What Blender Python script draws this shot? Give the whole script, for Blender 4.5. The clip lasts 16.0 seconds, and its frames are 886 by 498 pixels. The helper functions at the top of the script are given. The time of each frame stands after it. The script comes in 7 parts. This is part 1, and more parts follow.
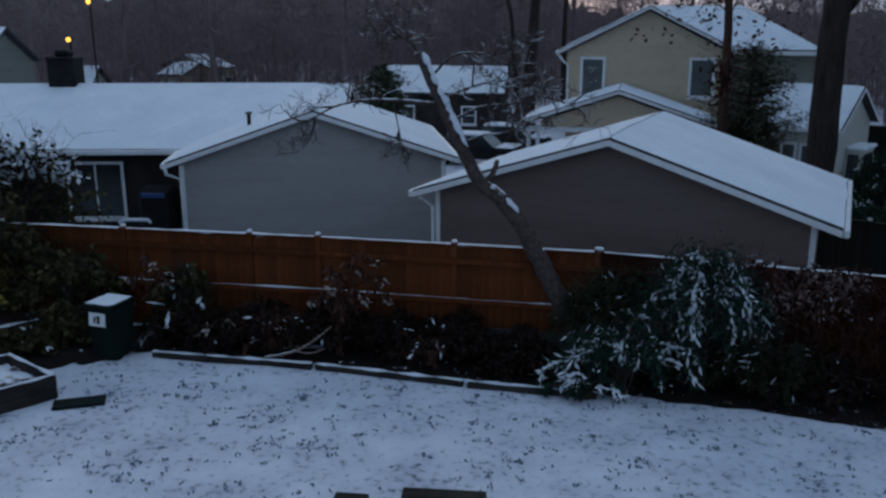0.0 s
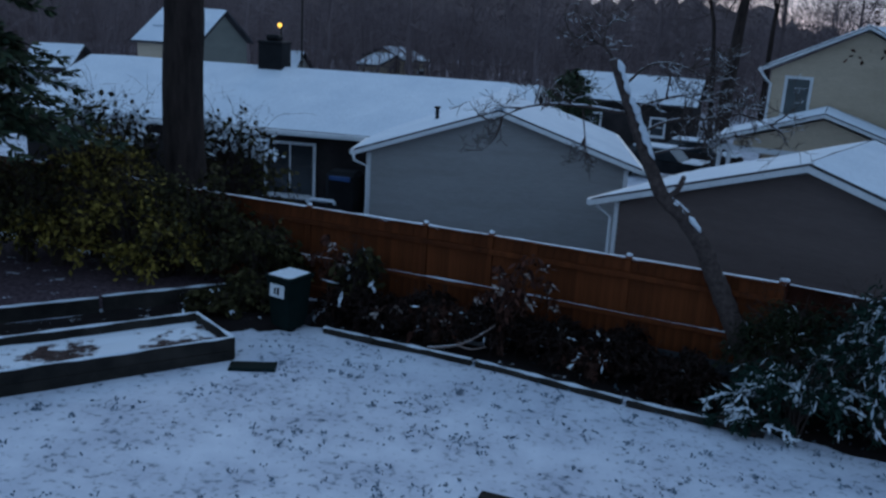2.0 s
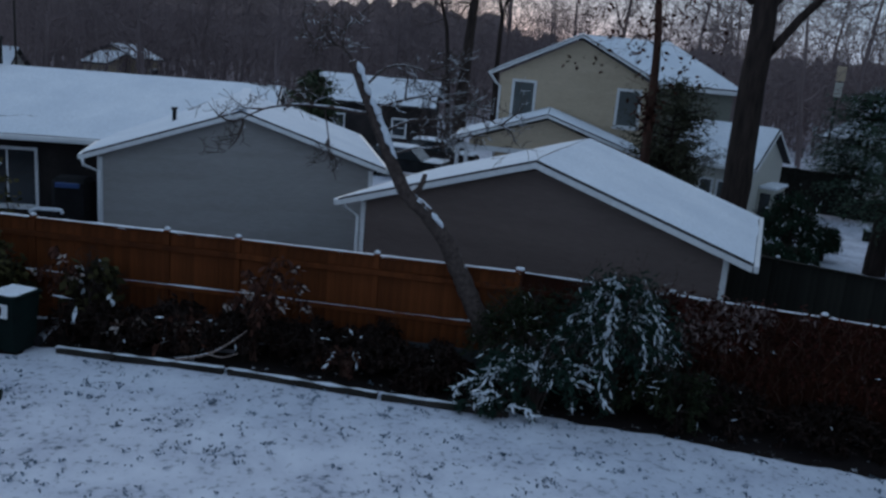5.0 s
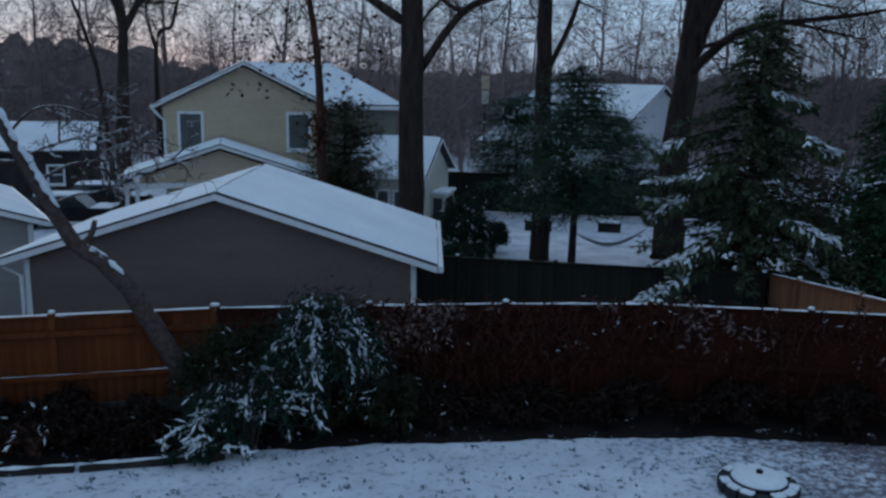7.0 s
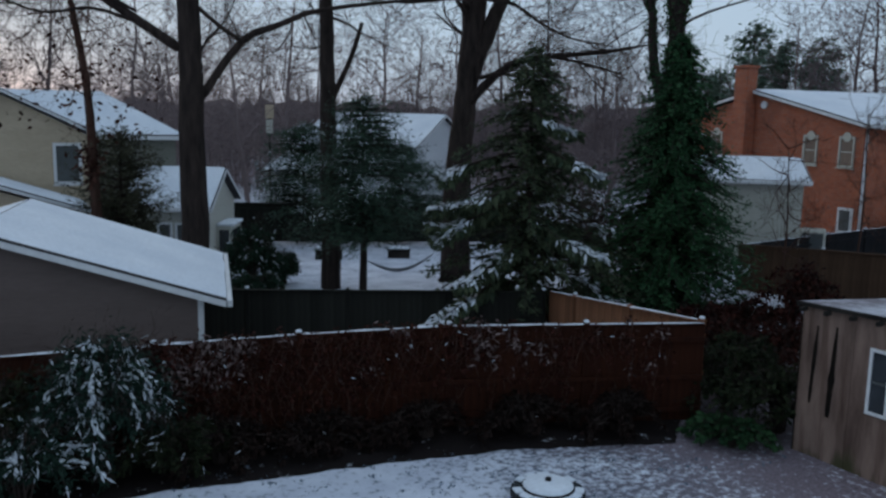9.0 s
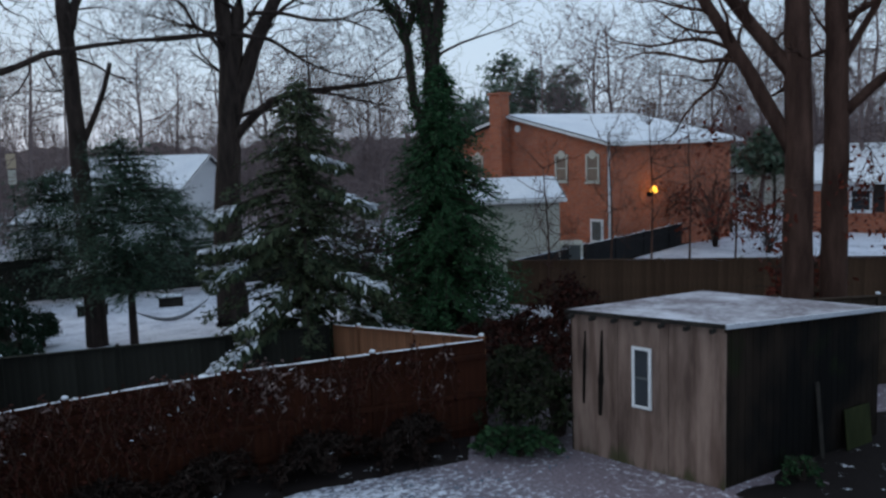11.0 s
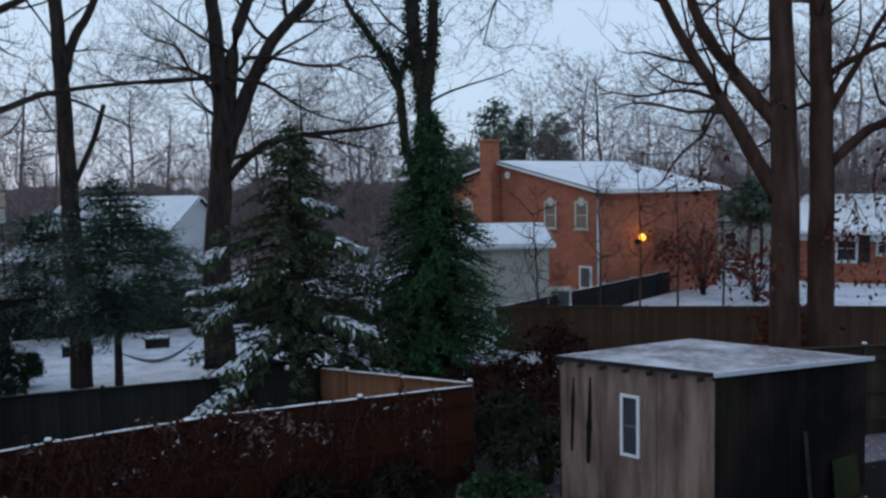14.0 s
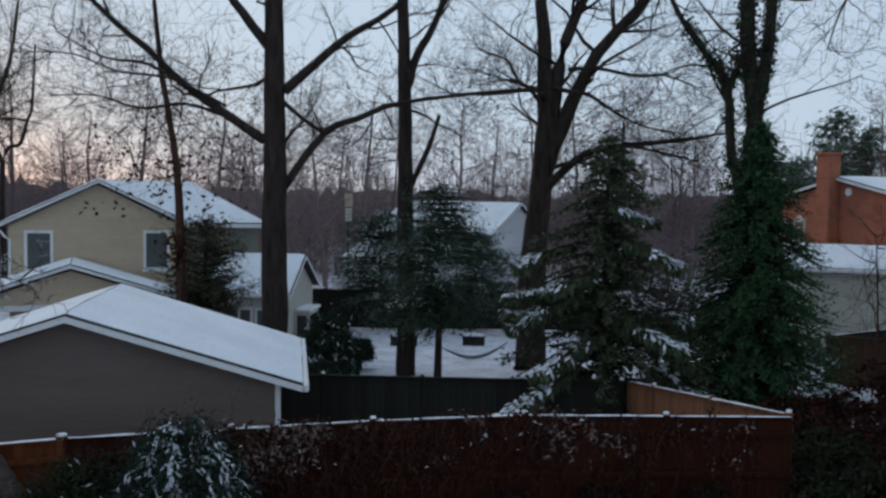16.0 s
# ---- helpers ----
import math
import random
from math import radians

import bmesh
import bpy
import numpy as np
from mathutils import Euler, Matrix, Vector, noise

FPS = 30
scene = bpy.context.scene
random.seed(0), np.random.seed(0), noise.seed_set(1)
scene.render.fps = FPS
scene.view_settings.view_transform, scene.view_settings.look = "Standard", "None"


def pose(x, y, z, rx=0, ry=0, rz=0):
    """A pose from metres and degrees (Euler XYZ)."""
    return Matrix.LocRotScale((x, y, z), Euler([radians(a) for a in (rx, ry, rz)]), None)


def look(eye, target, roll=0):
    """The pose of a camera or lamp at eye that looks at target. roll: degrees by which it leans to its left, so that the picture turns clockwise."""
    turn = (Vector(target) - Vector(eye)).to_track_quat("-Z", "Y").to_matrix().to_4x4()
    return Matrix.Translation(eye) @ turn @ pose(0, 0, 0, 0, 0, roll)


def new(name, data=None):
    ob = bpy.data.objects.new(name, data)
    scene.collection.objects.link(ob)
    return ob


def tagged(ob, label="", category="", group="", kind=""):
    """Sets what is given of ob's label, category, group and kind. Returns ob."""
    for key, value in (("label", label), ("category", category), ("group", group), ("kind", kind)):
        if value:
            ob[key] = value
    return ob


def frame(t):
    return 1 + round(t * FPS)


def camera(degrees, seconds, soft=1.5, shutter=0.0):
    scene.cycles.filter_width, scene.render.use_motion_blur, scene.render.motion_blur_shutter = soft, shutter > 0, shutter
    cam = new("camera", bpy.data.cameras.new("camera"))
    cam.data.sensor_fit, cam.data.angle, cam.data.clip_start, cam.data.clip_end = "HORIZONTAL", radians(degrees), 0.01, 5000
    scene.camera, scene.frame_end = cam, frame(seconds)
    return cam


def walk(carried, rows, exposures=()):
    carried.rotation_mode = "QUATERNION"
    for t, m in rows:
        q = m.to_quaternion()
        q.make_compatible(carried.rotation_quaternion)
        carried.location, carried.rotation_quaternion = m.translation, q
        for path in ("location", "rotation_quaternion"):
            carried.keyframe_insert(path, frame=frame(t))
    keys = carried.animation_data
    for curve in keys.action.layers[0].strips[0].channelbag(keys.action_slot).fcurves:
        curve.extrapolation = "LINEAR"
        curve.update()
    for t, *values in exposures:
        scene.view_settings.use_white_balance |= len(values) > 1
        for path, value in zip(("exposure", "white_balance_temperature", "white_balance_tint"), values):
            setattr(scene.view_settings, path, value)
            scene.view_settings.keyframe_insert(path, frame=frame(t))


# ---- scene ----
cam = camera(54.7, 16.0, soft=2.6)
PATH = [
    (0.0, pose(0.038, -0.016, 5.504, 75.00, 0.00, 0.00)),
    (0.5, pose(0.018, -0.027, 5.504, 74.91, -0.43, 0.87)),
    (1.0, pose(-0.012, -0.023, 5.501, 74.99, -0.98, 4.37)),
    (1.5, pose(0.007, -0.005, 5.505, 74.97, -2.19, 9.87)),
    (2.0, pose(-0.002, 0.030, 5.503, 74.77, -3.25, 12.61)),
    (2.5, pose(-0.016, 0.050, 5.502, 74.59, -3.54, 13.69)),
    (3.0, pose(-0.014, 0.037, 5.510, 74.55, -3.50, 13.90)),
    (3.5, pose(0.007, 0.004, 5.510, 74.81, -3.62, 10.93)),
    (4.0, pose(0.002, -0.037, 5.503, 75.25, -4.12, 5.31)),
    (4.5, pose(0.014, -0.027, 5.503, 75.63, -4.01, 1.32)),
    (5.0, pose(0.018, -0.008, 5.506, 76.02, -4.80, -4.17)),
    (7.5, pose(0.011, 0.027, 5.479, 79.31, -0.09, -29.10)),
    (8.0, pose(0.019, 0.018, 5.496, 79.84, 0.00, -31.02)),
    (8.5, pose(0.019, 0.014, 5.500, 80.31, -0.22, -34.09)),
    (9.0, pose(0.002, -0.005, 5.490, 80.91, -1.08, -40.11)),
    (9.5, pose(-0.009, -0.012, 5.469, 81.60, -0.93, -45.31)),
    (10.0, pose(-0.002, 0.011, 5.479, 82.18, 0.08, -49.43)),
    (12.5, pose(0.055, 0.039, 5.523, 84.07, 2.86, -59.95)),
    (13.0, pose(0.040, 0.032, 5.527, 84.55, 2.63, -60.51)),
    (13.5, pose(0.013, 0.025, 5.522, 85.21, 1.98, -60.32)),
    (14.0, pose(-0.030, 0.012, 5.512, 85.93, 1.08, -56.14)),
    (14.5, pose(-0.054, -0.030, 5.489, 86.30, 0.55, -47.73)),
    (15.0, pose(-0.047, -0.020, 5.480, 86.59, -0.02, -38.72)),
    (15.5, pose(-0.035, -0.036, 5.487, 86.70, -0.70, -35.85)),
    (16.0, pose(-0.037, -0.047, 5.494, 86.65, -0.91, -35.09)),
]
TONE = [(0.0, -0.36, 5900, 2), (0.7, -0.37, 5800, 1), (1.5, -0.38, 5250, -1), (3.0, -0.38, 5200, 0), (4.0, -0.33, 5850, 3), (5.0, -0.3, 6000, 2), (7.5, -0.16, 5750, -3), (9.0, 0.07, 6650, 1), (10.0, 0.3, 7000, 3), (12.5, 0.5, 6600, 2), (14.3, 0.42, 6600, 3), (15.0, 0.36, 6550, 0), (16.0, 0.24, 7000, 3)]
walk(cam, PATH, TONE)

# ---------------------------------------------------------------- light
world = bpy.data.worlds.new("dusk_sky")
scene.world = world
world.use_nodes = True
wn, wl = world.node_tree.nodes, world.node_tree.links
sky = wn.new("ShaderNodeTexSky")
sky.sky_type = "NISHITA"
sky.sun_disc = False
sky.sun_elevation = radians(4)
sky.sun_rotation = radians(5)
sky.air_density, sky.dust_density, sky.ozone_density = 1.2, 0.6, 2.0
cloud = wn.new("ShaderNodeTexNoise")
cloud.inputs["Scale"].default_value = 2.2
cloud.inputs["Detail"].default_value = 5
cmix = wn.new("ShaderNodeMix")
cmix.data_type = "RGBA"
cmix.inputs["A"].default_value = (2.85, 3.9, 5.75, 1)
cmix.inputs["B"].default_value = (4.85, 5.65, 7.4, 1)
smix = wn.new("ShaderNodeMix")
smix.data_type = "RGBA"
smix.inputs["Factor"].default_value = 0.86
wl.new(cloud.outputs["Fac"], cmix.inputs["Factor"])
wl.new(sky.outputs["Color"], smix.inputs["A"])
wl.new(cmix.outputs["Result"], smix.inputs["B"])
wl.new(smix.outputs["Result"], wn["Background"].inputs["Color"])
wn["Background"].inputs["Strength"].default_value = 0.12

sun = new("sun", bpy.data.lights.new("sun", "SUN"))
sun.data.energy, sun.data.angle, sun.data.color = 0.5, radians(25), (1.0, 0.82, 0.72)
sun.matrix_world = look((-5, 60, 30), (0, 0, 0))


# ---------------------------------------------------------------- materials
def node_mat(name):
    m = bpy.data.materials.new(name)
    m.use_nodes = True
    n, l = m.node_tree.nodes, m.node_tree.links
    return m, n, l, n["Principled BSDF"]


def noise_tex(n, l, coord, scale, detail=6, rough=0.6, stretch=None):
    t = n.new("ShaderNodeTexNoise")
    t.inputs["Scale"].default_value = scale
    t.inputs["Detail"].default_value = detail
    t.inputs["Roughness"].default_value = rough
    if stretch:
        mp = n.new("ShaderNodeMapping")
        mp.inputs["Scale"].default_value = stretch
        l.new(coord, mp.inputs["Vector"])
        coord = mp.outputs["Vector"]
    l.new(coord, t.inputs["Vector"])
    return t.outputs["Fac"]


def ramp(n, l, fac, lo, hi, c0, c1):
    r = n.new("ShaderNodeValToRGB")
    r.color_ramp.elements[0].position, r.color_ramp.elements[1].position = lo, hi
    r.color_ramp.elements[0].color, r.color_ramp.elements[1].color = (*c0, 1), (*c1, 1)
    l.new(fac, r.inputs["Fac"])
    return r.outputs["Color"]


def mixed(n, l, fac, a, b, blend="MIX"):
    m = n.new("ShaderNodeMix")
    m.data_type, m.blend_type = "RGBA", blend
    for key, v in (("Factor", fac), ("A", a), ("B", b)):
        if isinstance(v, (int, float)):
            m.inputs[key].default_value = v
        elif isinstance(v, tuple):
            m.inputs[key].default_value = (*v, 1)
        else:
            l.new(v, m.inputs[key])
    return m.outputs["Result"]


def bump(n, l, bsdf, height, strength, dist=0.02):
    b = n.new("ShaderNodeBump")
    b.inputs["Strength"].default_value = strength
    b.inputs["Distance"].default_value = dist
    l.new(height, b.inputs["Height"])
    l.new(b.outputs["Normal"], bsdf.inputs["Normal"])


def plain(name, c0, c1, scale=4.0, rough=0.8, fine=40.0, stretch=None, relief=0.3, metal=0.0, spread=0.25):
    """Two-scale mottled surface, with a shade of its own for each piece."""
    m, n, l, b = node_mat(name)
    co = n.new("ShaderNodeTexCoord").outputs["Object"]
    big = noise_tex(n, l, co, scale, 5, 0.6, stretch)
    small = noise_tex(n, l, co, fine, 4, 0.7, stretch)
    col = ramp(n, l, big, 0.3, 0.7, c0, c1)
    col = mixed(n, l, 0.45, col, ramp(n, l, small, 0.25, 0.8, (0.45, 0.45, 0.45), (1, 1, 1)), "MULTIPLY")
    info = n.new("ShaderNodeObjectInfo").outputs["Random"]
    col = mixed(n, l, spread, col, ramp(n, l, info, 0, 1, (0.35, 0.35, 0.35), (1, 1, 1)), "MULTIPLY")
    l.new(col, b.inputs["Base Color"])
    b.inputs["Roughness"].default_value, b.inputs["Metallic"].default_value = rough, metal
    b.inputs["Specular IOR Level"].default_value = 0.5 if rough < 0.7 else 0.12
    bump(n, l, b, small, relief)
    return m


def snow_over(name, c0, c1, amount, scale=3.0, rough=0.85):
    """A dark surface on whose upward faces snow has caught, in patches."""
    m, n, l, b = node_mat(name)
    co = n.new("ShaderNodeTexCoord").outputs["Object"]
    big = noise_tex(n, l, co, scale, 6, 0.7)
    base = ramp(n, l, noise_tex(n, l, co, scale * 7, 4), 0.3, 0.7, c0, c1)
    sep = n.new("ShaderNodeSeparateXYZ")
    l.new(n.new("ShaderNodeNewGeometry").outputs["True Normal"], sep.inputs["Vector"])
    up = n.new("ShaderNodeMath")
    up.operation = "MULTIPLY"
    l.new(sep.outputs["Z"], up.inputs[0])
    l.new(big, up.inputs[1])
    mask = ramp(n, l, up.outputs["Value"], 0.5 - amount * 0.5, 0.56 - amount * 0.5, (0, 0, 0), (1, 1, 1))
    l.new(mixed(n, l, mask, base, (0.72, 0.75, 0.8)), b.inputs["Base Color"])
    b.inputs["Roughness"].default_value = rough
    b.inputs["Specular IOR Level"].default_value = 0.1
    return m


def leafy(name, c0, c1, rough=0.7):
    m, n, l, b = node_mat(name)
    isl = n.new("ShaderNodeNewGeometry").outputs["Random Per Island"]
    co = n.new("ShaderNodeTexCoord").outputs["Object"]
    col = ramp(n, l, isl, 0, 1, c0, c1)
    col = mixed(n, l, 0.5, col, ramp(n, l, noise_tex(n, l, co, 1.5, 3), 0.3, 0.7, (0.35, 0.35, 0.35), (1, 1, 1)), "MULTIPLY")
    l.new(col, b.inputs["Base Color"])
    b.inputs["Roughness"].default_value = rough
    b.inputs["Specular IOR Level"].default_value = 0.06
    return m


def glow(name, col, power):
    m, n, l, b = node_mat(name)
    b.inputs["Base Color"].default_value = (*col, 1)
    b.inputs["Emission Color"].default_value = (*col, 1)
    b.inputs["Emission Strength"].default_value = power
    return m


def ground_mat():
    """Thin snow on grass; more leaf litter to the east of the lawn and in the woods."""
    m, n, l, b = node_mat("snowy_ground")
    co = n.new("ShaderNodeTexCoord").outputs["Object"]
    sep = n.new("ShaderNodeSeparateXYZ")
    l.new(co, sep.inputs["Vector"])
    east = n.new("ShaderNodeMapRange")
    east.inputs["From Min"].default_value, east.inputs["From Max"].default_value = 7.5, 12.0
    l.new(sep.outputs["X"], east.inputs["Value"])
    north = n.new("ShaderNodeMapRange")
    north.inputs["From Min"].default_value, north.inputs["From Max"].default_value = 12.0, 9.0
    l.new(sep.outputs["Y"], north.inputs["Value"])
    litter = n.new("ShaderNodeMath")
    litter.operation = "MULTIPLY"
    l.new(east.outputs["Result"], litter.inputs[0])
    l.new(north.outputs["Result"], litter.inputs[1])
    far_e = n.new("ShaderNodeMapRange")
    far_e.inputs["From Min"].default_value, far_e.inputs["From Max"].default_value = 27.0, 24.5
    l.new(sep.outputs["X"], far_e.inputs["Value"])
    litter2 = n.new("ShaderNodeMath")
    litter2.operation = "MULTIPLY"
    l.new(litter.outputs["Value"], litter2.inputs[0])
    l.new(far_e.outputs["Result"], litter2.inputs[1])
    dist = n.new("ShaderNodeVectorMath")
    dist.operation = "LENGTH"
    l.new(co, dist.inputs[0])
    woods = n.new("ShaderNodeMapRange")
    woods.inputs["From Min"].default_value, woods.inputs["From Max"].default_value = 62.0, 80.0
    l.new(dist.outputs["Value"], woods.inputs["Value"])
    bare = n.new("ShaderNodeMath")
    bare.operation = "MAXIMUM"
    l.new(litter2.outputs["Value"], bare.inputs[0])
    l.new(woods.outputs["Result"], bare.inputs[1])
    mid = noise_tex(n, l, co, 0.9, 5, 0.65)
    fine = noise_tex(n, l, co, 8.5, 3, 0.55)
    speck = noise_tex(n, l, co, 22.0, 3, 0.7)
    add = n.new("ShaderNodeMath")
    add.operation = "MULTIPLY_ADD"
    add.inputs[1].default_value = 0.45
    l.new(mid, add.inputs[0])
    l.new(fine, add.inputs[2])
    add2 = n.new("ShaderNodeMath")
    add2.operation = "MULTIPLY_ADD"
    add2.inputs[1].default_value = 0.3
    l.new(speck, add2.inputs[0])
    l.new(add.outputs["Value"], add2.inputs[2])
    sub = n.new("ShaderNodeMath")
    sub.operation = "MULTIPLY_ADD"
    sub.inputs[1].default_value = -0.35
    l.new(bare.outputs["Value"], sub.inputs[0])
    l.new(add2.outputs["Value"], sub.inputs[2])
    mask = ramp(n, l, sub.outputs["Value"], 0.58, 0.82, (0, 0, 0), (1, 1, 1))
    grass = ramp(n, l, fine, 0.3, 0.7, (0.055, 0.08, 0.105), (0.15, 0.185, 0.23))
    leaf = ramp(n, l, speck, 0.3, 0.7, (0.09, 0.07, 0.085), (0.22, 0.175, 0.20))
    under = mixed(n, l, bare.outputs["Value"], grass, leaf)
    snow_c = ramp(n, l, mid, 0.3, 0.7, (0.44, 0.46, 0.54), (0.67, 0.695, 0.76))
    l.new(mixed(n, l, mask, under, snow_c), b.inputs["Base Color"])
    b.inputs["Roughness"].default_value = 0.85
    bump(n, l, b, add2.outputs["Value"], 0.35, 0.05)
    return m


def brick_mat():
    m, n, l, b = node_mat("red_brick")
    co = n.new("ShaderNodeTexCoord").outputs["Object"]
    sep = n.new("ShaderNodeSeparateXYZ")
    l.new(co, sep.inputs["Vector"])
    along = n.new("ShaderNodeMath")
    l.new(sep.outputs["X"], along.inputs[0])
    l.new(sep.outputs["Y"], along.inputs[1])
    mp = n.new("ShaderNodeCombineXYZ")
    l.new(along.outputs["Value"], mp.inputs["X"])
    l.new(sep.outputs["Z"], mp.inputs["Y"])
    br = n.new("ShaderNodeTexBrick")
    br.inputs["Scale"].default_value = 1.0
    br.inputs["Brick Width"].default_value, br.inputs["Row Height"].default_value = 0.21, 0.075
    br.inputs["Mortar Size"].default_value = 0.008
    br.inputs["Color1"].default_value = (0.44, 0.12, 0.055, 1)
    br.inputs["Color2"].default_value = (0.31, 0.085, 0.045, 1)
    br.inputs["Mortar"].default_value = (0.30, 0.22, 0.18, 1)
    l.new(mp.outputs["Vector"], br.inputs["Vector"])
    stain = ramp(n, l, noise_tex(n, l, co, 0.8, 5), 0.3, 0.7, (0.6, 0.6, 0.6), (1, 1, 1))
    l.new(mixed(n, l, 0.6, br.outputs["Color"], stain, "MULTIPLY"), b.inputs["Base Color"])
    b.inputs["Roughness"].default_value = 0.9
    b.inputs["Specular IOR Level"].default_value = 0.12
    return m


def shed_mat():
    """Weathered plywood with vertical rain streaks and green algae at the foot."""
    m, n, l, b = node_mat("weathered_plywood")
    co = n.new("ShaderNodeTexCoord").outputs["Object"]
    streak = noise_tex(n, l, co, 1.0, 6, 0.62, (2.2, 2.2, 0.45))
    runs = noise_tex(n, l, co, 1.0, 4, 0.55, (5.0, 5.0, 0.4))
    grain = noise_tex(n, l, co, 1.0, 4, 0.7, (40.0, 40.0, 2.0))
    col = ramp(n, l, streak, 0.34, 0.64, (0.095, 0.062, 0.05), (0.27, 0.187, 0.15))
    col = mixed(n, l, 0.6, col, ramp(n, l, runs, 0.34, 0.5, (0.42, 0.36, 0.34), (1, 1, 1)), "MULTIPLY")
    col = mixed(n, l, 0.5, col, ramp(n, l, grain, 0.3, 0.7, (0.78, 0.78, 0.78), (1, 1, 1)), "MULTIPLY")
    sep = n.new("ShaderNodeSeparateXYZ")
    l.new(co, sep.inputs["Vector"])
    algae = n.new("ShaderNodeMath")
    algae.operation = "MULTIPLY_ADD"
    algae.inputs[1].default_value = 1.6
    l.new(streak, algae.inputs[0])
    l.new(sep.outputs["Z"], algae.inputs[2])
    mask = ramp(n, l, algae.outputs["Value"], 0.75, 1.25, (0.75, 0.75, 0.75), (0, 0, 0))
    l.new(mixed(n, l, mask, col, (0.05, 0.055, 0.022)), b.inputs["Base Color"])
    b.inputs["Roughness"].default_value = 0.9
    b.inputs["Specular IOR Level"].default_value = 0.12
    bump(n, l, b, grain, 0.3)
    return m


def dusted_roof():
    """Weathered roofing felt through which a dusting of snow shows in drifts."""
    m, n, l, b = node_mat("dusted_roof")
    co = n.new("ShaderNodeTexCoord").outputs["Object"]
    drift = noise_tex(n, l, co, 0.9, 5, 0.6)
    fine = noise_tex(n, l, co, 9.0, 5, 0.7)
    felt = ramp(n, l, fine, 0.3, 0.7, (0.10, 0.082, 0.09), (0.21, 0.18, 0.195))
    both = n.new("ShaderNodeMath")
    both.operation = "MULTIPLY_ADD"
    both.inputs[1].default_value = 0.45
    l.new(fine, both.inputs[0])
    l.new(drift, both.inputs[2])
    mask = ramp(n, l, both.outputs["Value"], 0.6, 0.88, (0.12, 0.12, 0.12), (0.85, 0.85, 0.85))
    l.new(mixed(n, l, mask, felt, (0.6, 0.62, 0.68)), b.inputs["Base Color"])
    b.inputs["Roughness"].default_value = 0.9
    b.inputs["Specular IOR Level"].default_value = 0.1
    bump(n, l, b, fine, 0.3)
    return m


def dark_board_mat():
    """Old near-black boards, faded brown in places, green with algae in others."""
    m, n, l, b = node_mat("near_black_boards")
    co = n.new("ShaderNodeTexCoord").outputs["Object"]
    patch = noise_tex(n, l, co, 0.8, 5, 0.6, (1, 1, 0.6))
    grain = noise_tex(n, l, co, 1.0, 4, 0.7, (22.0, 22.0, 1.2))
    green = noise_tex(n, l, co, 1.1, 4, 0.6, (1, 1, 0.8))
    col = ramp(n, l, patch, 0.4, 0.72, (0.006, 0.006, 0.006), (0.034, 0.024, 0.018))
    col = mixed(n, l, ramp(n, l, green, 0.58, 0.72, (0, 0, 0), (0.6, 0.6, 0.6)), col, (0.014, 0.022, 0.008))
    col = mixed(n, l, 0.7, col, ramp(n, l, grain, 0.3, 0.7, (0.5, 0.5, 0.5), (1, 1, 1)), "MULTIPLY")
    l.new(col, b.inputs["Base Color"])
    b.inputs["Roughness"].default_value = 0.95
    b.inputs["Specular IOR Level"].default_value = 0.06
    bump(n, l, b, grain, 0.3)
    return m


def siding_mat(name, c0, c1):
    return plain(name, c0, c1, 0.6, 0.6, 9.0, (0.6, 0.6, 3.0), 0.05, 0.0, 0.08)


GROUND = ground_mat()
SNOW = plain("snow", (0.70, 0.75, 0.82), (0.83, 0.87, 0.92), 0.7, 0.8, 14.0, None, 0.25, 0.0, 0.0)
SNOW_THIN = dusted_roof()
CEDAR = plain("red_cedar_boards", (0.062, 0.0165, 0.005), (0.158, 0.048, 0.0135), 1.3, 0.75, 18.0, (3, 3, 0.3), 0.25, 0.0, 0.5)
# maroon boards of the east runs, darkened further for shade above the bed
CEDAR_SHADED = plain("shaded_red_boards", (0.020, 0.0054, 0.0028), (0.055, 0.0158, 0.0070), 1.3, 0.75, 18.0, (3, 3, 0.3), 0.25, 0.0, 0.4)
# lighter copy of the cedar; light falling on the side fence is in its colour
LIT_CEDAR = plain("lit_cedar_boards", (0.15, 0.062, 0.03), (0.30, 0.14, 0.075), 1.3, 0.8, 18.0, (3, 3, 0.3), 0.25, 0.0, 0.5)
DARK_BOARD = plain("dark_boards", (0.012, 0.012, 0.010), (0.03, 0.03, 0.024), 1.3, 0.85, 18.0, (3, 3, 0.3), 0.25, 0.0, 0.5)
BROWN_BOARD = plain("brown_boards", (0.06, 0.034, 0.020), (0.12, 0.072, 0.045), 1.0, 0.85, 16.0, (3, 3, 0.3), 0.25, 0.0, 0.4)
OLD_BOARD = plain("old_brown_boards", (0.028, 0.02, 0.014), (0.065, 0.045, 0.032), 1.0, 0.9, 16.0, (3, 3, 0.3), 0.25, 0.0, 0.5)
TIMBER = plain("old_timber", (0.014, 0.013, 0.012), (0.05, 0.044, 0.038), 2.0, 0.9, 25.0, (1, 1, 1), 0.4)
PALE_BRANCH = snow_over("pale_branch", (0.12, 0.09, 0.08), (0.24, 0.19, 0.17), 0.2, 6.0)
MOSSY = plain("mossy_plywood", (0.012, 0.018, 0.006), (0.04, 0.045, 0.018), 2.0, 0.95, 18.0, (2, 2, 0.5), 0.3)
LITTER = snow_over("leaf_litter", (0.03, 0.021, 0.024), (0.12, 0.085, 0.095), -0.24, 2.2)
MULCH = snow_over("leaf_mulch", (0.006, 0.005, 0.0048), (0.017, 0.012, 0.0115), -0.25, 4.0)
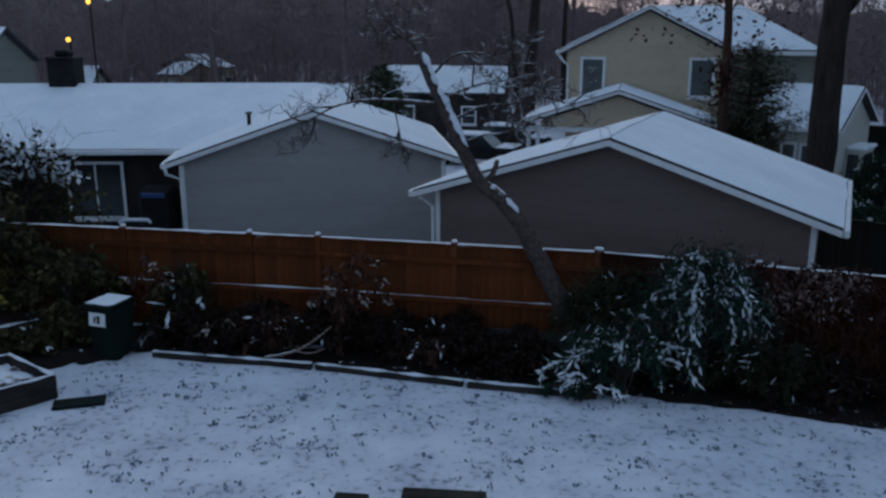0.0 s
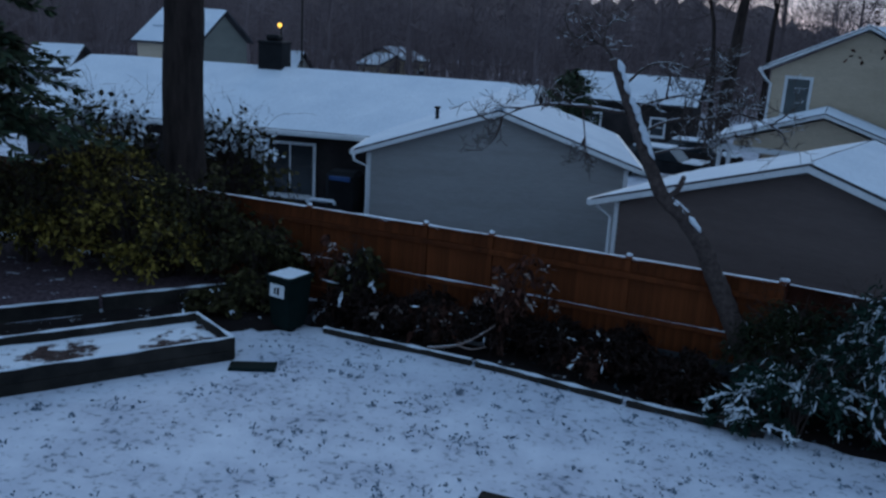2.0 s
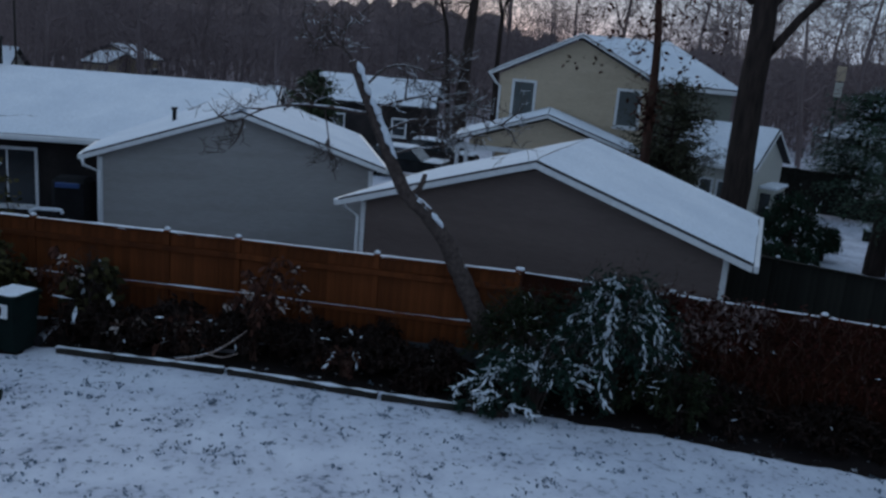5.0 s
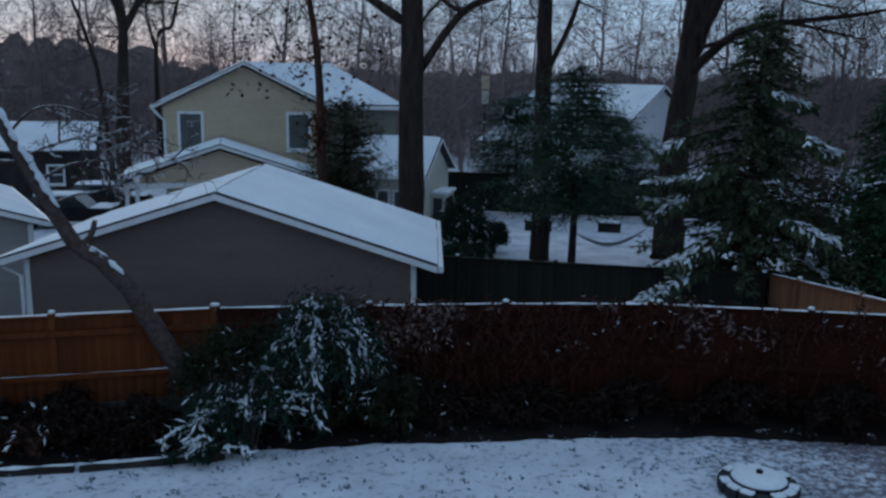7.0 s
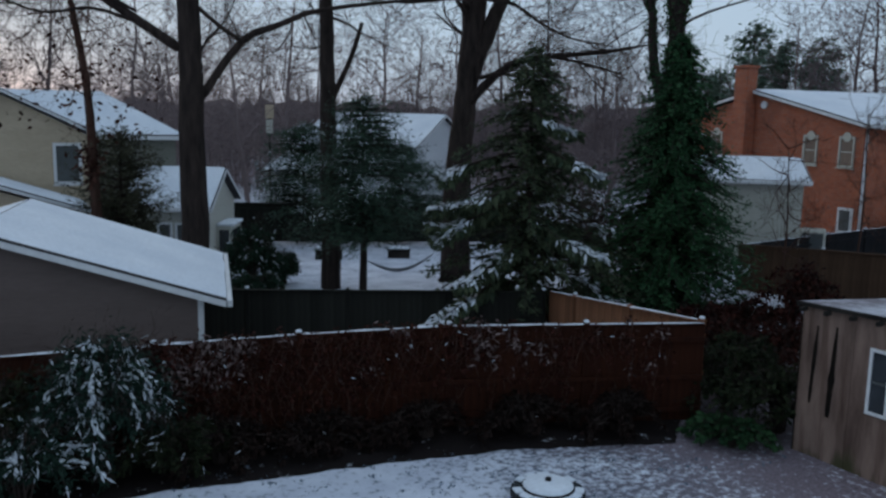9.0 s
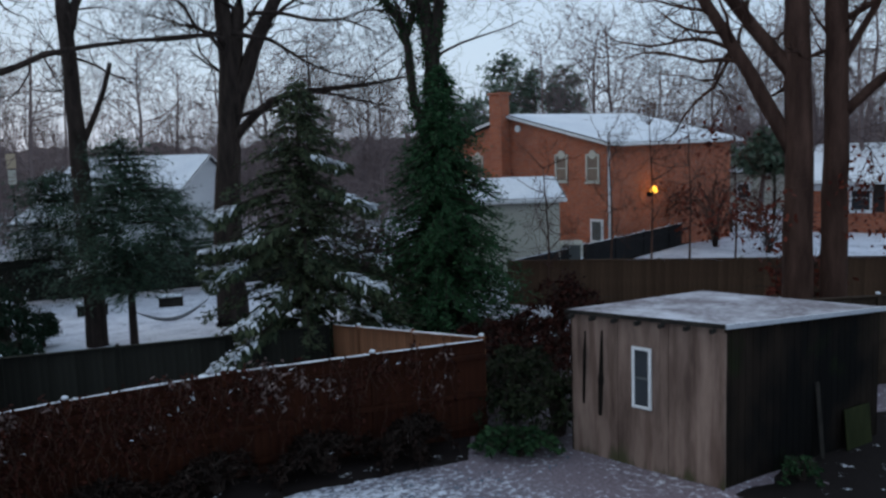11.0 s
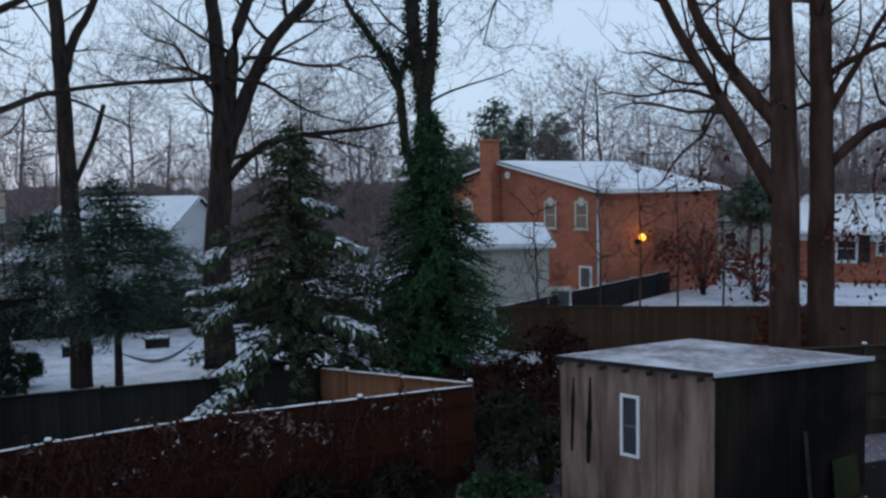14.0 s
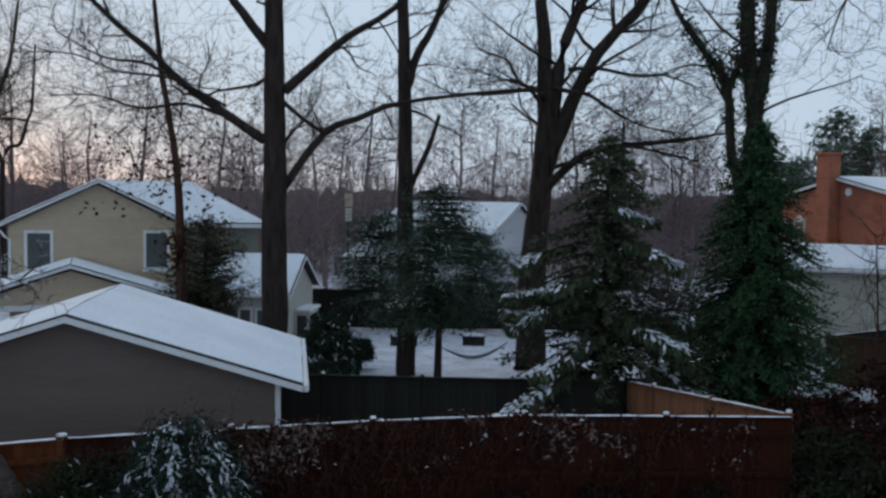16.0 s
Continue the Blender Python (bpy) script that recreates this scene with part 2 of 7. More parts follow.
BARK = plain("bark", (0.022, 0.017, 0.015), (0.068, 0.05, 0.043), 3.0, 0.95, 22.0, (2, 2, 0.4), 0.8)
BARK_RED = plain("reddish_bark", (0.04, 0.022, 0.017), (0.12, 0.066, 0.05), 2.0, 0.95, 18.0, (2, 2, 0.4), 0.8)
# bark of the distant woods, paled and greyed to put their haze into the colour
BARK_HAZED = plain("hazed_bark", (0.125, 0.096, 0.10), (0.27, 0.21, 0.205), 0.05, 0.95, 0.4, None, 0.0)
TWIG_SNOW = snow_over("snowy_bark", (0.036, 0.028, 0.025), (0.095, 0.072, 0.064), 0.3, 2.0)
GREY_SIDING = siding_mat("grey_vinyl_siding", (0.28, 0.265, 0.255), (0.335, 0.32, 0.31))
BROWN_SIDING = siding_mat("brown_vinyl_siding", (0.115, 0.082, 0.072), (0.15, 0.108, 0.095))
BEIGE_SIDING = siding_mat("beige_siding", (0.50, 0.40, 0.275), (0.58, 0.47, 0.335))
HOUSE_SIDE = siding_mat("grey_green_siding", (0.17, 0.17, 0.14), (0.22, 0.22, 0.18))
PALE_SIDING = siding_mat("pale_siding", (0.50, 0.49, 0.42), (0.58, 0.57, 0.5))
WHITE_SIDING = siding_mat("white_siding", (0.62, 0.64, 0.66), (0.72, 0.74, 0.76))
DARK_WALL = plain("dark_rear_wall", (0.020, 0.018, 0.018), (0.05, 0.042, 0.04), 1.0, 0.85, 12.0)
WHITE = plain("white_paint", (0.70, 0.71, 0.72), (0.82, 0.83, 0.84), 1.5, 0.5, 20.0, None, 0.05, 0.0, 0.05)
SHINGLE = plain("asphalt_shingles", (0.05, 0.048, 0.05), (0.09, 0.085, 0.09), 2.0, 0.9, 30.0)
BRICK = brick_mat()
SHED = shed_mat()
PALE_EDGE = snow_over("snowy_roof_edge", (0.25, 0.27, 0.3), (0.5, 0.53, 0.58), 0.5, 6.0)
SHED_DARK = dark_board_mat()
GLASS = plain("dark_window_glass", (0.02, 0.024, 0.028), (0.045, 0.05, 0.056), 0.4, 0.08, 1.0, None, 0.0)
BRICK_PANE = plain("curtained_window_glass", (0.20, 0.15, 0.12), (0.30, 0.22, 0.17), 0.6, 0.25, 6.0, None, 0.0)
SCREEN = plain("window_screen", (0.06, 0.07, 0.07), (0.10, 0.11, 0.11), 0.5, 0.6, 40.0, None, 0.1)
GREEN_PLASTIC = plain("dark_green_plastic", (0.003, 0.008, 0.007), (0.008, 0.018, 0.016), 2.0, 0.75, 30.0, None, 0.1)
BLACK = plain("black_metal", (0.010, 0.010, 0.011), (0.024, 0.024, 0.026), 2.0, 0.8, 30.0, None, 0.2)
CONCRETE = plain("concrete", (0.10, 0.11, 0.12), (0.2, 0.21, 0.22), 3.0, 0.9, 30.0)
SPRUCE_N = leafy("spruce_needles", (0.030, 0.048, 0.030), (0.088, 0.102, 0.056))
ARBOR_N = leafy("dark_green_foliage", (0.026, 0.07, 0.034), (0.056, 0.13, 0.056))
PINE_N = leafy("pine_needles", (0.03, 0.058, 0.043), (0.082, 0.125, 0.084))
# paler than PINE_N: distance haze is mixed into this green
HAZED_PINE_N = leafy("hazed_pine_needles", (0.07, 0.115, 0.085), (0.15, 0.21, 0.15))
OLIVE_L = leafy("olive_leaves", (0.014, 0.014, 0.008), (0.085, 0.075, 0.03))
YELLOW_L = leafy("yellow_green_leaves", (0.035, 0.03, 0.008), (0.34, 0.26, 0.055))
LAWN_L = leafy("dark_shrub_leaves", (0.012, 0.028, 0.018), (0.035, 0.065, 0.04))
CEDAR_L = leafy("bluish_cedar_foliage", (0.008, 0.02, 0.014), (0.03, 0.055, 0.04))
OLIVE_C = leafy("dark_olive_cedar", (0.008, 0.013, 0.007), (0.035, 0.042, 0.02))
IVY_L = leafy("ivy_leaves", (0.012, 0.035, 0.016), (0.04, 0.085, 0.035))
DRY_L = leafy("dry_leaves", (0.018, 0.008, 0.006), (0.10, 0.045, 0.032))
RED_L = leafy("red_oak_leaves", (0.06, 0.014, 0.010), (0.19, 0.05, 0.032))
BRUSH_L = leafy("brush_leaves", (0.03, 0.022, 0.02), (0.11, 0.08, 0.07))
PALE_DRY_L = leafy("pale_dry_leaves", (0.05, 0.03, 0.027), (0.20, 0.15, 0.14))
HAZE_L = leafy("olive_brown_foliage", (0.035, 0.038, 0.026), (0.10, 0.098, 0.06))
# much darker than VINE_L, for the low plants along the bed
DARK_VINE_L = leafy("near_black_leaves", (0.005, 0.0035, 0.003), (0.026, 0.015, 0.012))
VINE_L = leafy("dead_vine_leaves", (0.015, 0.0045, 0.004), (0.065, 0.02, 0.014))
SNOW_L = leafy("snow_clumps", (0.55, 0.60, 0.66), (0.85, 0.88, 0.92))
GRASS_L = leafy("grass_blades", (0.10, 0.135, 0.17), (0.22, 0.27, 0.33))
YELLOW_GLOW = glow("amber_lamp", (1.0, 0.5, 0.06), 2.6)
SLATE = plain("dark_slate_sheet", (0.025, 0.03, 0.033), (0.055, 0.06, 0.065), 3.0, 0.9, 30.0)
BLUE_GLOW = glow("blue_indicator", (0.25, 0.2, 1.0), 1.2)
# far wooded slope; its brown is lifted to carry the haze
HILL = plain("hazed_wooded_slope", (0.04, 0.03, 0.032), (0.19, 0.142, 0.142), 0.25, 1.0, 0.9, (1, 1, 0.3), 0.0)


# ---------------------------------------------------------------- builders
def thing(name, m, label, category, group="", kind=""):
    ob = new(name)
    ob.empty_display_size = 0.1
    ob.matrix_world = m
    return tagged(ob, label, category, group, kind)


def mesh_ob(name, verts, faces, mat, parent=None, label="", smooth=False):
    me = bpy.data.meshes.new(name)
    me.from_pydata(verts, [], faces)
    me.materials.append(mat)
    if smooth:
        me.polygons.foreach_set("use_smooth", [True] * len(me.polygons))
    me.update()
    ob = new(name, me)
    if parent:
        ob.parent = parent
    if label:
        ob["label"] = label
    return ob


def part(name, bm, mat, parent=None, label="", smooth=False):
    me = bpy.data.meshes.new(name)
    bm.to_mesh(me)
    bm.free()
    me.materials.append(mat)
    if smooth:
        me.polygons.foreach_set("use_smooth", [True] * len(me.polygons))
    ob = new(name, me)
    if parent:
        ob.parent = parent
    if label:
        ob["label"] = label
    return ob


def same_mesh(ob, m):
    """Another object on the same mesh, under the same parent."""
    c = ob.copy()
    scene.collection.objects.link(c)
    c.matrix_basis = m
    return c


def slab(bm, p0, p1, bevel=0.0):
    """An upright box between two corners."""
    c = [(a + b) / 2 for a, b in zip(p0, p1)]
    s = [abs(b - a) for a, b in zip(p0, p1)]
    g = bmesh.ops.create_cube(bm, size=1, matrix=Matrix.Translation(c) @ Matrix.Diagonal((*s, 1)))
    if bevel:
        edges = list({e for v in g["verts"] for e in v.link_edges})
        bmesh.ops.bevel(bm, geom=edges, offset=bevel, segments=1, affect="EDGES")
    return bm


def box_part(name, p0, p1, mat, parent, label="", bevel=0.01):
    return part(name, slab(bmesh.new(), p0, p1, bevel), mat, parent, label)


def prism(bm, ring, push):
    """A closed solid from a flat ring of points and the vector that it is pushed along."""
    push = Vector(push)
    a = [bm.verts.new(Vector(p)) for p in ring]
    b = [bm.verts.new(Vector(p) + push) for p in ring]
    bm.faces.new(a)
    bm.faces.new(b[::-1])
    for i in range(len(a)):
        j = (i + 1) % len(a)
        bm.faces.new((a[j], a[i], b[i], b[j]))
    bmesh.ops.recalc_face_normals(bm, faces=bm.faces)
    return bm


class Cloud:
    """Collects vertices and faces of tubes and leaves into one mesh."""

    def __init__(self):
        self.v, self.f, self.k = [], [], 0

    def tube(self, pts, radii, sides=6):
        pts = [Vector(p) for p in pts]
        base = self.k
        for i, p in enumerate(pts):
            d = (pts[min(i + 1, len(pts) - 1)] - pts[max(i - 1, 0)]).normalized()
            u = d.orthogonal().normalized() if abs(d.z) > 0.98 else d.cross(Vector((0, 0, 1))).normalized()
            w = d.cross(u)
            for s in range(sides):
                a = 2 * math.pi * s / sides
                self.v.append(tuple(p + (u * math.cos(a) + w * math.sin(a)) * radii[i]))
        for i in range(len(pts) - 1):
            for s in range(sides):
                a, b = base + i * sides + s, base + i * sides + (s + 1) % sides
                self.f.append((a, b, b + sides, a + sides))
        self.f.append(tuple(base + s for s in range(sides))[::-1])
        self.k += len(pts) * sides
        self.f.append(tuple(self.k - sides + s for s in range(sides)))

    def leaf(self, p, d, up, length, width):
        """A small folded leaf or needle spray from p along d."""
        d = d.normalized()
        s = d.cross(up)
        s = (s if s.length > 1e-4 else d.orthogonal()).normalized() * width
        k = self.k
        self.v += [tuple(p), tuple(p + d * length * 0.5 + s), tuple(p + d * length), tuple(p + d * length * 0.5 - s)]
        self.f.append((k, k + 1, k + 2, k + 3))
        self.k += 4

    def make(self, name, mat, parent=None, label="", smooth=False):
        return mesh_ob(name, self.v, self.f, mat, parent, label, smooth)


def rnd_dir(rng):
    while True:
        v = Vector((rng.uniform(-1, 1), rng.uniform(-1, 1), rng.uniform(-1, 1)))
        if 0.1 < v.length < 1:
            return v.normalized()


def smooth_path(pts, n=3):
    """Points along a rounded way through pts."""
    pts = [Vector(p) for p in pts]
    out = []
    for i in range(len(pts) - 1):
        p0, p1, p2, p3 = pts[max(i - 1, 0)], pts[i], pts[i + 1], pts[min(i + 2, len(pts) - 1)]
        for j in range(n):
            t = j / n
            out.append(0.5 * (2 * p1 + (p2 - p0) * t + (2 * p0 - 5 * p1 + 4 * p2 - p3) * t * t + (3 * p1 - p0 - 3 * p2 + p3) * t ** 3))
    return out + [pts[-1]]


def grow(c, p, d, length, radius, level, rng, sides=5, spread=0.8, lift=0.15, kids=4, droop=0.0, ribbon=0.0):
    """A limb with its smaller limbs; ribbon: the width of the last fine twigs, as slivers, far off."""
    if ribbon and level <= 0:
        q, d = Vector(p), d.normalized()
        for i in range(3):
            c.leaf(q, d, rnd_dir(rng), length * 0.45, ribbon * (1 - 0.2 * i))
            q = q + d * length * 0.4
            d = (d + rnd_dir(rng) * 0.6).normalized()
        return
    n = 6 if level > 1 else 4
    pts, rad = [Vector(p)], [radius]
    d = d.normalized()
    bend = rnd_dir(rng) * 0.2
    for i in range(n):
        if rng.random() < 0.4:
            bend = -bend + rnd_dir(rng) * 0.12
        d = (d + bend + rnd_dir(rng) * 0.26 + Vector((0, 0, lift - droop))).normalized()
        pts.append(pts[-1] + d * length / n)
        rad.append(max(radius * (1 - 0.78 * (i + 1) / n), 0.0045))
    c.tube(pts, rad, max(3, sides))
    if level <= 0:
        return
    for k in range(kids):
        t = rng.uniform(0.25, 1.0)
        i = min(int(t * n), n - 1)
        q = pts[i].lerp(pts[i + 1], t * n - i)
        nd = (d * 0.6 + rnd_dir(rng) * spread).normalized()
        grow(c, q, nd, length * rng.uniform(0.42, 0.68), rad[i] * rng.uniform(0.4, 0.62), level - 1, rng, sides - 1, spread, lift, kids, droop, ribbon)


def limb(c, pts, r0, r1, rng, twigs=0, sides=8, level=1, twig_len=1.2):
    """A limb along given points, with twigs growing out of it."""
    way = smooth_path(pts)
    n = len(way)
    rad = [r0 + (r1 - r0) * i / (n - 1) for i in range(n)]
    way = [p + rnd_dir(rng) * rad[i] * 0.12 for i, p in enumerate(way)]
    c.tube(way, rad, sides)
    for k in range(twigs):
        i = rng.randrange(n // 3, n)
        d = (way[min(i + 1, n - 1)] - way[max(i - 1, 0)]).normalized()
        grow(c, way[i], d * 0.6 + rnd_dir(rng) * 0.8, twig_len * rng.uniform(0.7, 1.7), max(rad[i] * 0.35, 0.017), level, rng, 4, 0.85, 0.05, 5)


def lift_of(s, a, b):
    t = min(max((s - a) / (b - a), 0), 1)
    return t * t * (3 - 2 * t)


def ground_z(x, y):
    """The lie of the land: level yard, a drop behind the fence, a rise to the east."""
    s = max(0.213 * x + 0.977 * y - 13.9, 0.591 * x + 0.807 * y - 14.5)
    zn = -0.65 * lift_of(s, 0.2, 4) - 0.5 * lift_of(s, 12, 25)
    d = math.hypot(x, y)
    az = math.degrees(math.atan2(x, y))
    r = lift_of(az, 48, 60) if d > 1 else 0
    ze = 0.5 * lift_of(d, 26, 38)
    return zn * (1 - r) + ze * r


def spot(az, d, dz=0.0):
    """A place on the ground at a bearing and a distance from the origin."""
    x, y = d * math.sin(radians(az)), d * math.cos(radians(az))
    return x, y, ground_z(x, y) + dz


# ---------------------------------------------------------------- ground and distance
def ground_lines(lo, hi):
    out, v = [], lo
    far = [-1500, -900, -500, -300, -200, -140, -100, -70, -50]
    out += [f for f in far if f < lo]
    while v < hi:
        out.append(v)
        v += 0.35 if -9 < v < 17 else 1.1
    return out + [v] + [-f for f in far[::-1] if -f > v + 4]


gx, gy = ground_lines(-26, 48), ground_lines(-6, 46)
gv = [(x, y, ground_z(x, y) + 0.025 * noise.noise(Vector((x * 0.9, y * 0.9, 0))) + 0.012 * noise.noise(Vector((x * 3, y * 3, 5)))) for y in gy for x in gx]
nx = len(gx)
gf = [(j * nx + i, j * nx + i + 1, (j + 1) * nx + i + 1, (j + 1) * nx + i) for j in range(len(gy) - 1) for i in range(nx - 1)]
tagged(mesh_ob("ground", gv, gf, GROUND, smooth=True), "grass lawn and land thinly covered with patchy snow", "ground", kind="structure")

# a low wooded rise that closes the view far off
hv, hf = [], []
steps = 400
for i in range(steps + 1):
    az = radians(-70 + 190 * i / steps)
    top = 6.9 + (4.2 if math.degrees(az) < 8 else 0) + 1.6 * noise.noise(Vector((i * 0.11, 0, 3))) + 1.8 * noise.noise(Vector((i * 0.9, 0, 9))) + random.uniform(-0.8, 0.8)
    for d, z in ((150, -4), (168, top * 0.6), (190, top), (230, top - 8)):
        hv.append((d * math.sin(az), d * math.cos(az), z + (noise.noise(Vector((i * 2.3, d, 1))) * 1.8 if d > 150 else 0)))
for i in range(steps):
    for k in range(3):
        a = i * 4 + k
        hf.append((a, a + 4, a + 5, a + 1))
tagged(mesh_ob("backdrop", hv, hf, HILL), "distant brown slope covered with bare winter woods", "woods", kind="structure")


# ---------------------------------------------------------------- fences
def fence_run(owner, a, b, top_a, top_b, height, mat, cap_snow, posts=True, pitch=2.44, board_w=0.145, inward=1.0, rails=True, snow_rail=False):
    """Boards, posts, rails and a cap between two points; z of the top at each end."""
    a, b = Vector((a[0], a[1], 0)), Vector((b[0], b[1], 0))
    run = (b - a).length
    d = (b - a) / run
    ang = math.atan2(d.y, d.x)
    side = Vector((d.y, -d.x, 0)) * inward
    rng = random.Random(int(abs(a.x * 100 + a.y * 10)))

    def at(s, z, off=0.0):
        p = a + d * s + side * off
        p.z = z
        return Matrix.Translation(p) @ Matrix.Rotation(ang, 4, "Z")

    def top(s):
        return top_a + (top_b - top_a) * s / run

    first = None
    s = board_w / 2
    while s < run + board_w * 0.7:
        lap = 0.0032 if first is not None and int(s / board_w) % 2 else -0.0032
        m = at(s, top(s), lap + rng.uniform(-0.002, 0.002))
        if first is None:
            bm = slab(bmesh.new(), (-board_w / 2 - 0.002, -0.009, -height), (board_w / 2 + 0.002, 0.009, -0.01), 0.003)
            first = part("board", bm, mat, owner)
            first.matrix_basis = m
        else:
            same_mesh(first, m)
        s += board_w
    tilt = math.atan2(top_b - top_a, run)
    cap = part("cap_rail", slab(bmesh.new(), (0, -0.06, 0), (run, 0.06, 0.035), 0.006), mat, owner)
    cap.matrix_basis = at(0, top_a) @ Matrix.Rotation(-tilt, 4, "Y")
    if cap_snow:
        pts, rad = [], []
        n = int(run / 0.25)
        c = Cloud()
        for i in range(n + 1):
            pts.append((run * i / n, rng.uniform(-0.008, 0.008), 0.04 + rng.uniform(-0.006, 0.006)))
            rad.append(0.05 + rng.uniform(-0.014, 0.012))
        c.tube(pts, rad, 6)
        sn = c.make("snow_cap", SNOW, owner, "thin ridge of snow", True)
        sn.matrix_basis = cap.matrix_basis @ Matrix.Diagonal((1, 1, 0.55, 1))
    if rails:
        for zz in (-0.25, -0.95, -1.55):
            if zz < -height:
                continue
            r = part("rail", slab(bmesh.new(), (0, -0.045, -0.045), (run, 0.0, 0.045), 0.005), mat, owner)
            r.matrix_basis = at(0, top_a + zz, 0.012 + 0.04) @ Matrix.Rotation(-tilt, 4, "Y")
            if snow_rail and zz == -0.95:
                c = Cloud()
                n = int(run / 0.2)
                pts = [(run * i / n, -0.02, 0.045 + rng.uniform(-0.004, 0.004)) for i in range(n + 1)]
                c.tube(pts, [max(0.004, 0.026 * (noise.noise(Vector((i * 0.21, run, 0))) + 0.35)) for i in range(n + 1)], 5)
                sn = c.make("rail_snow", SNOW, owner, "line of snow on the rail", True)
                sn.matrix_basis = r.matrix_basis
    if posts:
        k = 0
        first_p = first_c = first_s = None
        while k * pitch <= run + 0.05:
            s = min(k * pitch, run - 0.05)
            m = at(s, top(s), 0.0)
            if first_p is None:
                first_p = part("post", slab(bmesh.new(), (-0.05, -0.05, -height - 0.1), (0.05, 0.05, 0.04), 0.006), mat, owner)
                bm = bmesh.new()
                bmesh.ops.create_cone(bm, cap_ends=True, segments=4, radius1=0.09, radius2=0.02, depth=0.05, matrix=Matrix.Translation((0, 0, 0.065)) @ Matrix.Rotation(radians(45), 4, "Z"))
                first_c = part("post_cap", bm, mat, owner)
                bm = bmesh.new()
                bmesh.ops.create_icosphere(bm, subdivisions=2, radius=0.055, matrix=Matrix.Translation((0, 0, 0.085)) @ Matrix.Diagonal((1, 1, 0.6, 1)))
                first_s = part("cap_snow", bm, SNOW, owner, "small heap of snow", True)
                for o in (first_p, first_c, first_s):
                    o.matrix_basis = m
            else:
                same_mesh(first_p, m), same_mesh(first_c, m)
                if rng.random() < 0.8:
                    same_mesh(first_s, m)
            k += 1


def buildings_frame(x, y, az, z=0.0):
    """Local x to the right, local y away, at a bearing."""
    return pose(x, y, z, 0, 0, -az)


# ---------------------------------------------------------------- houses
def gable_roof(owner, hw, y0, y1, ze, zr, along="y", snow=True, over=0.0, fascia=True, cx=0.0, cy=0.0, thick=0.12, snow_mat=None):
    """Two snow-covered slopes over local y0..y1 with their ridge along y (or along x). hw: half the span with its eaves."""
    turn = Matrix.Translation((cx, cy, 0)) @ (Matrix.Identity(4) if along == "y" else Matrix.Rotation(radians(-90), 4, "Z"))
    snow_mat = snow_mat or SNOW
    for sgn in (-1, 1):
        nrm = Vector((sgn * (zr - ze), 0, hw)).normalized()
        e, r = Vector((sgn * hw, 0, ze)), Vector((0, 0, zr))
        ring = [(*e.xz, 0), (*r.xz, 0), (*(r - Vector((0, 0, thick))).xz, 0), (*(e - Vector((0, 0, thick))).xz, 0)]
        ring = [(p[0], y0, p[1]) for p in ring]
        ob = part("roof", prism(bmesh.new(), ring, (0, y1 - y0, 0)), SHINGLE, owner)
        ob.matrix_basis = turn
        if snow:
            n, k = 14, 10
            v, f = [], []
            for j in range(n + 1):
                for i in range(k + 1):
                    p = e.lerp(r, i / k)
                    yy = y0 + (y1 - y0) * j / n
                    edge = 0.0 if (i == 0 or j in (0, n)) else 1.0
                    h = 0.012 + edge * (0.035 + 0.02 * noise.noise(Vector((p.x * 0.8, yy * 0.8, ze))))
                    wob = 0.03 * noise.noise(Vector((yy * 1.3, sgn * 4, zr))) if i == 0 else 0
                    q = p + nrm * h + (r - e).normalized() * wob
                    v.append((q.x, yy + (0.07 if j == 0 else -0.05 if j == n else 0), q.z))
            for j in range(n):
                for i in range(k):
                    a = j * (k + 1) + i
                    f.append((a, a + 1, a + k + 2, a + k + 1) if sgn < 0 else (a + k + 1, a + k + 2, a + 1, a))
            ob = mesh_ob("roof_snow", v, f, snow_mat, owner, "smooth blanket of snow", True)
            ob.matrix_basis = turn
        if fascia:
            for yy in (y0 - 0.028, y1 + 0.003):
                ring = [(e.x, yy, e.z - 0.03), (r.x, yy, r.z - 0.03), (r.x, yy, r.z - 0.14), (e.x, yy, e.z - 0.14)]
                ob = part("rake_board", prism(bmesh.new(), ring, (0, 0.025, 0)), WHITE, owner)
                ob.matrix_basis = turn
            x = sgn * hw
            ob = part("gutter", slab(bmesh.new(), (x + sgn * 0.004, y0, ze - 0.15), (x + sgn * 0.11, y1, ze - 0.01), 0.02), WHITE, owner)
            ob.matrix_basis = turn


def gable_walls(owner, hw, y0, y1, zg, ze, zr, mat, along="y", cx=0.0, cy=0.0, name="wall"):
    """A solid body with gables; ze and zr are where its top meets the roof."""
    turn = Matrix.Translation((cx, cy, 0)) @ (Matrix.Identity(4) if along == "y" else Matrix.Rotation(radians(-90), 4, "Z"))
    ring = [(-hw, y0, zg), (hw, y0, zg), (hw, y0, ze), (0, y0, zr), (-hw, y0, ze)]
    ob = part(name, prism(bmesh.new(), ring, (0, y1 - y0, 0)), mat, owner)
    ob.matrix_basis = turn
    return ob


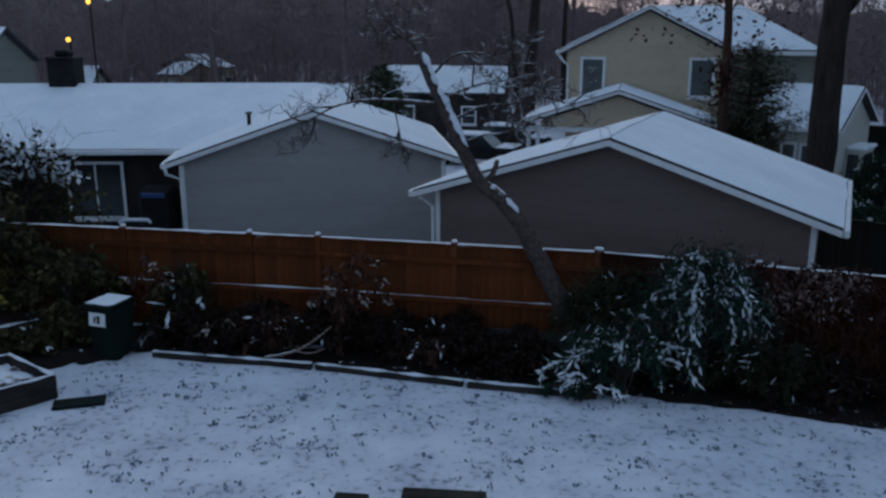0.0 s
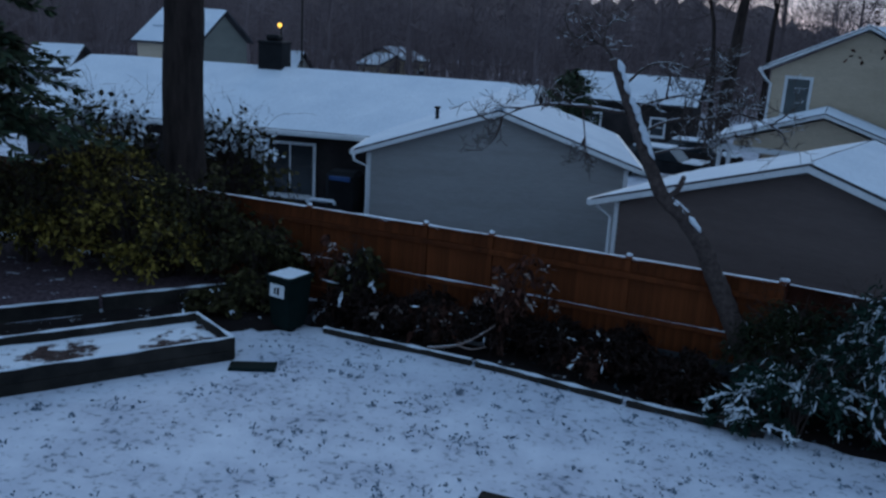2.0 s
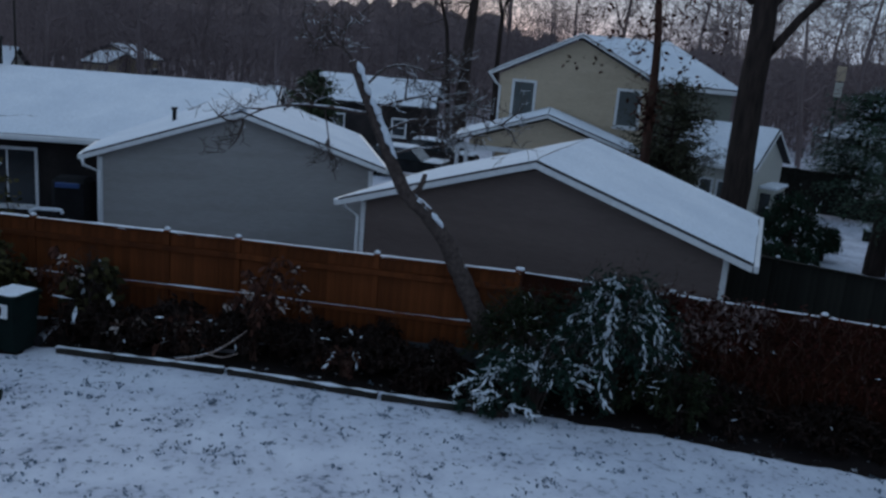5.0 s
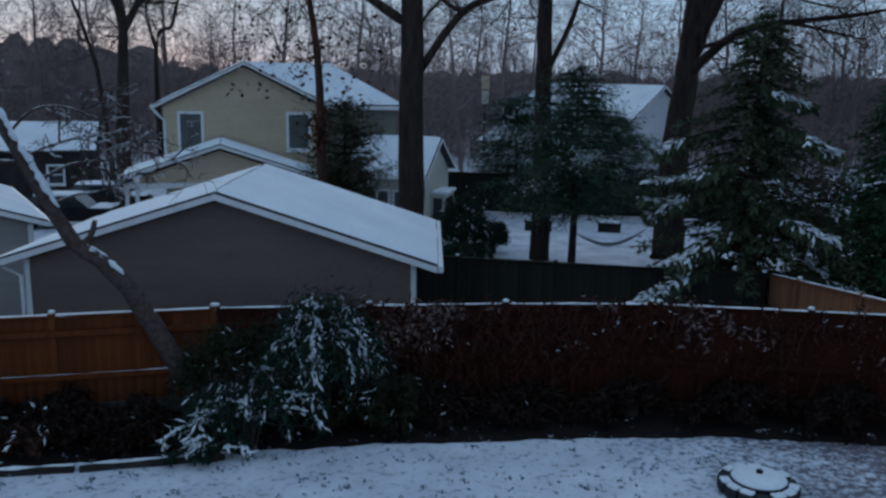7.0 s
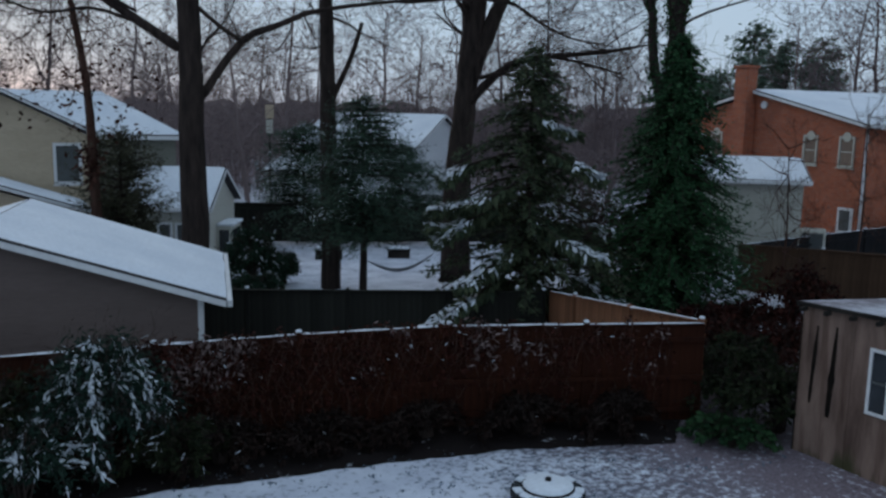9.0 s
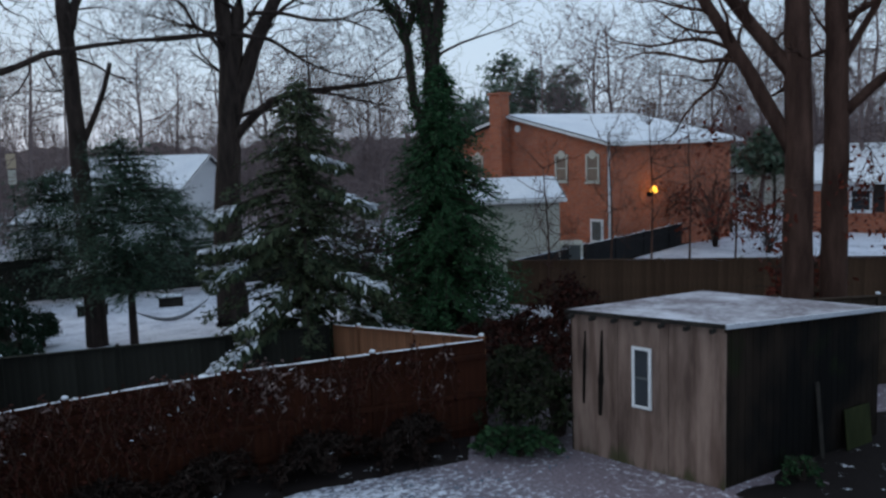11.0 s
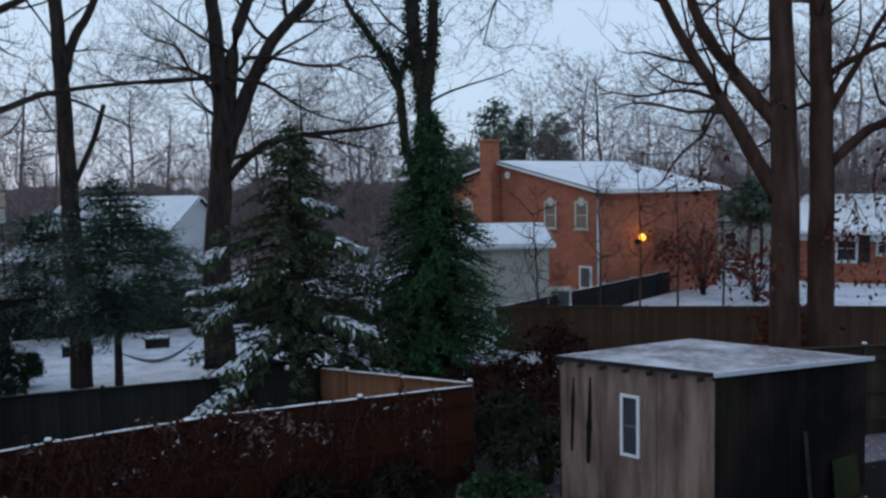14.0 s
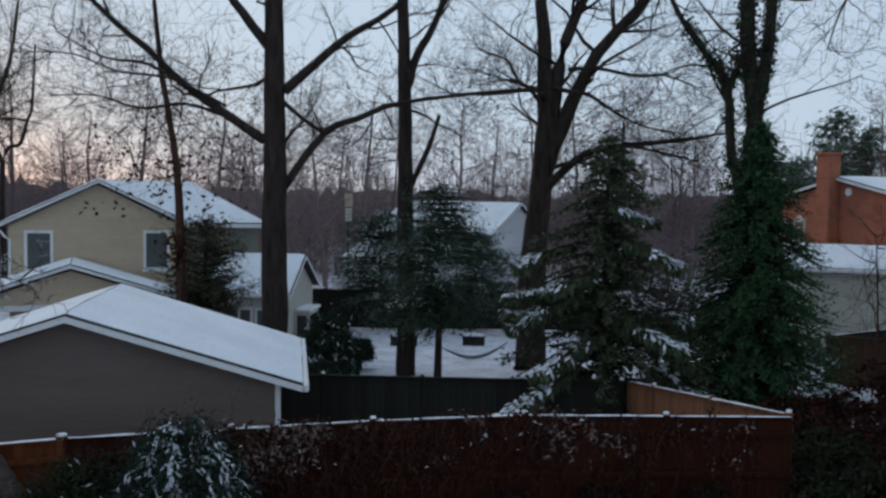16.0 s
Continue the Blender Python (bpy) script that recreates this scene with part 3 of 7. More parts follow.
def lap_siding(owner, hw, y, zg, ze, zr, mat, step=0.125):
    """Lapped boards over a gable end at local y."""
    z = zg
    while z < zr - 0.04:
        zt = min(z + step, zr)
        half0 = hw if z <= ze else hw * (zr - z) / (zr - ze)
        half1 = hw if zt <= ze else hw * (zr - zt) / (zr - ze)
        half1 = max(half1, 0.02)
        bm = bmesh.new()
        pts = [(-half0, y - 0.02, z), (half0, y - 0.02, z), (half1, y - 0.004, zt), (-half1, y - 0.004, zt), (-half0, y, z), (half0, y, z), (half1, y, zt), (-half1, y, zt)]
        vs = [bm.verts.new(p) for p in pts]
        for q in ((0, 1, 2, 3), (0, 4, 5, 1), (1, 5, 6, 2), (2, 6, 7, 3), (3, 7, 4, 0)):
            bm.faces.new([vs[i] for i in q])
        part("siding_board", bm, mat, owner)
        z += step


def window(owner, m, w, h, pane_mat, frame_w=0.1, bars=1, frame_mat=None, depth=0.05, cross=False):
    """A framed window centred on m, its face towards local -y."""
    frame_mat = frame_mat or WHITE
    fr = bmesh.new()
    for x0, x1, z0, z1 in ((-w / 2, -w / 2 + frame_w, -h / 2, h / 2), (w / 2 - frame_w, w / 2, -h / 2, h / 2),
                           (-w / 2 + frame_w, w / 2 - frame_w, h / 2 - frame_w, h / 2), (-w / 2 + frame_w, w / 2 - frame_w, -h / 2, -h / 2 + frame_w)):
        slab(fr, (x0, -depth, z0), (x1, 0.02, z1), 0.006)
    ob = part("window", fr, frame_mat, owner)
    ob.matrix_basis = m
    part("pane", slab(bmesh.new(), (-w / 2 + frame_w, -0.012, -h / 2 + frame_w), (w / 2 - frame_w, 0.012, h / 2 - frame_w)), pane_mat, ob)
    part("sill", slab(bmesh.new(), (-w / 2 - 0.04, -depth - 0.05, -h / 2 - 0.05), (w / 2 + 0.04, 0.01, -h / 2 - 0.004), 0.006), frame_mat, ob)
    for k in range(bars):
        zz = -h / 2 + h * (k + 1) / (bars + 1)
        part("sash_bar", slab(bmesh.new(), (-w / 2 + frame_w, -0.03, zz - 0.02), (w / 2 - frame_w, -0.013, zz + 0.02)), frame_mat, ob)
    if cross:
        part("sash_bar", slab(bmesh.new(), (-0.02, -0.032, -h / 2 + frame_w), (0.02, -0.0135, h / 2 - frame_w)), frame_mat, ob)
    return ob


def pipe(owner, name, pts, r, mat, label=""):
    c = Cloud()
    c.tube(pts, [r] * len(pts), 6 if r < 0.2 else 24)
    return c.make(name, mat, owner, label, r < 0.2)


def garage_grey():
    g = thing("grey_garage", buildings_frame(-3.22, 21.5, -7), "grey vinyl-sided garage wing with a snowy gable roof", "garage")
    hw, ze, zr, zg = 3.68, 2.06, 3.30, -0.75
    k = (zr - ze) / hw
    gable_walls(g, hw - 0.35, 0.3, 7.5, zg, ze - 0.18 + 0.35 * k, zr - 0.18, GREY_SIDING)
    lap_siding(g, hw - 0.35, 0.296, zg, ze - 0.2 + 0.35 * k, zr - 0.2, GREY_SIDING)
    gable_roof(g, hw, 0.0, 7.2, ze, zr)
    for s in (-1, 1):
        x = s * (hw - 0.35)
        box_part("corner_board", (x - 0.06, 0.255, zg), (x + 0.06, 0.36, ze - 0.1), WHITE, g)
    pipe(g, "downspout", [(-hw + 0.0, -0.02, ze - 0.12), (-hw + 0.02, 0.0, ze - 0.28), (-hw + 0.34, 0.18, ze - 0.45), (-hw + 0.34, 0.2, zg)], 0.045, WHITE)
    v = pipe(g, "vent_pipe", [(-1.75, 1.9, 2.5), (-1.75, 1.9, 3.08)], 0.055, BLACK)
    part("vent_hood", slab(bmesh.new(), (-1.84, 1.81, 3.05), (-1.66, 1.99, 3.1), 0.02), BLACK, v)
    box_part("ridge_strip", (-0.14, 0.05, zr + 0.045), (0.14, 7.1, zr + 0.085), SNOW, g, "ridge vent under snow")


def garage_brown():
    g = thing("brown_garage", buildings_frame(3.08, 15.67, 25.2), "brown vinyl-sided garage with white trim and snowy roof", "garage")
    hw, ze, zr, zg = 4.06, 2.10, 3.40, -0.8
    k = (zr - ze) / hw
    gable_walls(g, hw - 0.45, 0.3, 5.0, zg, ze - 0.18 + 0.45 * k, zr - 0.18, BROWN_SIDING)
    lap_siding(g, hw - 0.45, 0.296, zg, ze - 0.2 + 0.45 * k, zr - 0.2, BROWN_SIDING)
    gable_roof(g, hw, 0.0, 5.2, ze, zr)
    for s in (-1, 1):
        x = s * (hw - 0.45)
        box_part("corner_board", (x - 0.05, 0.255, zg), (x + 0.05, 0.36, ze - 0.04), WHITE, g)
    pipe(g, "downspout", [(-hw + 0.1, 0.1, ze - 0.15), (-hw + 0.36, 0.22, ze - 0.35), (-hw + 0.37, 0.22, zg)], 0.04, WHITE)


def ranch_house():
    h = thing("ranch_house", buildings_frame(-11.0, 23.35, -2), "long low ranch house with snow-covered roof and dark rear wall", "house")
    ze, zr, zg = 2.06, 3.47, -0.75
    gable_walls(h, 4.3, -7.5, 8.0, zg, ze - 0.1, zr - 0.2, DARK_WALL, along="x", cy=4.8)
    gable_roof(h, 4.8, -7.9, 8.2, ze, zr, along="x", cy=4.8)
    w = window(h, Matrix.Translation((1.25, 0.49, 0.82)), 1.6, 1.66, GLASS, 0.08, 0, cross=True)
    w["label"] = "white-framed sliding patio door with dark glass"
    part("indicator", slab(bmesh.new(), (-0.68, -0.05, 0.56), (-0.61, -0.03, 0.63), 0.01), BLUE_GLOW, w, "small blue light behind the glass")
    window(h, Matrix.Translation((-1.9, 0.49, 0.95)), 1.6, 1.3, GLASS, 0.08, 1)
    window(h, Matrix.Translation((-5.2, 0.49, 0.95)), 1.3, 1.2, GLASS, 0.08, 1)
    ch = part("chimney", slab(bmesh.new(), (-0.42, -0.45, 2.8), (0.42, 0.45, 4.25), 0.02), BLACK, h, "dark chimney with a stepped crown")
    ch.matrix_basis = Matrix.Translation((-0.98, 4.9, 0))
    part("crown", slab(bmesh.new(), (-0.45, -0.48, 4.25), (0.45, 0.48, 4.36), 0.04), BLACK, ch)
    part("flue", slab(bmesh.new(), (-0.24, -0.24, 4.36), (0.24, 0.24, 4.56), 0.06), BLACK, ch)


def two_storey_house():
    h = thing("beige_house", buildings_frame(8.1, 35.0, 13), "two-storey beige house with snowy roofs and white windows", "house")
    ze, zr, zg = 4.3, 6.05, -1.3
    gable_walls(h, 3.2, 0.3, 6, zg, ze - 0.1, zr - 0.22, BEIGE_SIDING, cx=0.1)
    gable_roof(h, 3.55, 0.0, 6.0, ze, zr, cx=0.1)
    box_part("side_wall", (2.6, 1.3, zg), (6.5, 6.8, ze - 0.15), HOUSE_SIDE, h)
    # hipped main roof running east from the gable
    x0, x1, xr = -0.05, 6.85, 3.9
    yf, yb, ym = 0.95, 7.2, 3.6
    v = [(x0, yf, ze), (x1, yf, ze), (x1, yb, ze), (x0, yb, ze), (x0, ym, zr - 0.02), (xr, ym, zr - 0.02)]
    f = [(0, 1, 5, 4), (1, 2, 5), (2, 3, 4, 5), (3, 0, 4), (3, 2, 1, 0)]
    mesh_ob("hip_roof", v, f, SHINGLE, h)
    v = [(p[0] * 0.996, p[1] + (0.03 if p[1] == yf else 0), p[2] + 0.05) for p in v]
    mesh_ob("hip_snow", v, f[:4], SNOW, h, "smooth blanket of snow")
    box_part("eave_board", (2.9, 0.9, ze - 0.17), (6.85, 0.946, ze - 0.01), WHITE, h)
    for x in (-2.05, 2.25):
        window(h, Matrix.Translation((x, 0.295, 3.24)), 1.02, 1.6, SCREEN, 0.11, 0)
    pipe(h, "downspout", [(-3.5, 0.05, ze - 0.1), (-3.2, 0.2, ze - 0.5), (-3.05, 0.22, ze - 0.6), (-3.05, 0.22, zg)], 0.05, WHITE)
    # porch with a gable of its own
    gable_walls(h, 2.9, -3.0, 0.3, 1.55, 1.75, 2.75, BEIGE_SIDING, cx=-0.85, name="porch_gable")
    gable_roof(h, 3.5, -3.4, 0.2, 1.85, 3.0, cx=-0.85)
    box_part("porch_beam", (-4.3, -3.0, 1.35), (1.6, -2.8, 1.56), WHITE, h)
    for x in (-4.2, -3.85, -1.3, 1.5):
        box_part("porch_post", (x - 0.07, -2.98, zg), (x + 0.07, -2.84, 1.36), WHITE, h)
    box_part("porch_wall", (-2.9, -0.6, zg), (1.6, 0.28, 1.55), BEIGE_SIDING, h)
    window(h, Matrix.Translation((-0.4, -0.605, 0.5)), 0.9, 1.6, GLASS, 0.1, 1)


def annex():
    """One-storey wing east of the beige house."""
    h = thing("beige_annex", buildings_frame(14.4, 30.8, 40), "single-storey pale annex with snowy gable roof and bay", "house")
    zg, ze, zr = -1.3, 1.65, 3.05
    gable_walls(h, 2.2, -3.3, -0.25, zg, ze - 0.05, zr - 0.25, PALE_SIDING, along="x", cy=2.4)
    gable_roof(h, 2.5, -3.6, 0.0, ze, zr, along="x", cy=2.4)
    for x in (-2.6, -1.9, -1.2):
        window(h, Matrix.Translation((x, 0.195, 0.3)), 0.6, 1.5, SCREEN, 0.09, 1)
    b = box_part("bay", (-0.25, 1.6, -0.7), (0.35, 3.2, 0.75), PALE_SIDING, h, "boxed bay window with a snowy top")
    part("bay_snow", slab(bmesh.new(), (-0.245, 1.52, 0.75), (0.45, 3.28, 0.88), 0.04), SNOW, b)
    part("bay_pane", slab(bmesh.new(), (-0.15, 1.57, -0.4), (0.25, 1.597, 0.6)), GLASS, b)
    part("bay_pane", slab(bmesh.new(), (0.352, 1.8, -0.4), (0.38, 3.0, 0.6)), GLASS, b)


def brick_house():
    h = thing("brick_house", buildings_frame(34.55, 20.2, 105), "two-storey red brick house with chimney and snowy roof", "house")
    ze, zr, zg = 5.3, 6.7, -0.5
    gable_walls(h, 5.65, 0.2, 9.6, zg, ze - 0.12, zr - 0.22, BRICK)
    gable_roof(h, 6.0, 0.0, 10.0, ze, zr)
    ch = part("chimney", slab(bmesh.new(), (-0.38, -0.38, zg), (0.38, 0.195, 7.6), 0.02), BRICK, h, "tall brick chimney on the gable end")
    ch.matrix_basis = Matrix.Translation((-0.35, 0, 0))
    part("crown", slab(bmesh.new(), (-0.45, -0.45, 7.602), (0.45, 0.26, 7.72), 0.03), BRICK, ch)
    for x, z, hh in ((3.15, 4.25, 1.2), (4.9, 4.25, 1.2), (-2.2, 4.25, 1.2), (-3.7, 4.25, 1.2)):
        w = window(h, Matrix.Translation((x, 0.195, z)), 0.72, hh, BRICK_PANE, 0.08, 1, frame_mat=PALE_SIDING)
        bm = bmesh.new()
        bmesh.ops.create_cone(bm, cap_ends=True, segments=12, radius1=0.19, radius2=0.19, depth=0.05, matrix=Matrix.Translation((0, -0.02, hh / 2 - 0.02)) @ Matrix.Rotation(radians(90), 4, "X"))
        part("arch", bm, PALE_SIDING, w)
    bm = bmesh.new()
    bmesh.ops.create_cone(bm, cap_ends=True, segments=12, radius1=0.16, radius2=0.16, depth=0.08, matrix=Matrix.Translation((0.55, 0.17, 6.05)) @ Matrix.Rotation(radians(90), 4, "X"))
    part("gable_vent", bm, WHITE, h)
    d = box_part("door", (4.75, 0.15, 0.4), (5.45, 0.2, 2.1), WHITE, h, "white side door")
    part("door_arch", slab(bmesh.new(), (4.87, 0.13, 1.2), (5.33, 0.149, 2.0), 0.02), SCREEN, d)
    pipe(h, "downspout", [(5.69, 0.28, ze - 0.1), (5.69, 0.28, zg)], 0.05, WHITE)
    lamp = part("wall_lamp", slab(bmesh.new(), (5.66, 2.9, 2.9), (5.85, 3.15, 3.1), 0.03), BLACK, h, "wall lamp with a glowing amber globe")
    bm = bmesh.new()
    bmesh.ops.create_icosphere(bm, subdivisions=2, radius=0.15, matrix=Matrix.Translation((5.95, 3.02, 3.2)))
    part("globe", bm, YELLOW_GLOW, lamp, "glowing amber globe", True)
    li = new("amber_light", bpy.data.lights.new("amber_light", "POINT"))
    li.data.energy, li.data.color, li.data.shadow_soft_size = 9, (1.0, 0.55, 0.15), 0.15
    li.location = h.matrix_world @ Vector((6.4, 3.02, 3.25))


def garden_store():
    x, y, z = spot(59.5, 31)
    h = thing("garden_store", buildings_frame(x, y, 50), "pale beige garden building with a snowy roof", "shed")
    gable_walls(h, 1.5, -2.6, 2.0, z - 0.3, 3.4, 3.9, PALE_SIDING, along="x", cy=1.6)
    gable_roof(h, 1.75, -2.8, 2.2, 3.42, 4.1, along="x", cy=1.6)
    ac = thing("air_conditioner", buildings_frame(*spot(63.8, 32.5)[:2], 64), "pale outdoor air conditioner unit on the ground", "air conditioner")
    zz = spot(63.8, 32.5)[2]
    box_part("casing", (-0.42, -0.42, zz), (0.42, 0.42, zz + 1.4), PALE_SIDING, ac, bevel=0.05)
    box_part("grille", (-0.34, -0.435, zz + 0.5), (0.34, -0.421, zz + 1.3), SCREEN, ac)


def east_ranch():
    x, y, z = spot(84.5, 46)
    h = thing("brick_ranch", buildings_frame(x, y, 88), "low red brick ranch house with snowy roof and shutters", "house")
    ze, zr = 3.05, 4.75
    gable_walls(h, 4.3, -5.0, 9.0, z - 0.3, ze - 0.1, zr - 0.2, BRICK, along="x", cy=4.3)
    gable_roof(h, 4.8, -5.3, 9.3, ze, zr, along="x", cy=4.3)
    box_part("frieze", (-5.0, -0.04, ze - 0.5), (9.0, -0.002, ze - 0.2), WHITE, h)
    for x0, w, hh, zc in ((-2.55, 1.0, 1.35, 2.2), (-1.0, 0.5, 1.0, 2.4)):
        win = window(h, Matrix.Translation((x0, -0.005, zc)), w, hh, GLASS, 0.1, 1)
        part("shutter", slab(bmesh.new(), (w / 2 + 0.04, -0.04, -hh / 2), (w / 2 + 0.55, -0.005, hh / 2), 0.01), DARK_WALL, win)
    window(h, Matrix.Translation((4.0, -0.005, 1.75)), 2.1, 2.2, GLASS, 0.12, 0, cross=True)
    box_part("deck", (2.4, -1.6, z - 0.1), (6.0, 0.0, z + 0.25), WHITE, h, bevel=0.02)


def white_house():
    x, y, z = spot(35.7, 57.7)
    h = thing("white_house", buildings_frame(x, y, 72), "white-sided house with a snow-covered roof behind trees", "house")
    gable_walls(h, 3.6, -7.0, 3.0, z - 0.5, 3.0, 5.1, WHITE_SIDING, along="x", cy=3.6)
    gable_roof(h, 3.9, -7.2, 3.3, 3.0, 5.3, along="x", cy=3.6)
    window(h, Matrix.Translation((-1, -0.005, 1.6)), 1.2, 1.4, GLASS, 0.1, 1)


def far_house(az, d, w, ze, zr, turn, wall, along="x", dep=3.4, label="small far house with a snowy roof", sky_lights=False):
    x, y, z = spot(az, d)
    h = thing("far_house", buildings_frame(x, y, turn), label, "house", "far houses")
    gable_walls(h, dep, -w / 2, w / 2, z - 0.5, ze - 0.1, zr - 0.2, wall, along=along, cy=dep)
    gable_roof(h, dep + 0.3, -w / 2 - 0.3, w / 2 + 0.3, ze, zr, along=along, cy=dep, fascia=False)
    if sky_lights:
        box_part("front_wall", (-w / 2 - 0.01, -0.05, z - 0.4), (w / 2 + 0.01, -0.002, ze - 0.12), BEIGE_SIDING, h, "beige front wall")
        k = (zr - ze) / (dep + 0.3)
        for i in (-0.9, 0.4):
            s = part("skylight", slab(bmesh.new(), (i - 0.5, -0.6, 0.06), (i + 0.5, 0.6, 0.16), 0.03), SNOW, h, "raised skylight under snow")
            s.matrix_basis = Matrix.Translation((0, 1.7, ze + 2.0 * k)) @ Matrix.Rotation(math.atan(k), 4, "X")
    else:
        for i in (-0.25, 0.25):
            window(h, Matrix.Translation((i * w, -0.005, (z + ze) / 2)), 0.9, 1.1, GLASS, 0.1, 1)


ranch_house()
garage_grey()
garage_brown()
two_storey_house()
annex()
brick_house()
garden_store()
east_ranch()
white_house()
far_house(-29.9, 50, 3.4, 3.3, 5.1, -2, HOUSE_SIDE, label="grey and beige house with skylights in its snowy roof", sky_lights=True)
far_house(-17.3, 76, 1.9, 1.1, 1.95, 10, BEIGE_SIDING)
far_house(-14.2, 78, 2.3, 1.5, 2.5, -50, BEIGE_SIDING)
far_house(-22.9, 68, 1.7, 0.7, 2.1, -10, PALE_SIDING)
far_house(-0.3, 50, 7.2, 1.45, 2.75, 8, DARK_WALL, label="low house with a snowy roof beyond the street")
far_house(-36.9, 62, 2.8, 0.9, 2.2, -20, DARK_WALL)
far_house(29.4, 60, 2.0, 1.3, 2.5, 60, PALE_SIDING)
far_house(76.5, 60, 8, 3.0, 4.6, 60, PALE_SIDING)


# ---------------------------------------------------------------- yard: shed, beds, bin
def shed():
    s = thing("wooden_shed", Matrix.Identity(4), "weathered plywood shed with flat snow-dusted roof", "shed")
    m, u, v = Vector((12.85, 3.79, 0)), Vector((0.50, 2.95, 0)), Vector((3.86, -1.69, 0))
    skew = Vector((-0.15, 0.45, 0))
    un, vn = u.normalized(), v.normalized()

    def at(a, b):
        return m + u * a + v * b + skew * a * b

    def top(a, b):
        return 2.57 - 0.09 * a - 0.26 * b + 0.09 * a * b

    def corner(a, b, inset=0.07):
        return at(a, b) + un * inset * (1 - 2 * a) + vn * inset * (1 - 2 * b)

    # plywood sheets on the west face, near-black boards on the south face
    n = 3
    for i in range(n):
        a0, a1 = i / n, (i + 1) / n - 0.004
        p0, p1 = corner(0, 0).lerp(corner(1, 0), a0), corner(0, 0).lerp(corner(1, 0), a1)
        ring = [(p0.x, p0.y, -0.05), (p1.x, p1.y, -0.05), (p1.x, p1.y, top(a1, 0) - 0.02), (p0.x, p0.y, top(a0, 0) - 0.02)]
        part("plywood_panel", prism(bmesh.new(), ring, vn * (0.02 + 0.004 * i)), SHED, s)
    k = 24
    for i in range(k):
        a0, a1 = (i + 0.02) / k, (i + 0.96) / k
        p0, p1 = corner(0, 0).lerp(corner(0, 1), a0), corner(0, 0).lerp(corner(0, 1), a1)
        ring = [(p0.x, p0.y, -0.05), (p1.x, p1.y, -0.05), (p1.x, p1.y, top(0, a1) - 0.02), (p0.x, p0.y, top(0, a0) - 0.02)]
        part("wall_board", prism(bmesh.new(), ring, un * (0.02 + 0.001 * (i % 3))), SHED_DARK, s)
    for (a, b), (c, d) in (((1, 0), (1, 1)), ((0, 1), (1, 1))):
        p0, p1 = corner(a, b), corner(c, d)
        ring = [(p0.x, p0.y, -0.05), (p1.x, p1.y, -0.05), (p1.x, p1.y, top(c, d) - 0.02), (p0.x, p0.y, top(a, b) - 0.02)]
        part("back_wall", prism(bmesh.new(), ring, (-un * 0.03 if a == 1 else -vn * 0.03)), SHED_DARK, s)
    p = corner(0, 0)
    post = part("corner_trim", slab(bmesh.new(), (-0.03, -0.03, -0.05), (0.03, 0.03, 2.5), 0.008), SHED, s, "weathered corner strip")
    post.matrix_basis = Matrix.Translation((p.x - 0.005, p.y - 0.005, 0)) @ Matrix.Rotation(math.atan2(un.y, un.x), 4, "Z")
    ring = [(*at(a, b).xy, top(a, b)) for a, b in ((0, 0), (1, 0), (1, 1), (0, 1))]
    part("roof", prism(bmesh.new(), ring, (0, 0, 0.06)), TIMBER, s)
    nn = 20
    vv, ff = [], []
    for j in range(nn + 1):
        for i in range(nn + 1):
            a, b = i / nn, j / nn
            p = at(0.01 + 0.98 * a, 0.01 + 0.98 * b)
            vv.append((p.x, p.y, top(a, b) + 0.066 + (0.01 + 0.008 * noise.noise(Vector((a * 6, b * 6, 1))) if 0 < i < nn and 0 < j < nn else 0)))
    for j in range(nn):
        for i in range(nn):
            q = j * (nn + 1) + i
            ff.append((q, q + nn + 1, q + nn + 2, q + 1))
    mesh_ob("roof_snow", vv, ff, SNOW_THIN, s, "thin patchy dusting of snow", True)
    ring = [(*(at(0, b) - un * 0.03).xy, top(0, b) + z) for b, z in ((0, 0.0), (1, 0.0), (1, 0.075), (0, 0.075))]
    part("fascia", prism(bmesh.new(), ring, un * 0.026), PALE_EDGE, s, "snow-crusted roof edge")
    # roof sheets overhang the west wall on rafter ends
    for i in range(7):
        a = 0.06 + 0.88 * i / 6
        p = at(a, 0)
        r = part("rafter_end", slab(bmesh.new(), (-0.03, -0.02, -0.07), (0.03, 0.12, -0.004), 0.006), TIMBER, s)
        r.matrix_basis = Matrix.Translation((p.x, p.y, top(a, 0))) @ Matrix.Rotation(math.atan2(un.y, un.x), 4, "Z")
    # small upright window
    ang = math.atan2(un.y, un.x)
    p = corner(0, 0).lerp(corner(1, 0), 0.50) - vn * 0.004
    mw = Matrix.Translation((p.x, p.y, 1.55)) @ Matrix.Rotation(ang, 4, "Z") @ Matrix.Rotation(radians(180), 4, "Z")
    fr = bmesh.new()
    w, hh, fw = 0.36, 1.04, 0.05
    for x0, x1, z0, z1 in ((-w / 2, -w / 2 + fw, -hh / 2, hh / 2), (w / 2 - fw, w / 2, -hh / 2, hh / 2), (-w / 2 + fw, w / 2 - fw, hh / 2 - fw, hh / 2), (-w / 2 + fw, w / 2 - fw, -hh / 2, -hh / 2 + fw)):
        slab(fr, (x0, -0.035, z0), (x1, 0.02, z1), 0.006)
    win = part("window", fr, WHITE, s)
    win.matrix_basis = mw
    for z0, z1 in ((-hh / 2 + fw, -0.02), (0.02, hh / 2 - fw)):
        part("pane", slab(bmesh.new(), (-w / 2 + fw, -0.01, z0), (w / 2 - fw, 0.01, z1)), GLASS, win)
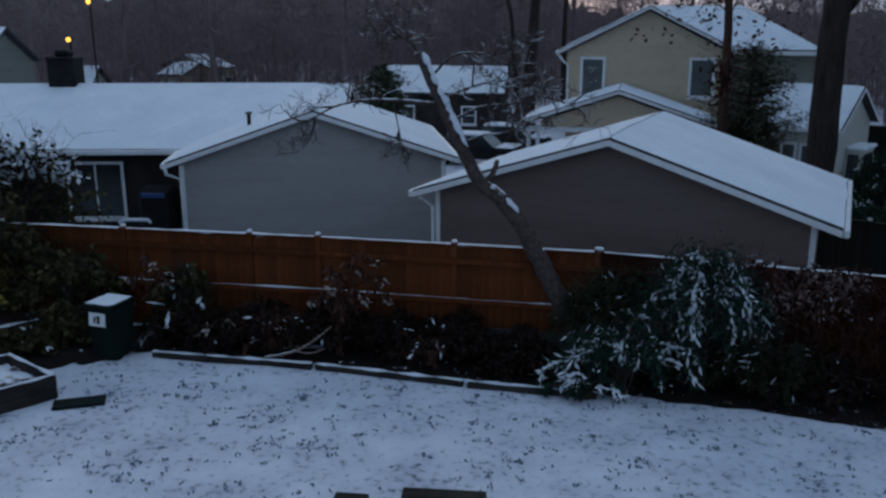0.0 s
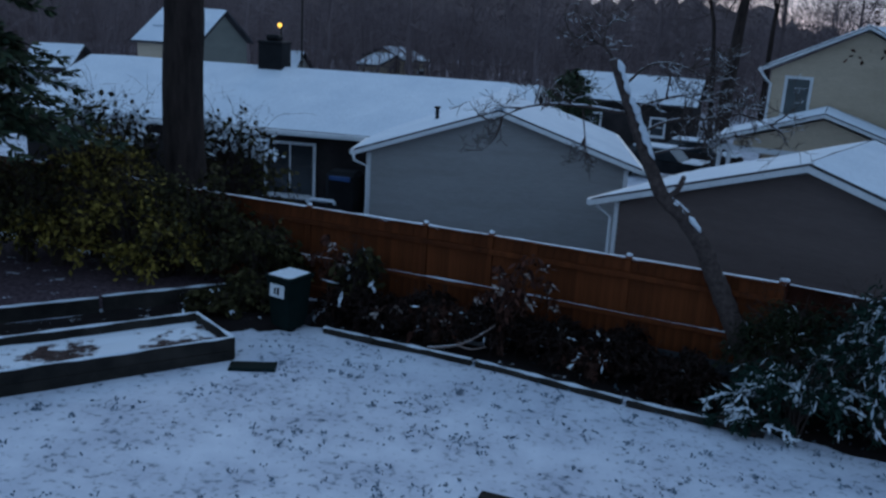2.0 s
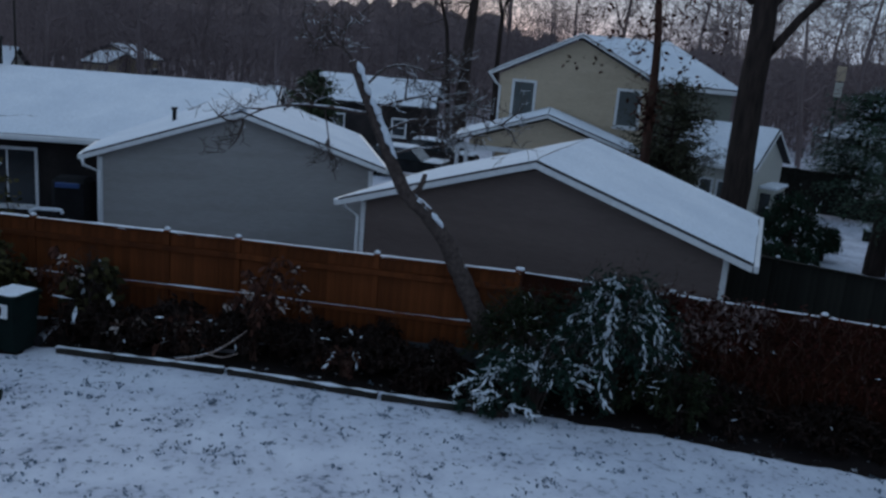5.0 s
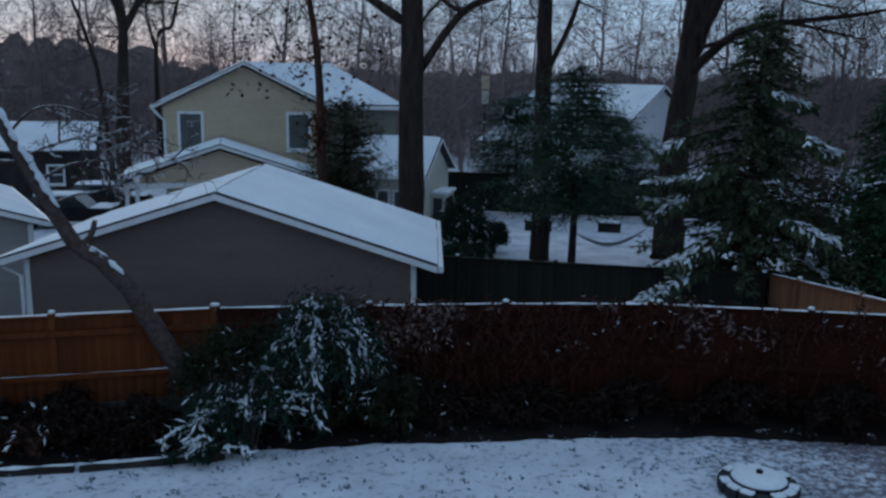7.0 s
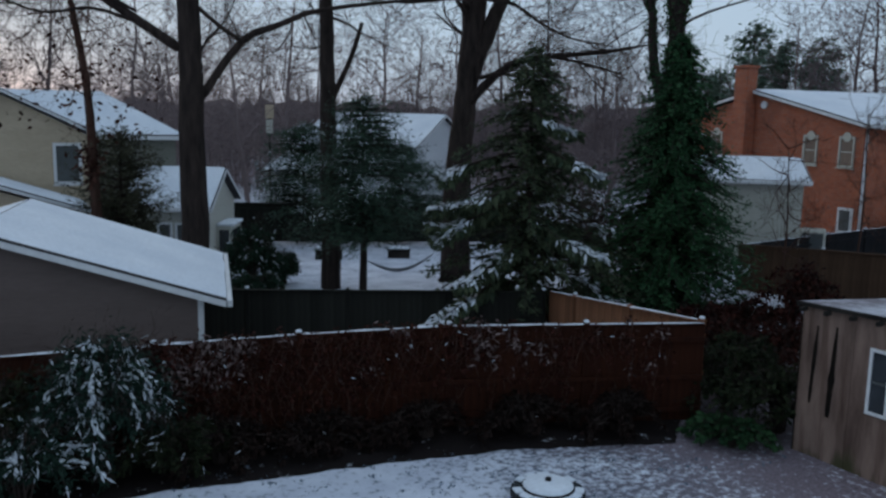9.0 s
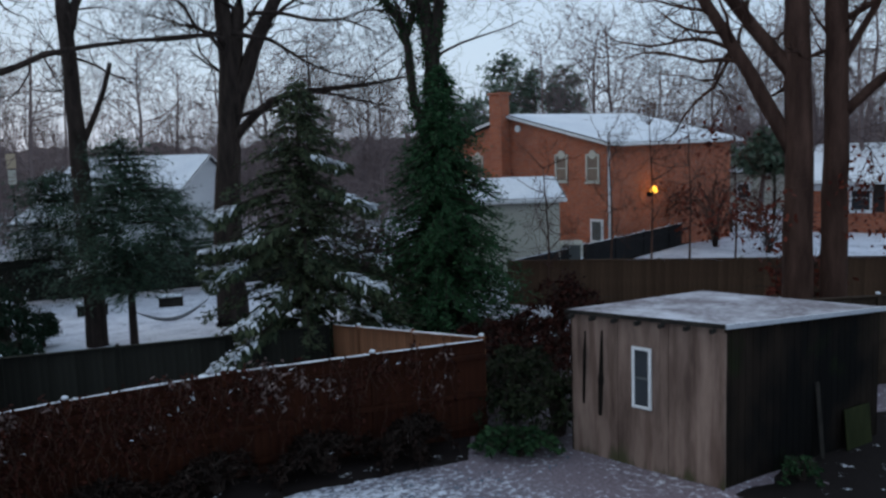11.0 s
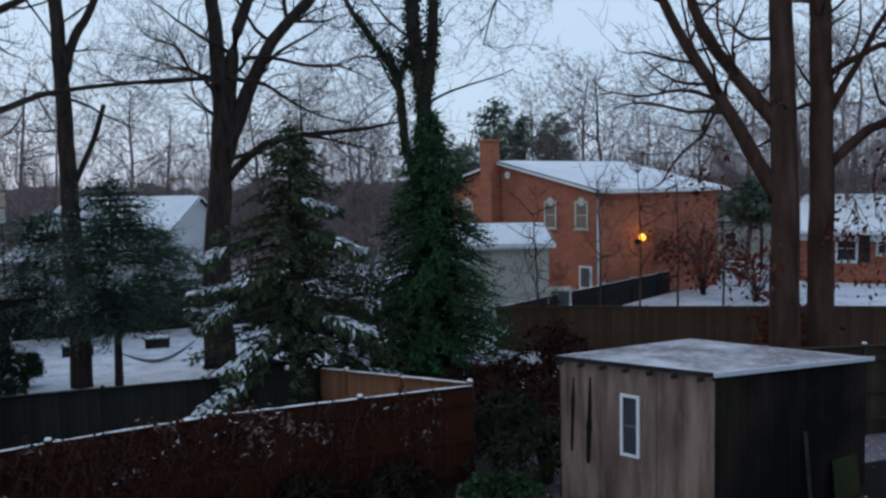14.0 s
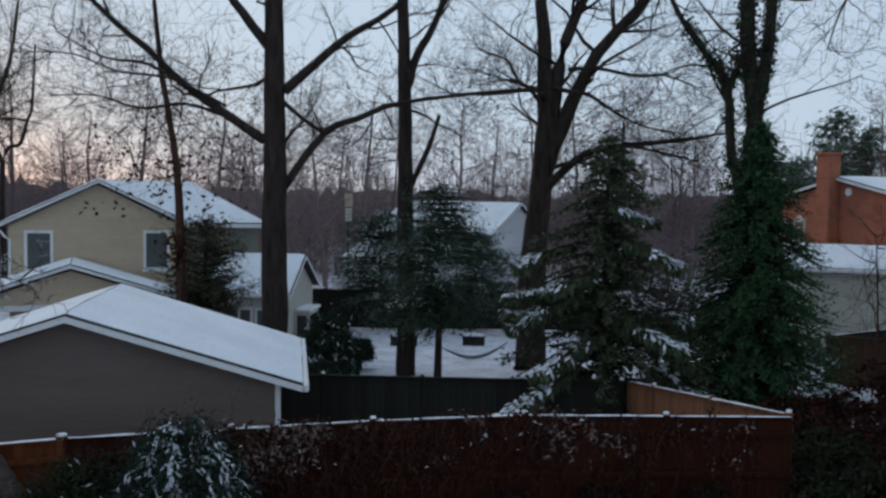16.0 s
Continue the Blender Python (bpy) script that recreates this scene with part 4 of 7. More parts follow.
    part("sash_bar", slab(bmesh.new(), (-w / 2 + fw, -0.028, -0.02), (w / 2 - fw, -0.011, 0.02)), SCREEN, win, "grey sash bar")
    # dark rotted streaks where the sheets have split
    rng = random.Random(19)
    for a, z0, z1, wd in ((0.78, 0.75, 2.25, 0.05), (0.90, 0.9, 2.2, 0.035)):
        p = corner(0, 0).lerp(corner(1, 0), a) - vn * 0.004
        nn = 12
        edge = [(wd * (0.35 + 0.65 * math.sin(math.pi * (0.12 + 0.88 * i / nn))) * rng.uniform(0.75, 1.25), z0 + (z1 - z0) * i / nn, 0.05 * (i / nn - 0.5)) for i in range(nn + 1)]
        ring = [(q[2] - q[0], 0, q[1]) for q in edge] + [(q[2] + q[0], 0, q[1]) for q in edge[::-1]]
        b = part("batten", prism(bmesh.new(), ring, (0, -0.006, 0)), SHED_DARK, s, "dark split strip")
        b.matrix_basis = Matrix.Translation((p.x, p.y, 0)) @ Matrix.Rotation(ang + radians(180), 4, "Z")


def timber(name, a, b, w, h, mat, label, category, snow=True, z=0.0, group=""):
    a, b = Vector(a), Vector(b)
    run = (b - a).length
    ang = math.atan2(b.y - a.y, b.x - a.x)
    t = thing(name, Matrix.Translation((a.x, a.y, z)) @ Matrix.Rotation(ang, 4, "Z"), label, category, group)
    box_part("beam", (0, -w / 2, -0.03), (run, w / 2, h), mat, t, bevel=0.012)
    if snow:
        c = Cloud()
        n = max(4, int(run / 0.15))
        rng = random.Random(int(run * 97))
        c.tube([(run * i / n, rng.uniform(-0.01, 0.01), h) for i in range(n + 1)], [max(0.006, w * 0.34 + 0.05 * noise.noise(Vector((i * 0.5, run * 3, 1)))) for i in range(n + 1)], 6)
        o = c.make("snow_line", SNOW, t, "snow along the top", True)
        o.matrix_basis = Matrix.Translation((0, 0, h * 0.62)) @ Matrix.Diagonal((1, 1, 0.38, 1))
    return t


def raised_bed():
    b = thing("raised_bed", Matrix.Translation((-5.78, 11.85, 0)), "raised vegetable bed of dark timber filled with snowy soil", "garden bed")
    sides_of = ((Vector((-0.72, -0.69, 0)), 4.6), (Vector((-0.79, 0.61, 0)), 1.35))
    d1, l1 = sides_of[0]
    d2, l2 = sides_of[1]
    h = 0.42
    for o, d, l in ((Vector((0, 0, 0)), d1, l1), (Vector((0, 0, 0)), d2, l2), (d2 * l2, d1, l1), (d1 * l1, d2, l2)):
        d = d.normalized()
        ang = math.atan2(d.y, d.x)
        for k in range(2):
            w = part("side_board", slab(bmesh.new(), (0, -0.04, k * h / 2 - 0.03), (l, 0.04, (k + 1) * h / 2 - 0.035), 0.01), TIMBER, b)
            w.matrix_basis = Matrix.Translation(o) @ Matrix.Rotation(ang, 4, "Z")
        c = Cloud()
        n = int(l / 0.15)
        rng = random.Random(int(l * 31))
        c.tube([(l * i / n, 0, 0) for i in range(n + 1)], [0.036 + 0.03 * max(-0.6, noise.noise(Vector((i * 0.4, l, 0)))) for i in range(n + 1)], 6)
        s = c.make("board_snow", SNOW, b, "snow along the board", True)
        s.matrix_basis = Matrix.Translation(o + Vector((0, 0, h - 0.04))) @ Matrix.Rotation(ang, 4, "Z") @ Matrix.Diagonal((1, 1, 0.5, 1))
    n = 14
    v, f = [], []
    for j in range(n + 1):
        for i in range(n + 1):
            p = d1.normalized() * (0.05 + (l1 - 0.1) * i / n) + d2.normalized() * (0.05 + (l2 - 0.1) * j / n)
            v.append((p.x, p.y, 0.24 + 0.05 * noise.noise(Vector((i * 0.5, j * 0.5, 0)))))
    for j in range(n):
        for i in range(n):
            a = j * (n + 1) + i
            f.append((a, a + n + 1, a + n + 2, a + 1))
    mesh_ob("soil", v, f, BED_SOIL, b, "soil half covered with snow", True)


def bin_thing():
    b = thing("wheeled_bin", Matrix.Translation((-5.53, 13.55, 0)) @ Matrix.Rotation(radians(-20), 4, "Z") @ Matrix.Diagonal((0.83, 0.83, 0.89, 1)), "dark green plastic wheeled bin with white label", "bin")
    bm = bmesh.new()
    rings = [(0.26, 0.28, 0.03), (0.29, 0.32, 0.6), (0.32, 0.36, 1.04)]
    rows = []
    for w, d, z in rings:
        rows.append([bm.verts.new(p) for p in ((-w, -d, z), (w, -d, z), (w, d, z), (-w, d, z))])
    bm.faces.new(rows[0][::-1])
    bm.faces.new(rows[-1])
    for r0, r1 in zip(rows, rows[1:]):
        for i in range(4):
            j = (i + 1) % 4
            bm.faces.new((r0[i], r0[j], r1[j], r1[i]))
    bmesh.ops.bevel(bm, geom=bm.edges[:], offset=0.02, segments=2, affect="EDGES")
    part("body", bm, GREEN_PLASTIC, b)
    lid = box_part("lid", (-0.35, -0.4, 1.045), (0.35, 0.38, 1.12), GREEN_PLASTIC, b, bevel=0.025)
    v, f, n = [], [], 8
    for j in range(n + 1):
        for i in range(n + 1):
            e = min(i, j, n - i, n - j)
            v.append((-0.31 + 0.62 * i / n, -0.34 + 0.68 * j / n, 1.115 + (0.035 if e > 0 else 0) + 0.012 * noise.noise(Vector((i * 0.6, j * 0.6, 3)))))
    f = [(j * (n + 1) + i, j * (n + 1) + i + 1, (j + 1) * (n + 1) + i + 1, (j + 1) * (n + 1) + i) for j in range(n) for i in range(n)]
    mesh_ob("lid_snow", v, f, SNOW, lid, "thin snow on the lid", True)
    lab = part("label_plate", slab(bmesh.new(), (-0.2, -0.012, -0.13), (0.2, 0.0, 0.13), 0.004), WHITE, b, "white label with dark marks")
    lab.matrix_basis = Matrix.Translation((-0.02, -0.353, 0.83)) @ Matrix.Rotation(radians(-5), 4, "X")
    for x0, x1, z0, z1 in ((-0.08, -0.03, -0.07, 0.05), (0.0, 0.07, -0.08, 0.07)):
        part("mark", slab(bmesh.new(), (x0, -0.016, z0), (x1, -0.0125, z1)), BLACK, lab)
    for s in (-1, 1):
        bm = bmesh.new()
        bmesh.ops.create_cone(bm, cap_ends=True, segments=14, radius1=0.11, radius2=0.11, depth=0.06, matrix=Matrix.Translation((s * 0.29, 0.3, 0.11)) @ Matrix.Rotation(radians(90), 4, "Y"))
        part("wheel", bm, BLACK, b)
    pipe(b, "handle", [(-0.28, 0.4, 1.0), (-0.28, 0.46, 1.04), (0.28, 0.46, 1.04), (0.28, 0.4, 1.0)], 0.018, GREEN_PLASTIC)


def fire_pit():
    p = thing("fire_pit", Matrix.Translation((8.78, 7.9, 0)), "round stone fire pit with a snow-covered metal lid", "fire pit")
    n = 14
    first = None
    for i in range(n):
        a = 2 * math.pi * i / n
        m = Matrix.Rotation(a, 4, "Z") @ Matrix.Translation((0.46, 0, 0))
        if first is None:
            first = part("stone", slab(bmesh.new(), (-0.08, -0.095, -0.02), (0.08, 0.095, 0.14), 0.025), SLATE, p)
            first.matrix_basis = m
        else:
            same_mesh(first, m)
        if i % 4 != 1:
            cap = part("stone_snow", slab(bmesh.new(), (-0.075, -0.09, 0.142), (0.06, 0.09, 0.165), 0.02), SNOW, p, "snow on the stone")
            cap.matrix_basis = m
    bm = bmesh.new()
    bmesh.ops.create_uvsphere(bm, u_segments=24, v_segments=10, radius=0.37, matrix=Matrix.Translation((0, 0, 0.19)) @ Matrix.Diagonal((1, 1, 0.2, 1)))
    part("lid", bm, SNOW, p, "domed lid under snow", True)
    pipe(p, "rim", [(0, 0, 0.1), (0, 0, 0.178)], 0.39, BLACK, "dark metal bowl rim")
    pipe(p, "knob", [(0, 0, 0.25), (0, 0, 0.3)], 0.05, BLACK)


BED_SOIL = snow_over("snowy_soil", (0.022, 0.016, 0.013), (0.085, 0.055, 0.05), 0.17, 1.3)
shed()
raised_bed()
bin_thing()
fire_pit()
for a, b in (((-4.85, 13.5), (-2.1, 12.98)), ((-2.02, 12.96), (0.35, 12.3)), ((0.42, 12.27), (2.35, 11.85))):
    timber("border_timber", a, b, 0.12, 0.1, TIMBER, "dark timber edging of the flower bed topped with snow", "edging", group="bed edging")
timber("retaining_timber", (-12.2, 10.1), (-8.95, 13.0), 0.14, 0.28, TIMBER, "dark retaining timber with snow on top", "edging", group="back edging")
timber("retaining_timber", (-8.9, 13.05), (-7.0, 14.75), 0.14, 0.3, TIMBER, "dark retaining timber with snow on top", "edging", group="back edging")
timber("lawn_board", (-1.25, 9.04), (-0.85, 8.99), 0.16, 0.06, TIMBER, "short weathered board lying in the snowy lawn", "board", False, group="boards")
timber("lawn_board", (-0.45, 9.12), (0.55, 9.02), 0.18, 0.07, TIMBER, "long weathered board lying in the snowy lawn", "board", False, group="boards")
timber("lawn_board", (-5.7, 11.55), (-5.0, 11.75), 0.3, 0.05, GREEN_PLASTIC, "dark green board lying beside the raised bed", "board", False, group="boards")
pl = thing("scrap_sheet", Matrix.Translation((1.55, 13.3, 0)) @ Matrix.Rotation(radians(-12), 4, "Z") @ Matrix.Rotation(radians(-18), 4, "X"), "grey flat panel leaning low against the fence", "panel")
box_part("sheet", (-0.75, -0.02, 0.0), (0.75, 0.02, 0.5), SLATE, pl)


# dark beds along the fence
def bed(name, pts, label, z=0.03, mat=None):
    n = 34
    near = smooth_path([(*p[0], 0) for p in pts], n // (len(pts) - 1))
    far = smooth_path([(*p[1], 0) for p in pts], n // (len(pts) - 1))
    k = 7
    v, f = [], []
    for i, (a, b) in enumerate(zip(near, far)):
        for j in range(k + 1):
            p = a.lerp(b, j / k)
            if j == 0:
                p += (b - a).normalized() * (0.3 * noise.noise(Vector((i * 0.9, 0, 2))) + 0.12 * noise.noise(Vector((i * 2.3, 4, 2))))
            e = -0.03 if j in (0, k) else z + 0.05 * noise.noise(Vector((p.x * 1.7, p.y * 1.7, 0)))
            v.append((p.x, p.y, e))
    for i in range(len(near) - 1):
        for j in range(k):
            a = i * (k + 1) + j
            f.append((a, a + k + 1, a + k + 2, a + 1))
    tagged(mesh_ob(name, v, f, mat or MULCH, smooth=True), label, "flower bed", kind="structure")


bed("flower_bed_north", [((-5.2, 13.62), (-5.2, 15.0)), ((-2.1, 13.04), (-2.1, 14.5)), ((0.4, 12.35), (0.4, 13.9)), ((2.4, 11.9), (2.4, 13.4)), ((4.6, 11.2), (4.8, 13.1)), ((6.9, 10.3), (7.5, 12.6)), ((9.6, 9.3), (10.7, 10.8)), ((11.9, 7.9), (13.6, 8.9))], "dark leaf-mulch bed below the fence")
bed("flower_bed_west", [((-14.5, 8.3), (-15, 16.9)), ((-12.2, 10.2), (-12.0, 16.4)), ((-9.0, 13.1), (-9.3, 15.75)), ((-7.05, 14.8), (-6.9, 15.25))], "brown leaf-strewn bank above the retaining timber", 0.22, LITTER)
bed("litter_slope", [((-11.2, 8.6), (-12.2, 10.4)), ((-9.4, 10.1), (-10.4, 11.55)), ((-7.6, 11.9), (-8.75, 13.1)), ((-6.35, 12.85), (-7.0, 14.6)), ((-5.35, 13.3), (-5.3, 15.1))], "dark leaf-strewn slope behind the raised bed", 0.1)
# dark patch by the shed: bare dirt with the shade over it painted in
bed("shaded_soil", [((11.9, 2.0), (12.9, 3.75)), ((14.0, 1.2), (15.2, 3.2)), ((16.8, 0.0), (18.0, 2.6)), ((20.5, -2.0), (23.0, 1.6))], "bare soil and leaf litter beside the shed, darkened for the shade there", 0.03)


# ---------------------------------------------------------------- trees
def bare_tree(name, label, limbs, mat=None, seed=1, crown=None, smooth=True):
    """limbs: (points, radius at the foot, radius at the tip, twigs, twig length); the first one is the trunk."""
    t = thing(name, Matrix.Identity(4), label, "tree")
    rng = random.Random(seed)
    c = Cloud()
    pts, r0, r1, tw, tl = limbs[0]
    p0 = Vector(pts[0])
    gz = ground_z(p0.x, p0.y)
    pts = [(p0.x, p0.y, gz - 0.2), (p0.x, p0.y, gz + 0.5)] + [p for p in pts if p[2] > gz + 0.9]
    way = smooth_path(pts, 5)
    run = [0.0]
    for a, b in zip(way, way[1:]):
        run.append(run[-1] + (b - a).length)
    rad = [r0 + (r1 - r0) * q / run[-1] for q in run]
    rad[0] *= 1.3
    rad[1] *= 1.1
    c.tube([p + rnd_dir(rng) * r * 0.07 for p, r in zip(way, rad)], rad, 12)
    c.make("trunk", mat or BARK, t, "", smooth)
    c = Cloud()
    for k in range(tw):
        i = rng.randrange(len(way) // 2, len(way))
        grow(c, way[i], rnd_dir(rng) + Vector((0, 0, 0.3)), tl * rng.uniform(0.6, 1.3), max(rad[i] * 0.2, 0.02), 2, rng, 4, 0.9, 0.08, 4)
    for pts, r0, r1, tw, tl in limbs[1:]:
        limb(c, pts, r0, r1, rng, int(tw * 1.5), 7, 2, tl)
    if c.k:
        c.make("crown", mat or BARK, t, "", smooth)["kind"] = "stuff"
    return t


bare_tree("oak_tree", "tall bare oak with thick trunk and spreading limbs", [
    ([(10.98, 24.66, 1.2), (10.96, 24.68, 5.8), (10.94, 24.68, 8.7), (10.91, 24.7, 12.4), (10.9, 24.7, 17)], 0.46, 0.2, 10, 3.5),
    ([(11.1, 24.6, 5.6), (12.31, 24.03, 7.45), (13.31, 23.49, 8.0), (14.36, 22.86, 8.46), (16.53, 21.35, 8.84), (17.87, 20.24, 9.0)], 0.14, 0.03, 7, 1.6),
    ([(11.06, 24.6, 8.5), (11.66, 24.3, 7.95), (12.31, 24.03, 7.45)], 0.07, 0.06, 2, 0.8),
    ([(12.31, 24.03, 7.45), (12.0, 24.1, 8.1), (11.9, 24.2, 8.6)], 0.03, 0.01, 5, 0.9),
    ([(9.6, 25.2, 8.2), (8.0, 25.4, 8.9), (6.6, 25.7, 9.0), (5.4, 25.9, 9.4), (3.9, 26.0, 9.3)], 0.05, 0.012, 12, 1.4),
    ([(11.2, 24.54, 8.7), (12.07, 24.15, 9.61), (12.99, 23.67, 10.51), (14.19, 22.97, 11.41), (16, 22, 13.5)], 0.17, 0.06, 8, 1.8),
    ([(10.7, 24.8, 7.2), (9.59, 25.24, 7.97), (8.51, 25.62, 8.76), (7.45, 25.95, 9.78), (6.04, 26.32, 11.04), (5, 26.4, 12.5)], 0.16, 0.05, 10, 2.0),
    ([(9.59, 25.24, 7.9), (8.4, 25.4, 8.2), (7.2, 25.7, 8.0), (6.0, 25.9, 8.3), (4.8, 26.1, 8.2)], 0.06, 0.015, 8, 1.3),
    ([(8.51, 25.62, 8.76), (7.4, 25.7, 9.3), (6.2, 25.9, 9.4), (5.0, 26.0, 10.0)], 0.06, 0.015, 8, 1.3),
    ([(10.8, 24.75, 10.0), (10.06, 25.06, 11.04), (9.44, 25.29, 12.0), (8.5, 25.5, 14)], 0.17, 0.08, 6, 2.0)], BARK, 11)
bare_tree("slim_tree", "slim bare tree with a forked top", [
    ([(16.23, 25.23, -0.7), (16.15, 25.28, 5.46), (16.08, 25.32, 9.37), (15.99, 25.39, 13.0), (15.9, 25.4, 17)], 0.36, 0.14, 9, 2.2),
    ([(16.12, 25.28, 9.3), (16.47, 25.08, 10.54), (16.83, 24.83, 11.32), (17.3, 24.51, 12.67), (18, 24, 15)], 0.17, 0.08, 7, 1.8),
    ([(16.2, 25.25, 5.7), (16.76, 24.88, 7.14), (17.1, 24.65, 8.42)], 0.11, 0.07, 1, 0.8)], BARK, 12)
bare_tree("maple_tree", "large bare maple dividing into several stems", [
    ([(21.05, 24.1, 2.78), (21.2, 23.97, 5.5), (21.3, 23.88, 7.4), (21.33, 23.85, 8.6), (21.23, 23.94, 11.5), (21.1, 24.06, 13.55), (21, 24, 18)], 0.6, 0.07, 12, 2.4),
    ([(21.3, 23.88, 7.0), (21.5, 23.7, 8.6), (21.8, 23.4, 11.3), (22.35, 22.9, 13.52), (22.6, 22.6, 18)], 0.34, 0.1, 12, 2.4),
    ([(21.3, 23.88, 6.6), (21.75, 23.45, 8.2), (22.65, 22.6, 10.88), (23.98, 21.19, 13.23), (25, 20.5, 17)], 0.36, 0.09, 14, 2.6),
    ([(21.2, 23.95, 5.6), (21.5, 23.0, 6.6), (22.0, 21.84, 7.35), (23.82, 19.84, 7.64), (24.85, 18.53, 7.91)], 0.2, 0.03, 11, 1.8),
    ([(21.05, 23.0, 6.7), (21.48, 22.42, 6.88), (22.13, 21.78, 6.72), (23.0, 20.9, 6.6)], 0.08, 0.02, 7, 1.2),
    ([(22.6, 21.2, 7.5), (23.3, 20.4, 7.3), (24.2, 19.3, 6.95)], 0.07, 0.02, 9, 1.4),
    ([(21.53, 22.9, 10.21), (21.94, 21.97, 10.2), (22.86, 21.01, 9.93), (23.55, 20.24, 9.92), (24.17, 19.49, 9.55)], 0.085, 0.025, 11, 1.5),
    ([(20.89, 23.64, 8.96), (20.62, 23.88, 9.48), (20.21, 24.22, 9.9), (19.95, 24.44, 10.56), (19.24, 25.01, 10.88)], 0.09, 0.025, 12, 1.5),
    ([(20.3, 24.1, 9.8), (19.8, 24.6, 9.9), (19.2, 25.1, 10.2)], 0.05, 0.015, 8, 1.1),
    ([(21.3, 23.88, 9.0), (20.52, 23.5, 9.44), (18.97, 24.51, 9.24), (17.67, 25.47, 9.32)], 0.09, 0.02, 9, 1.4),
    ([(21.2, 23.4, 9.58), (21.49, 22.6, 9.38), (21.84, 22.08, 9.23), (22.4, 21.5, 8.7), (23.13, 20.72, 8.15), (24.0, 19.8, 7.9)], 0.1, 0.02, 12, 1.5)], BARK, 13)
bare_tree("forked_tree", "bare tree forking into three stems beyond the street", [
    ([(4.8, 47.8, 0), (4.8, 47.79, 2.75), (4.98, 47.77, 6.04), (5.06, 47.76, 7.8), (5.0, 47.76, 8.9), (4.85, 47.78, 9.9), (4.8, 47.8, 15)], 0.42, 0.08, 14, 2.6),
    ([(5.05, 47.76, 7.7), (4.79, 47.79, 8.87), (4.34, 47.83, 9.7), (3.6, 47.8, 12), (3.3, 47.8, 15)], 0.2, 0.06, 12, 2.2),
    ([(5.12, 47.75, 7.7), (5.7, 47.69, 8.77), (6.24, 47.62, 9.77), (7.0, 47.6, 12), (7.4, 47.6, 15)], 0.22, 0.06, 12, 2.2)], BARK, 24)
bare_tree("leaning_young_tree", "slim leaning bare tree beyond the street", [
    ([(4.4, 49.9, 0), (3.9, 49.9, 5.4), (3.62, 49.9, 6.69), (3.17, 49.93, 8.32), (2.6, 49.96, 9.79), (1.8, 50, 12.5)], 0.17, 0.05, 16, 2.0)], BARK, 25)
bare_tree("leaning_young_tree", "slim crooked bare tree forking low beyond the street", [
    ([(7.6, 54.5, 0), (7.6, 54.5, 7.14), (8.5, 54.37, 8.31), (8.85, 54.31, 9.61), (9.11, 54.27, 10.47), (9.3, 54.2, 14)], 0.2, 0.05, 14, 2.2),
    ([(7.6, 54.5, 6.9), (7.16, 54.56, 8.56), (7.1, 54.57, 9.69), (6.8, 54.6, 13)], 0.12, 0.04, 12, 2.0)], BARK, 26)
bare_tree("young_oak", "thin young oak with a few dead brown leaves", [
    ([(9.33, 28.51, 0), (9.3, 28.5, 2.14), (9.23, 28.55, 5.75), (8.94, 28.64, 8.17), (8.69, 28.71, 9.82), (8.4, 28.7, 13)], 0.2, 0.05, 22, 2.2)], BARK_RED, 14)
young = bpy.data.objects["young_oak"]
rng = random.Random(55)
c = Cloud()
for k in range(420):
    if k < 170:
        q = Vector((9.1, 28.3, 3.6)) + rnd_dir(rng) * Vector((0.55, 0.5, 1.1)) * rng.random()
    else:
        q = Vector((9.0, 28.4, 6.2)) + rnd_dir(rng) * Vector((3.4, 1.6, 2.4)) * rng.random() ** 0.6
    c.leaf(q, rnd_dir(rng) + Vector((0, 0, -0.5)), rnd_dir(rng), rng.uniform(0.12, 0.26), 0.06)
c.make("dead_leaves", DRY_L, young, "rust-brown dead leaves")["kind"] = "stuff"
bare_tree("twin_tree", "stout reddish-barked tree beside its twin behind the shed", [
    ([(21.52, 4.6, 0.7), (21.5, 4.65, 4.9), (21.49, 4.71, 7.62), (21.48, 4.77, 9.47), (21.4, 4.8, 15)], 0.38, 0.2, 12, 2.6),
    ([(21.48, 4.75, 5.0), (21.26, 5.64, 6.74), (21.09, 6.26, 7.88), (20.83, 7.07, 9.31), (20.6, 7.8, 11)], 0.2, 0.1, 9, 2.0),
    ([(21.48, 4.75, 6.8), (21.27, 5.62, 7.96), (21.02, 6.49, 9.25), (20.9, 7, 11)], 0.19, 0.1, 6, 2.0),
    ([(21.15, 6.1, 7.5), (20.9, 6.9, 7.8), (20.7, 7.9, 7.7), (20.5, 8.8, 7.9)], 0.06, 0.015, 8, 1.3)], BARK_RED, 15)
bare_tree("twin_tree", "tall reddish-barked tree beside its twin behind the shed", [
    ([(22.15, 3.95, 0.61), (22.15, 3.95, 4.86), (22.14, 4.0, 8.93), (22.14, 4.03, 9.73), (22.1, 4.1, 15)], 0.33, 0.2, 14, 2.6),
    ([(22.18, 3.8, 5.9), (22.31, 2.95, 6.7), (22.41, 1.98, 7.02), (22.47, 1.19, 7.46), (22.5, 0.3, 7.8)], 0.14, 0.05, 16, 1.9),
    ([(22.18, 3.8, 7.2), (22.3, 3.2, 8.3), (22.3, 2.6, 9.4), (22.3, 1.4, 10.6)], 0.1, 0.04, 12, 1.9),
    ([(22.15, 3.9, 8.0), (22.3, 2.8, 8.6), (22.4, 1.4, 8.9), (22.5, 0.0, 9.3)], 0.09, 0.03, 14, 1.8)], BARK_RED, 16)
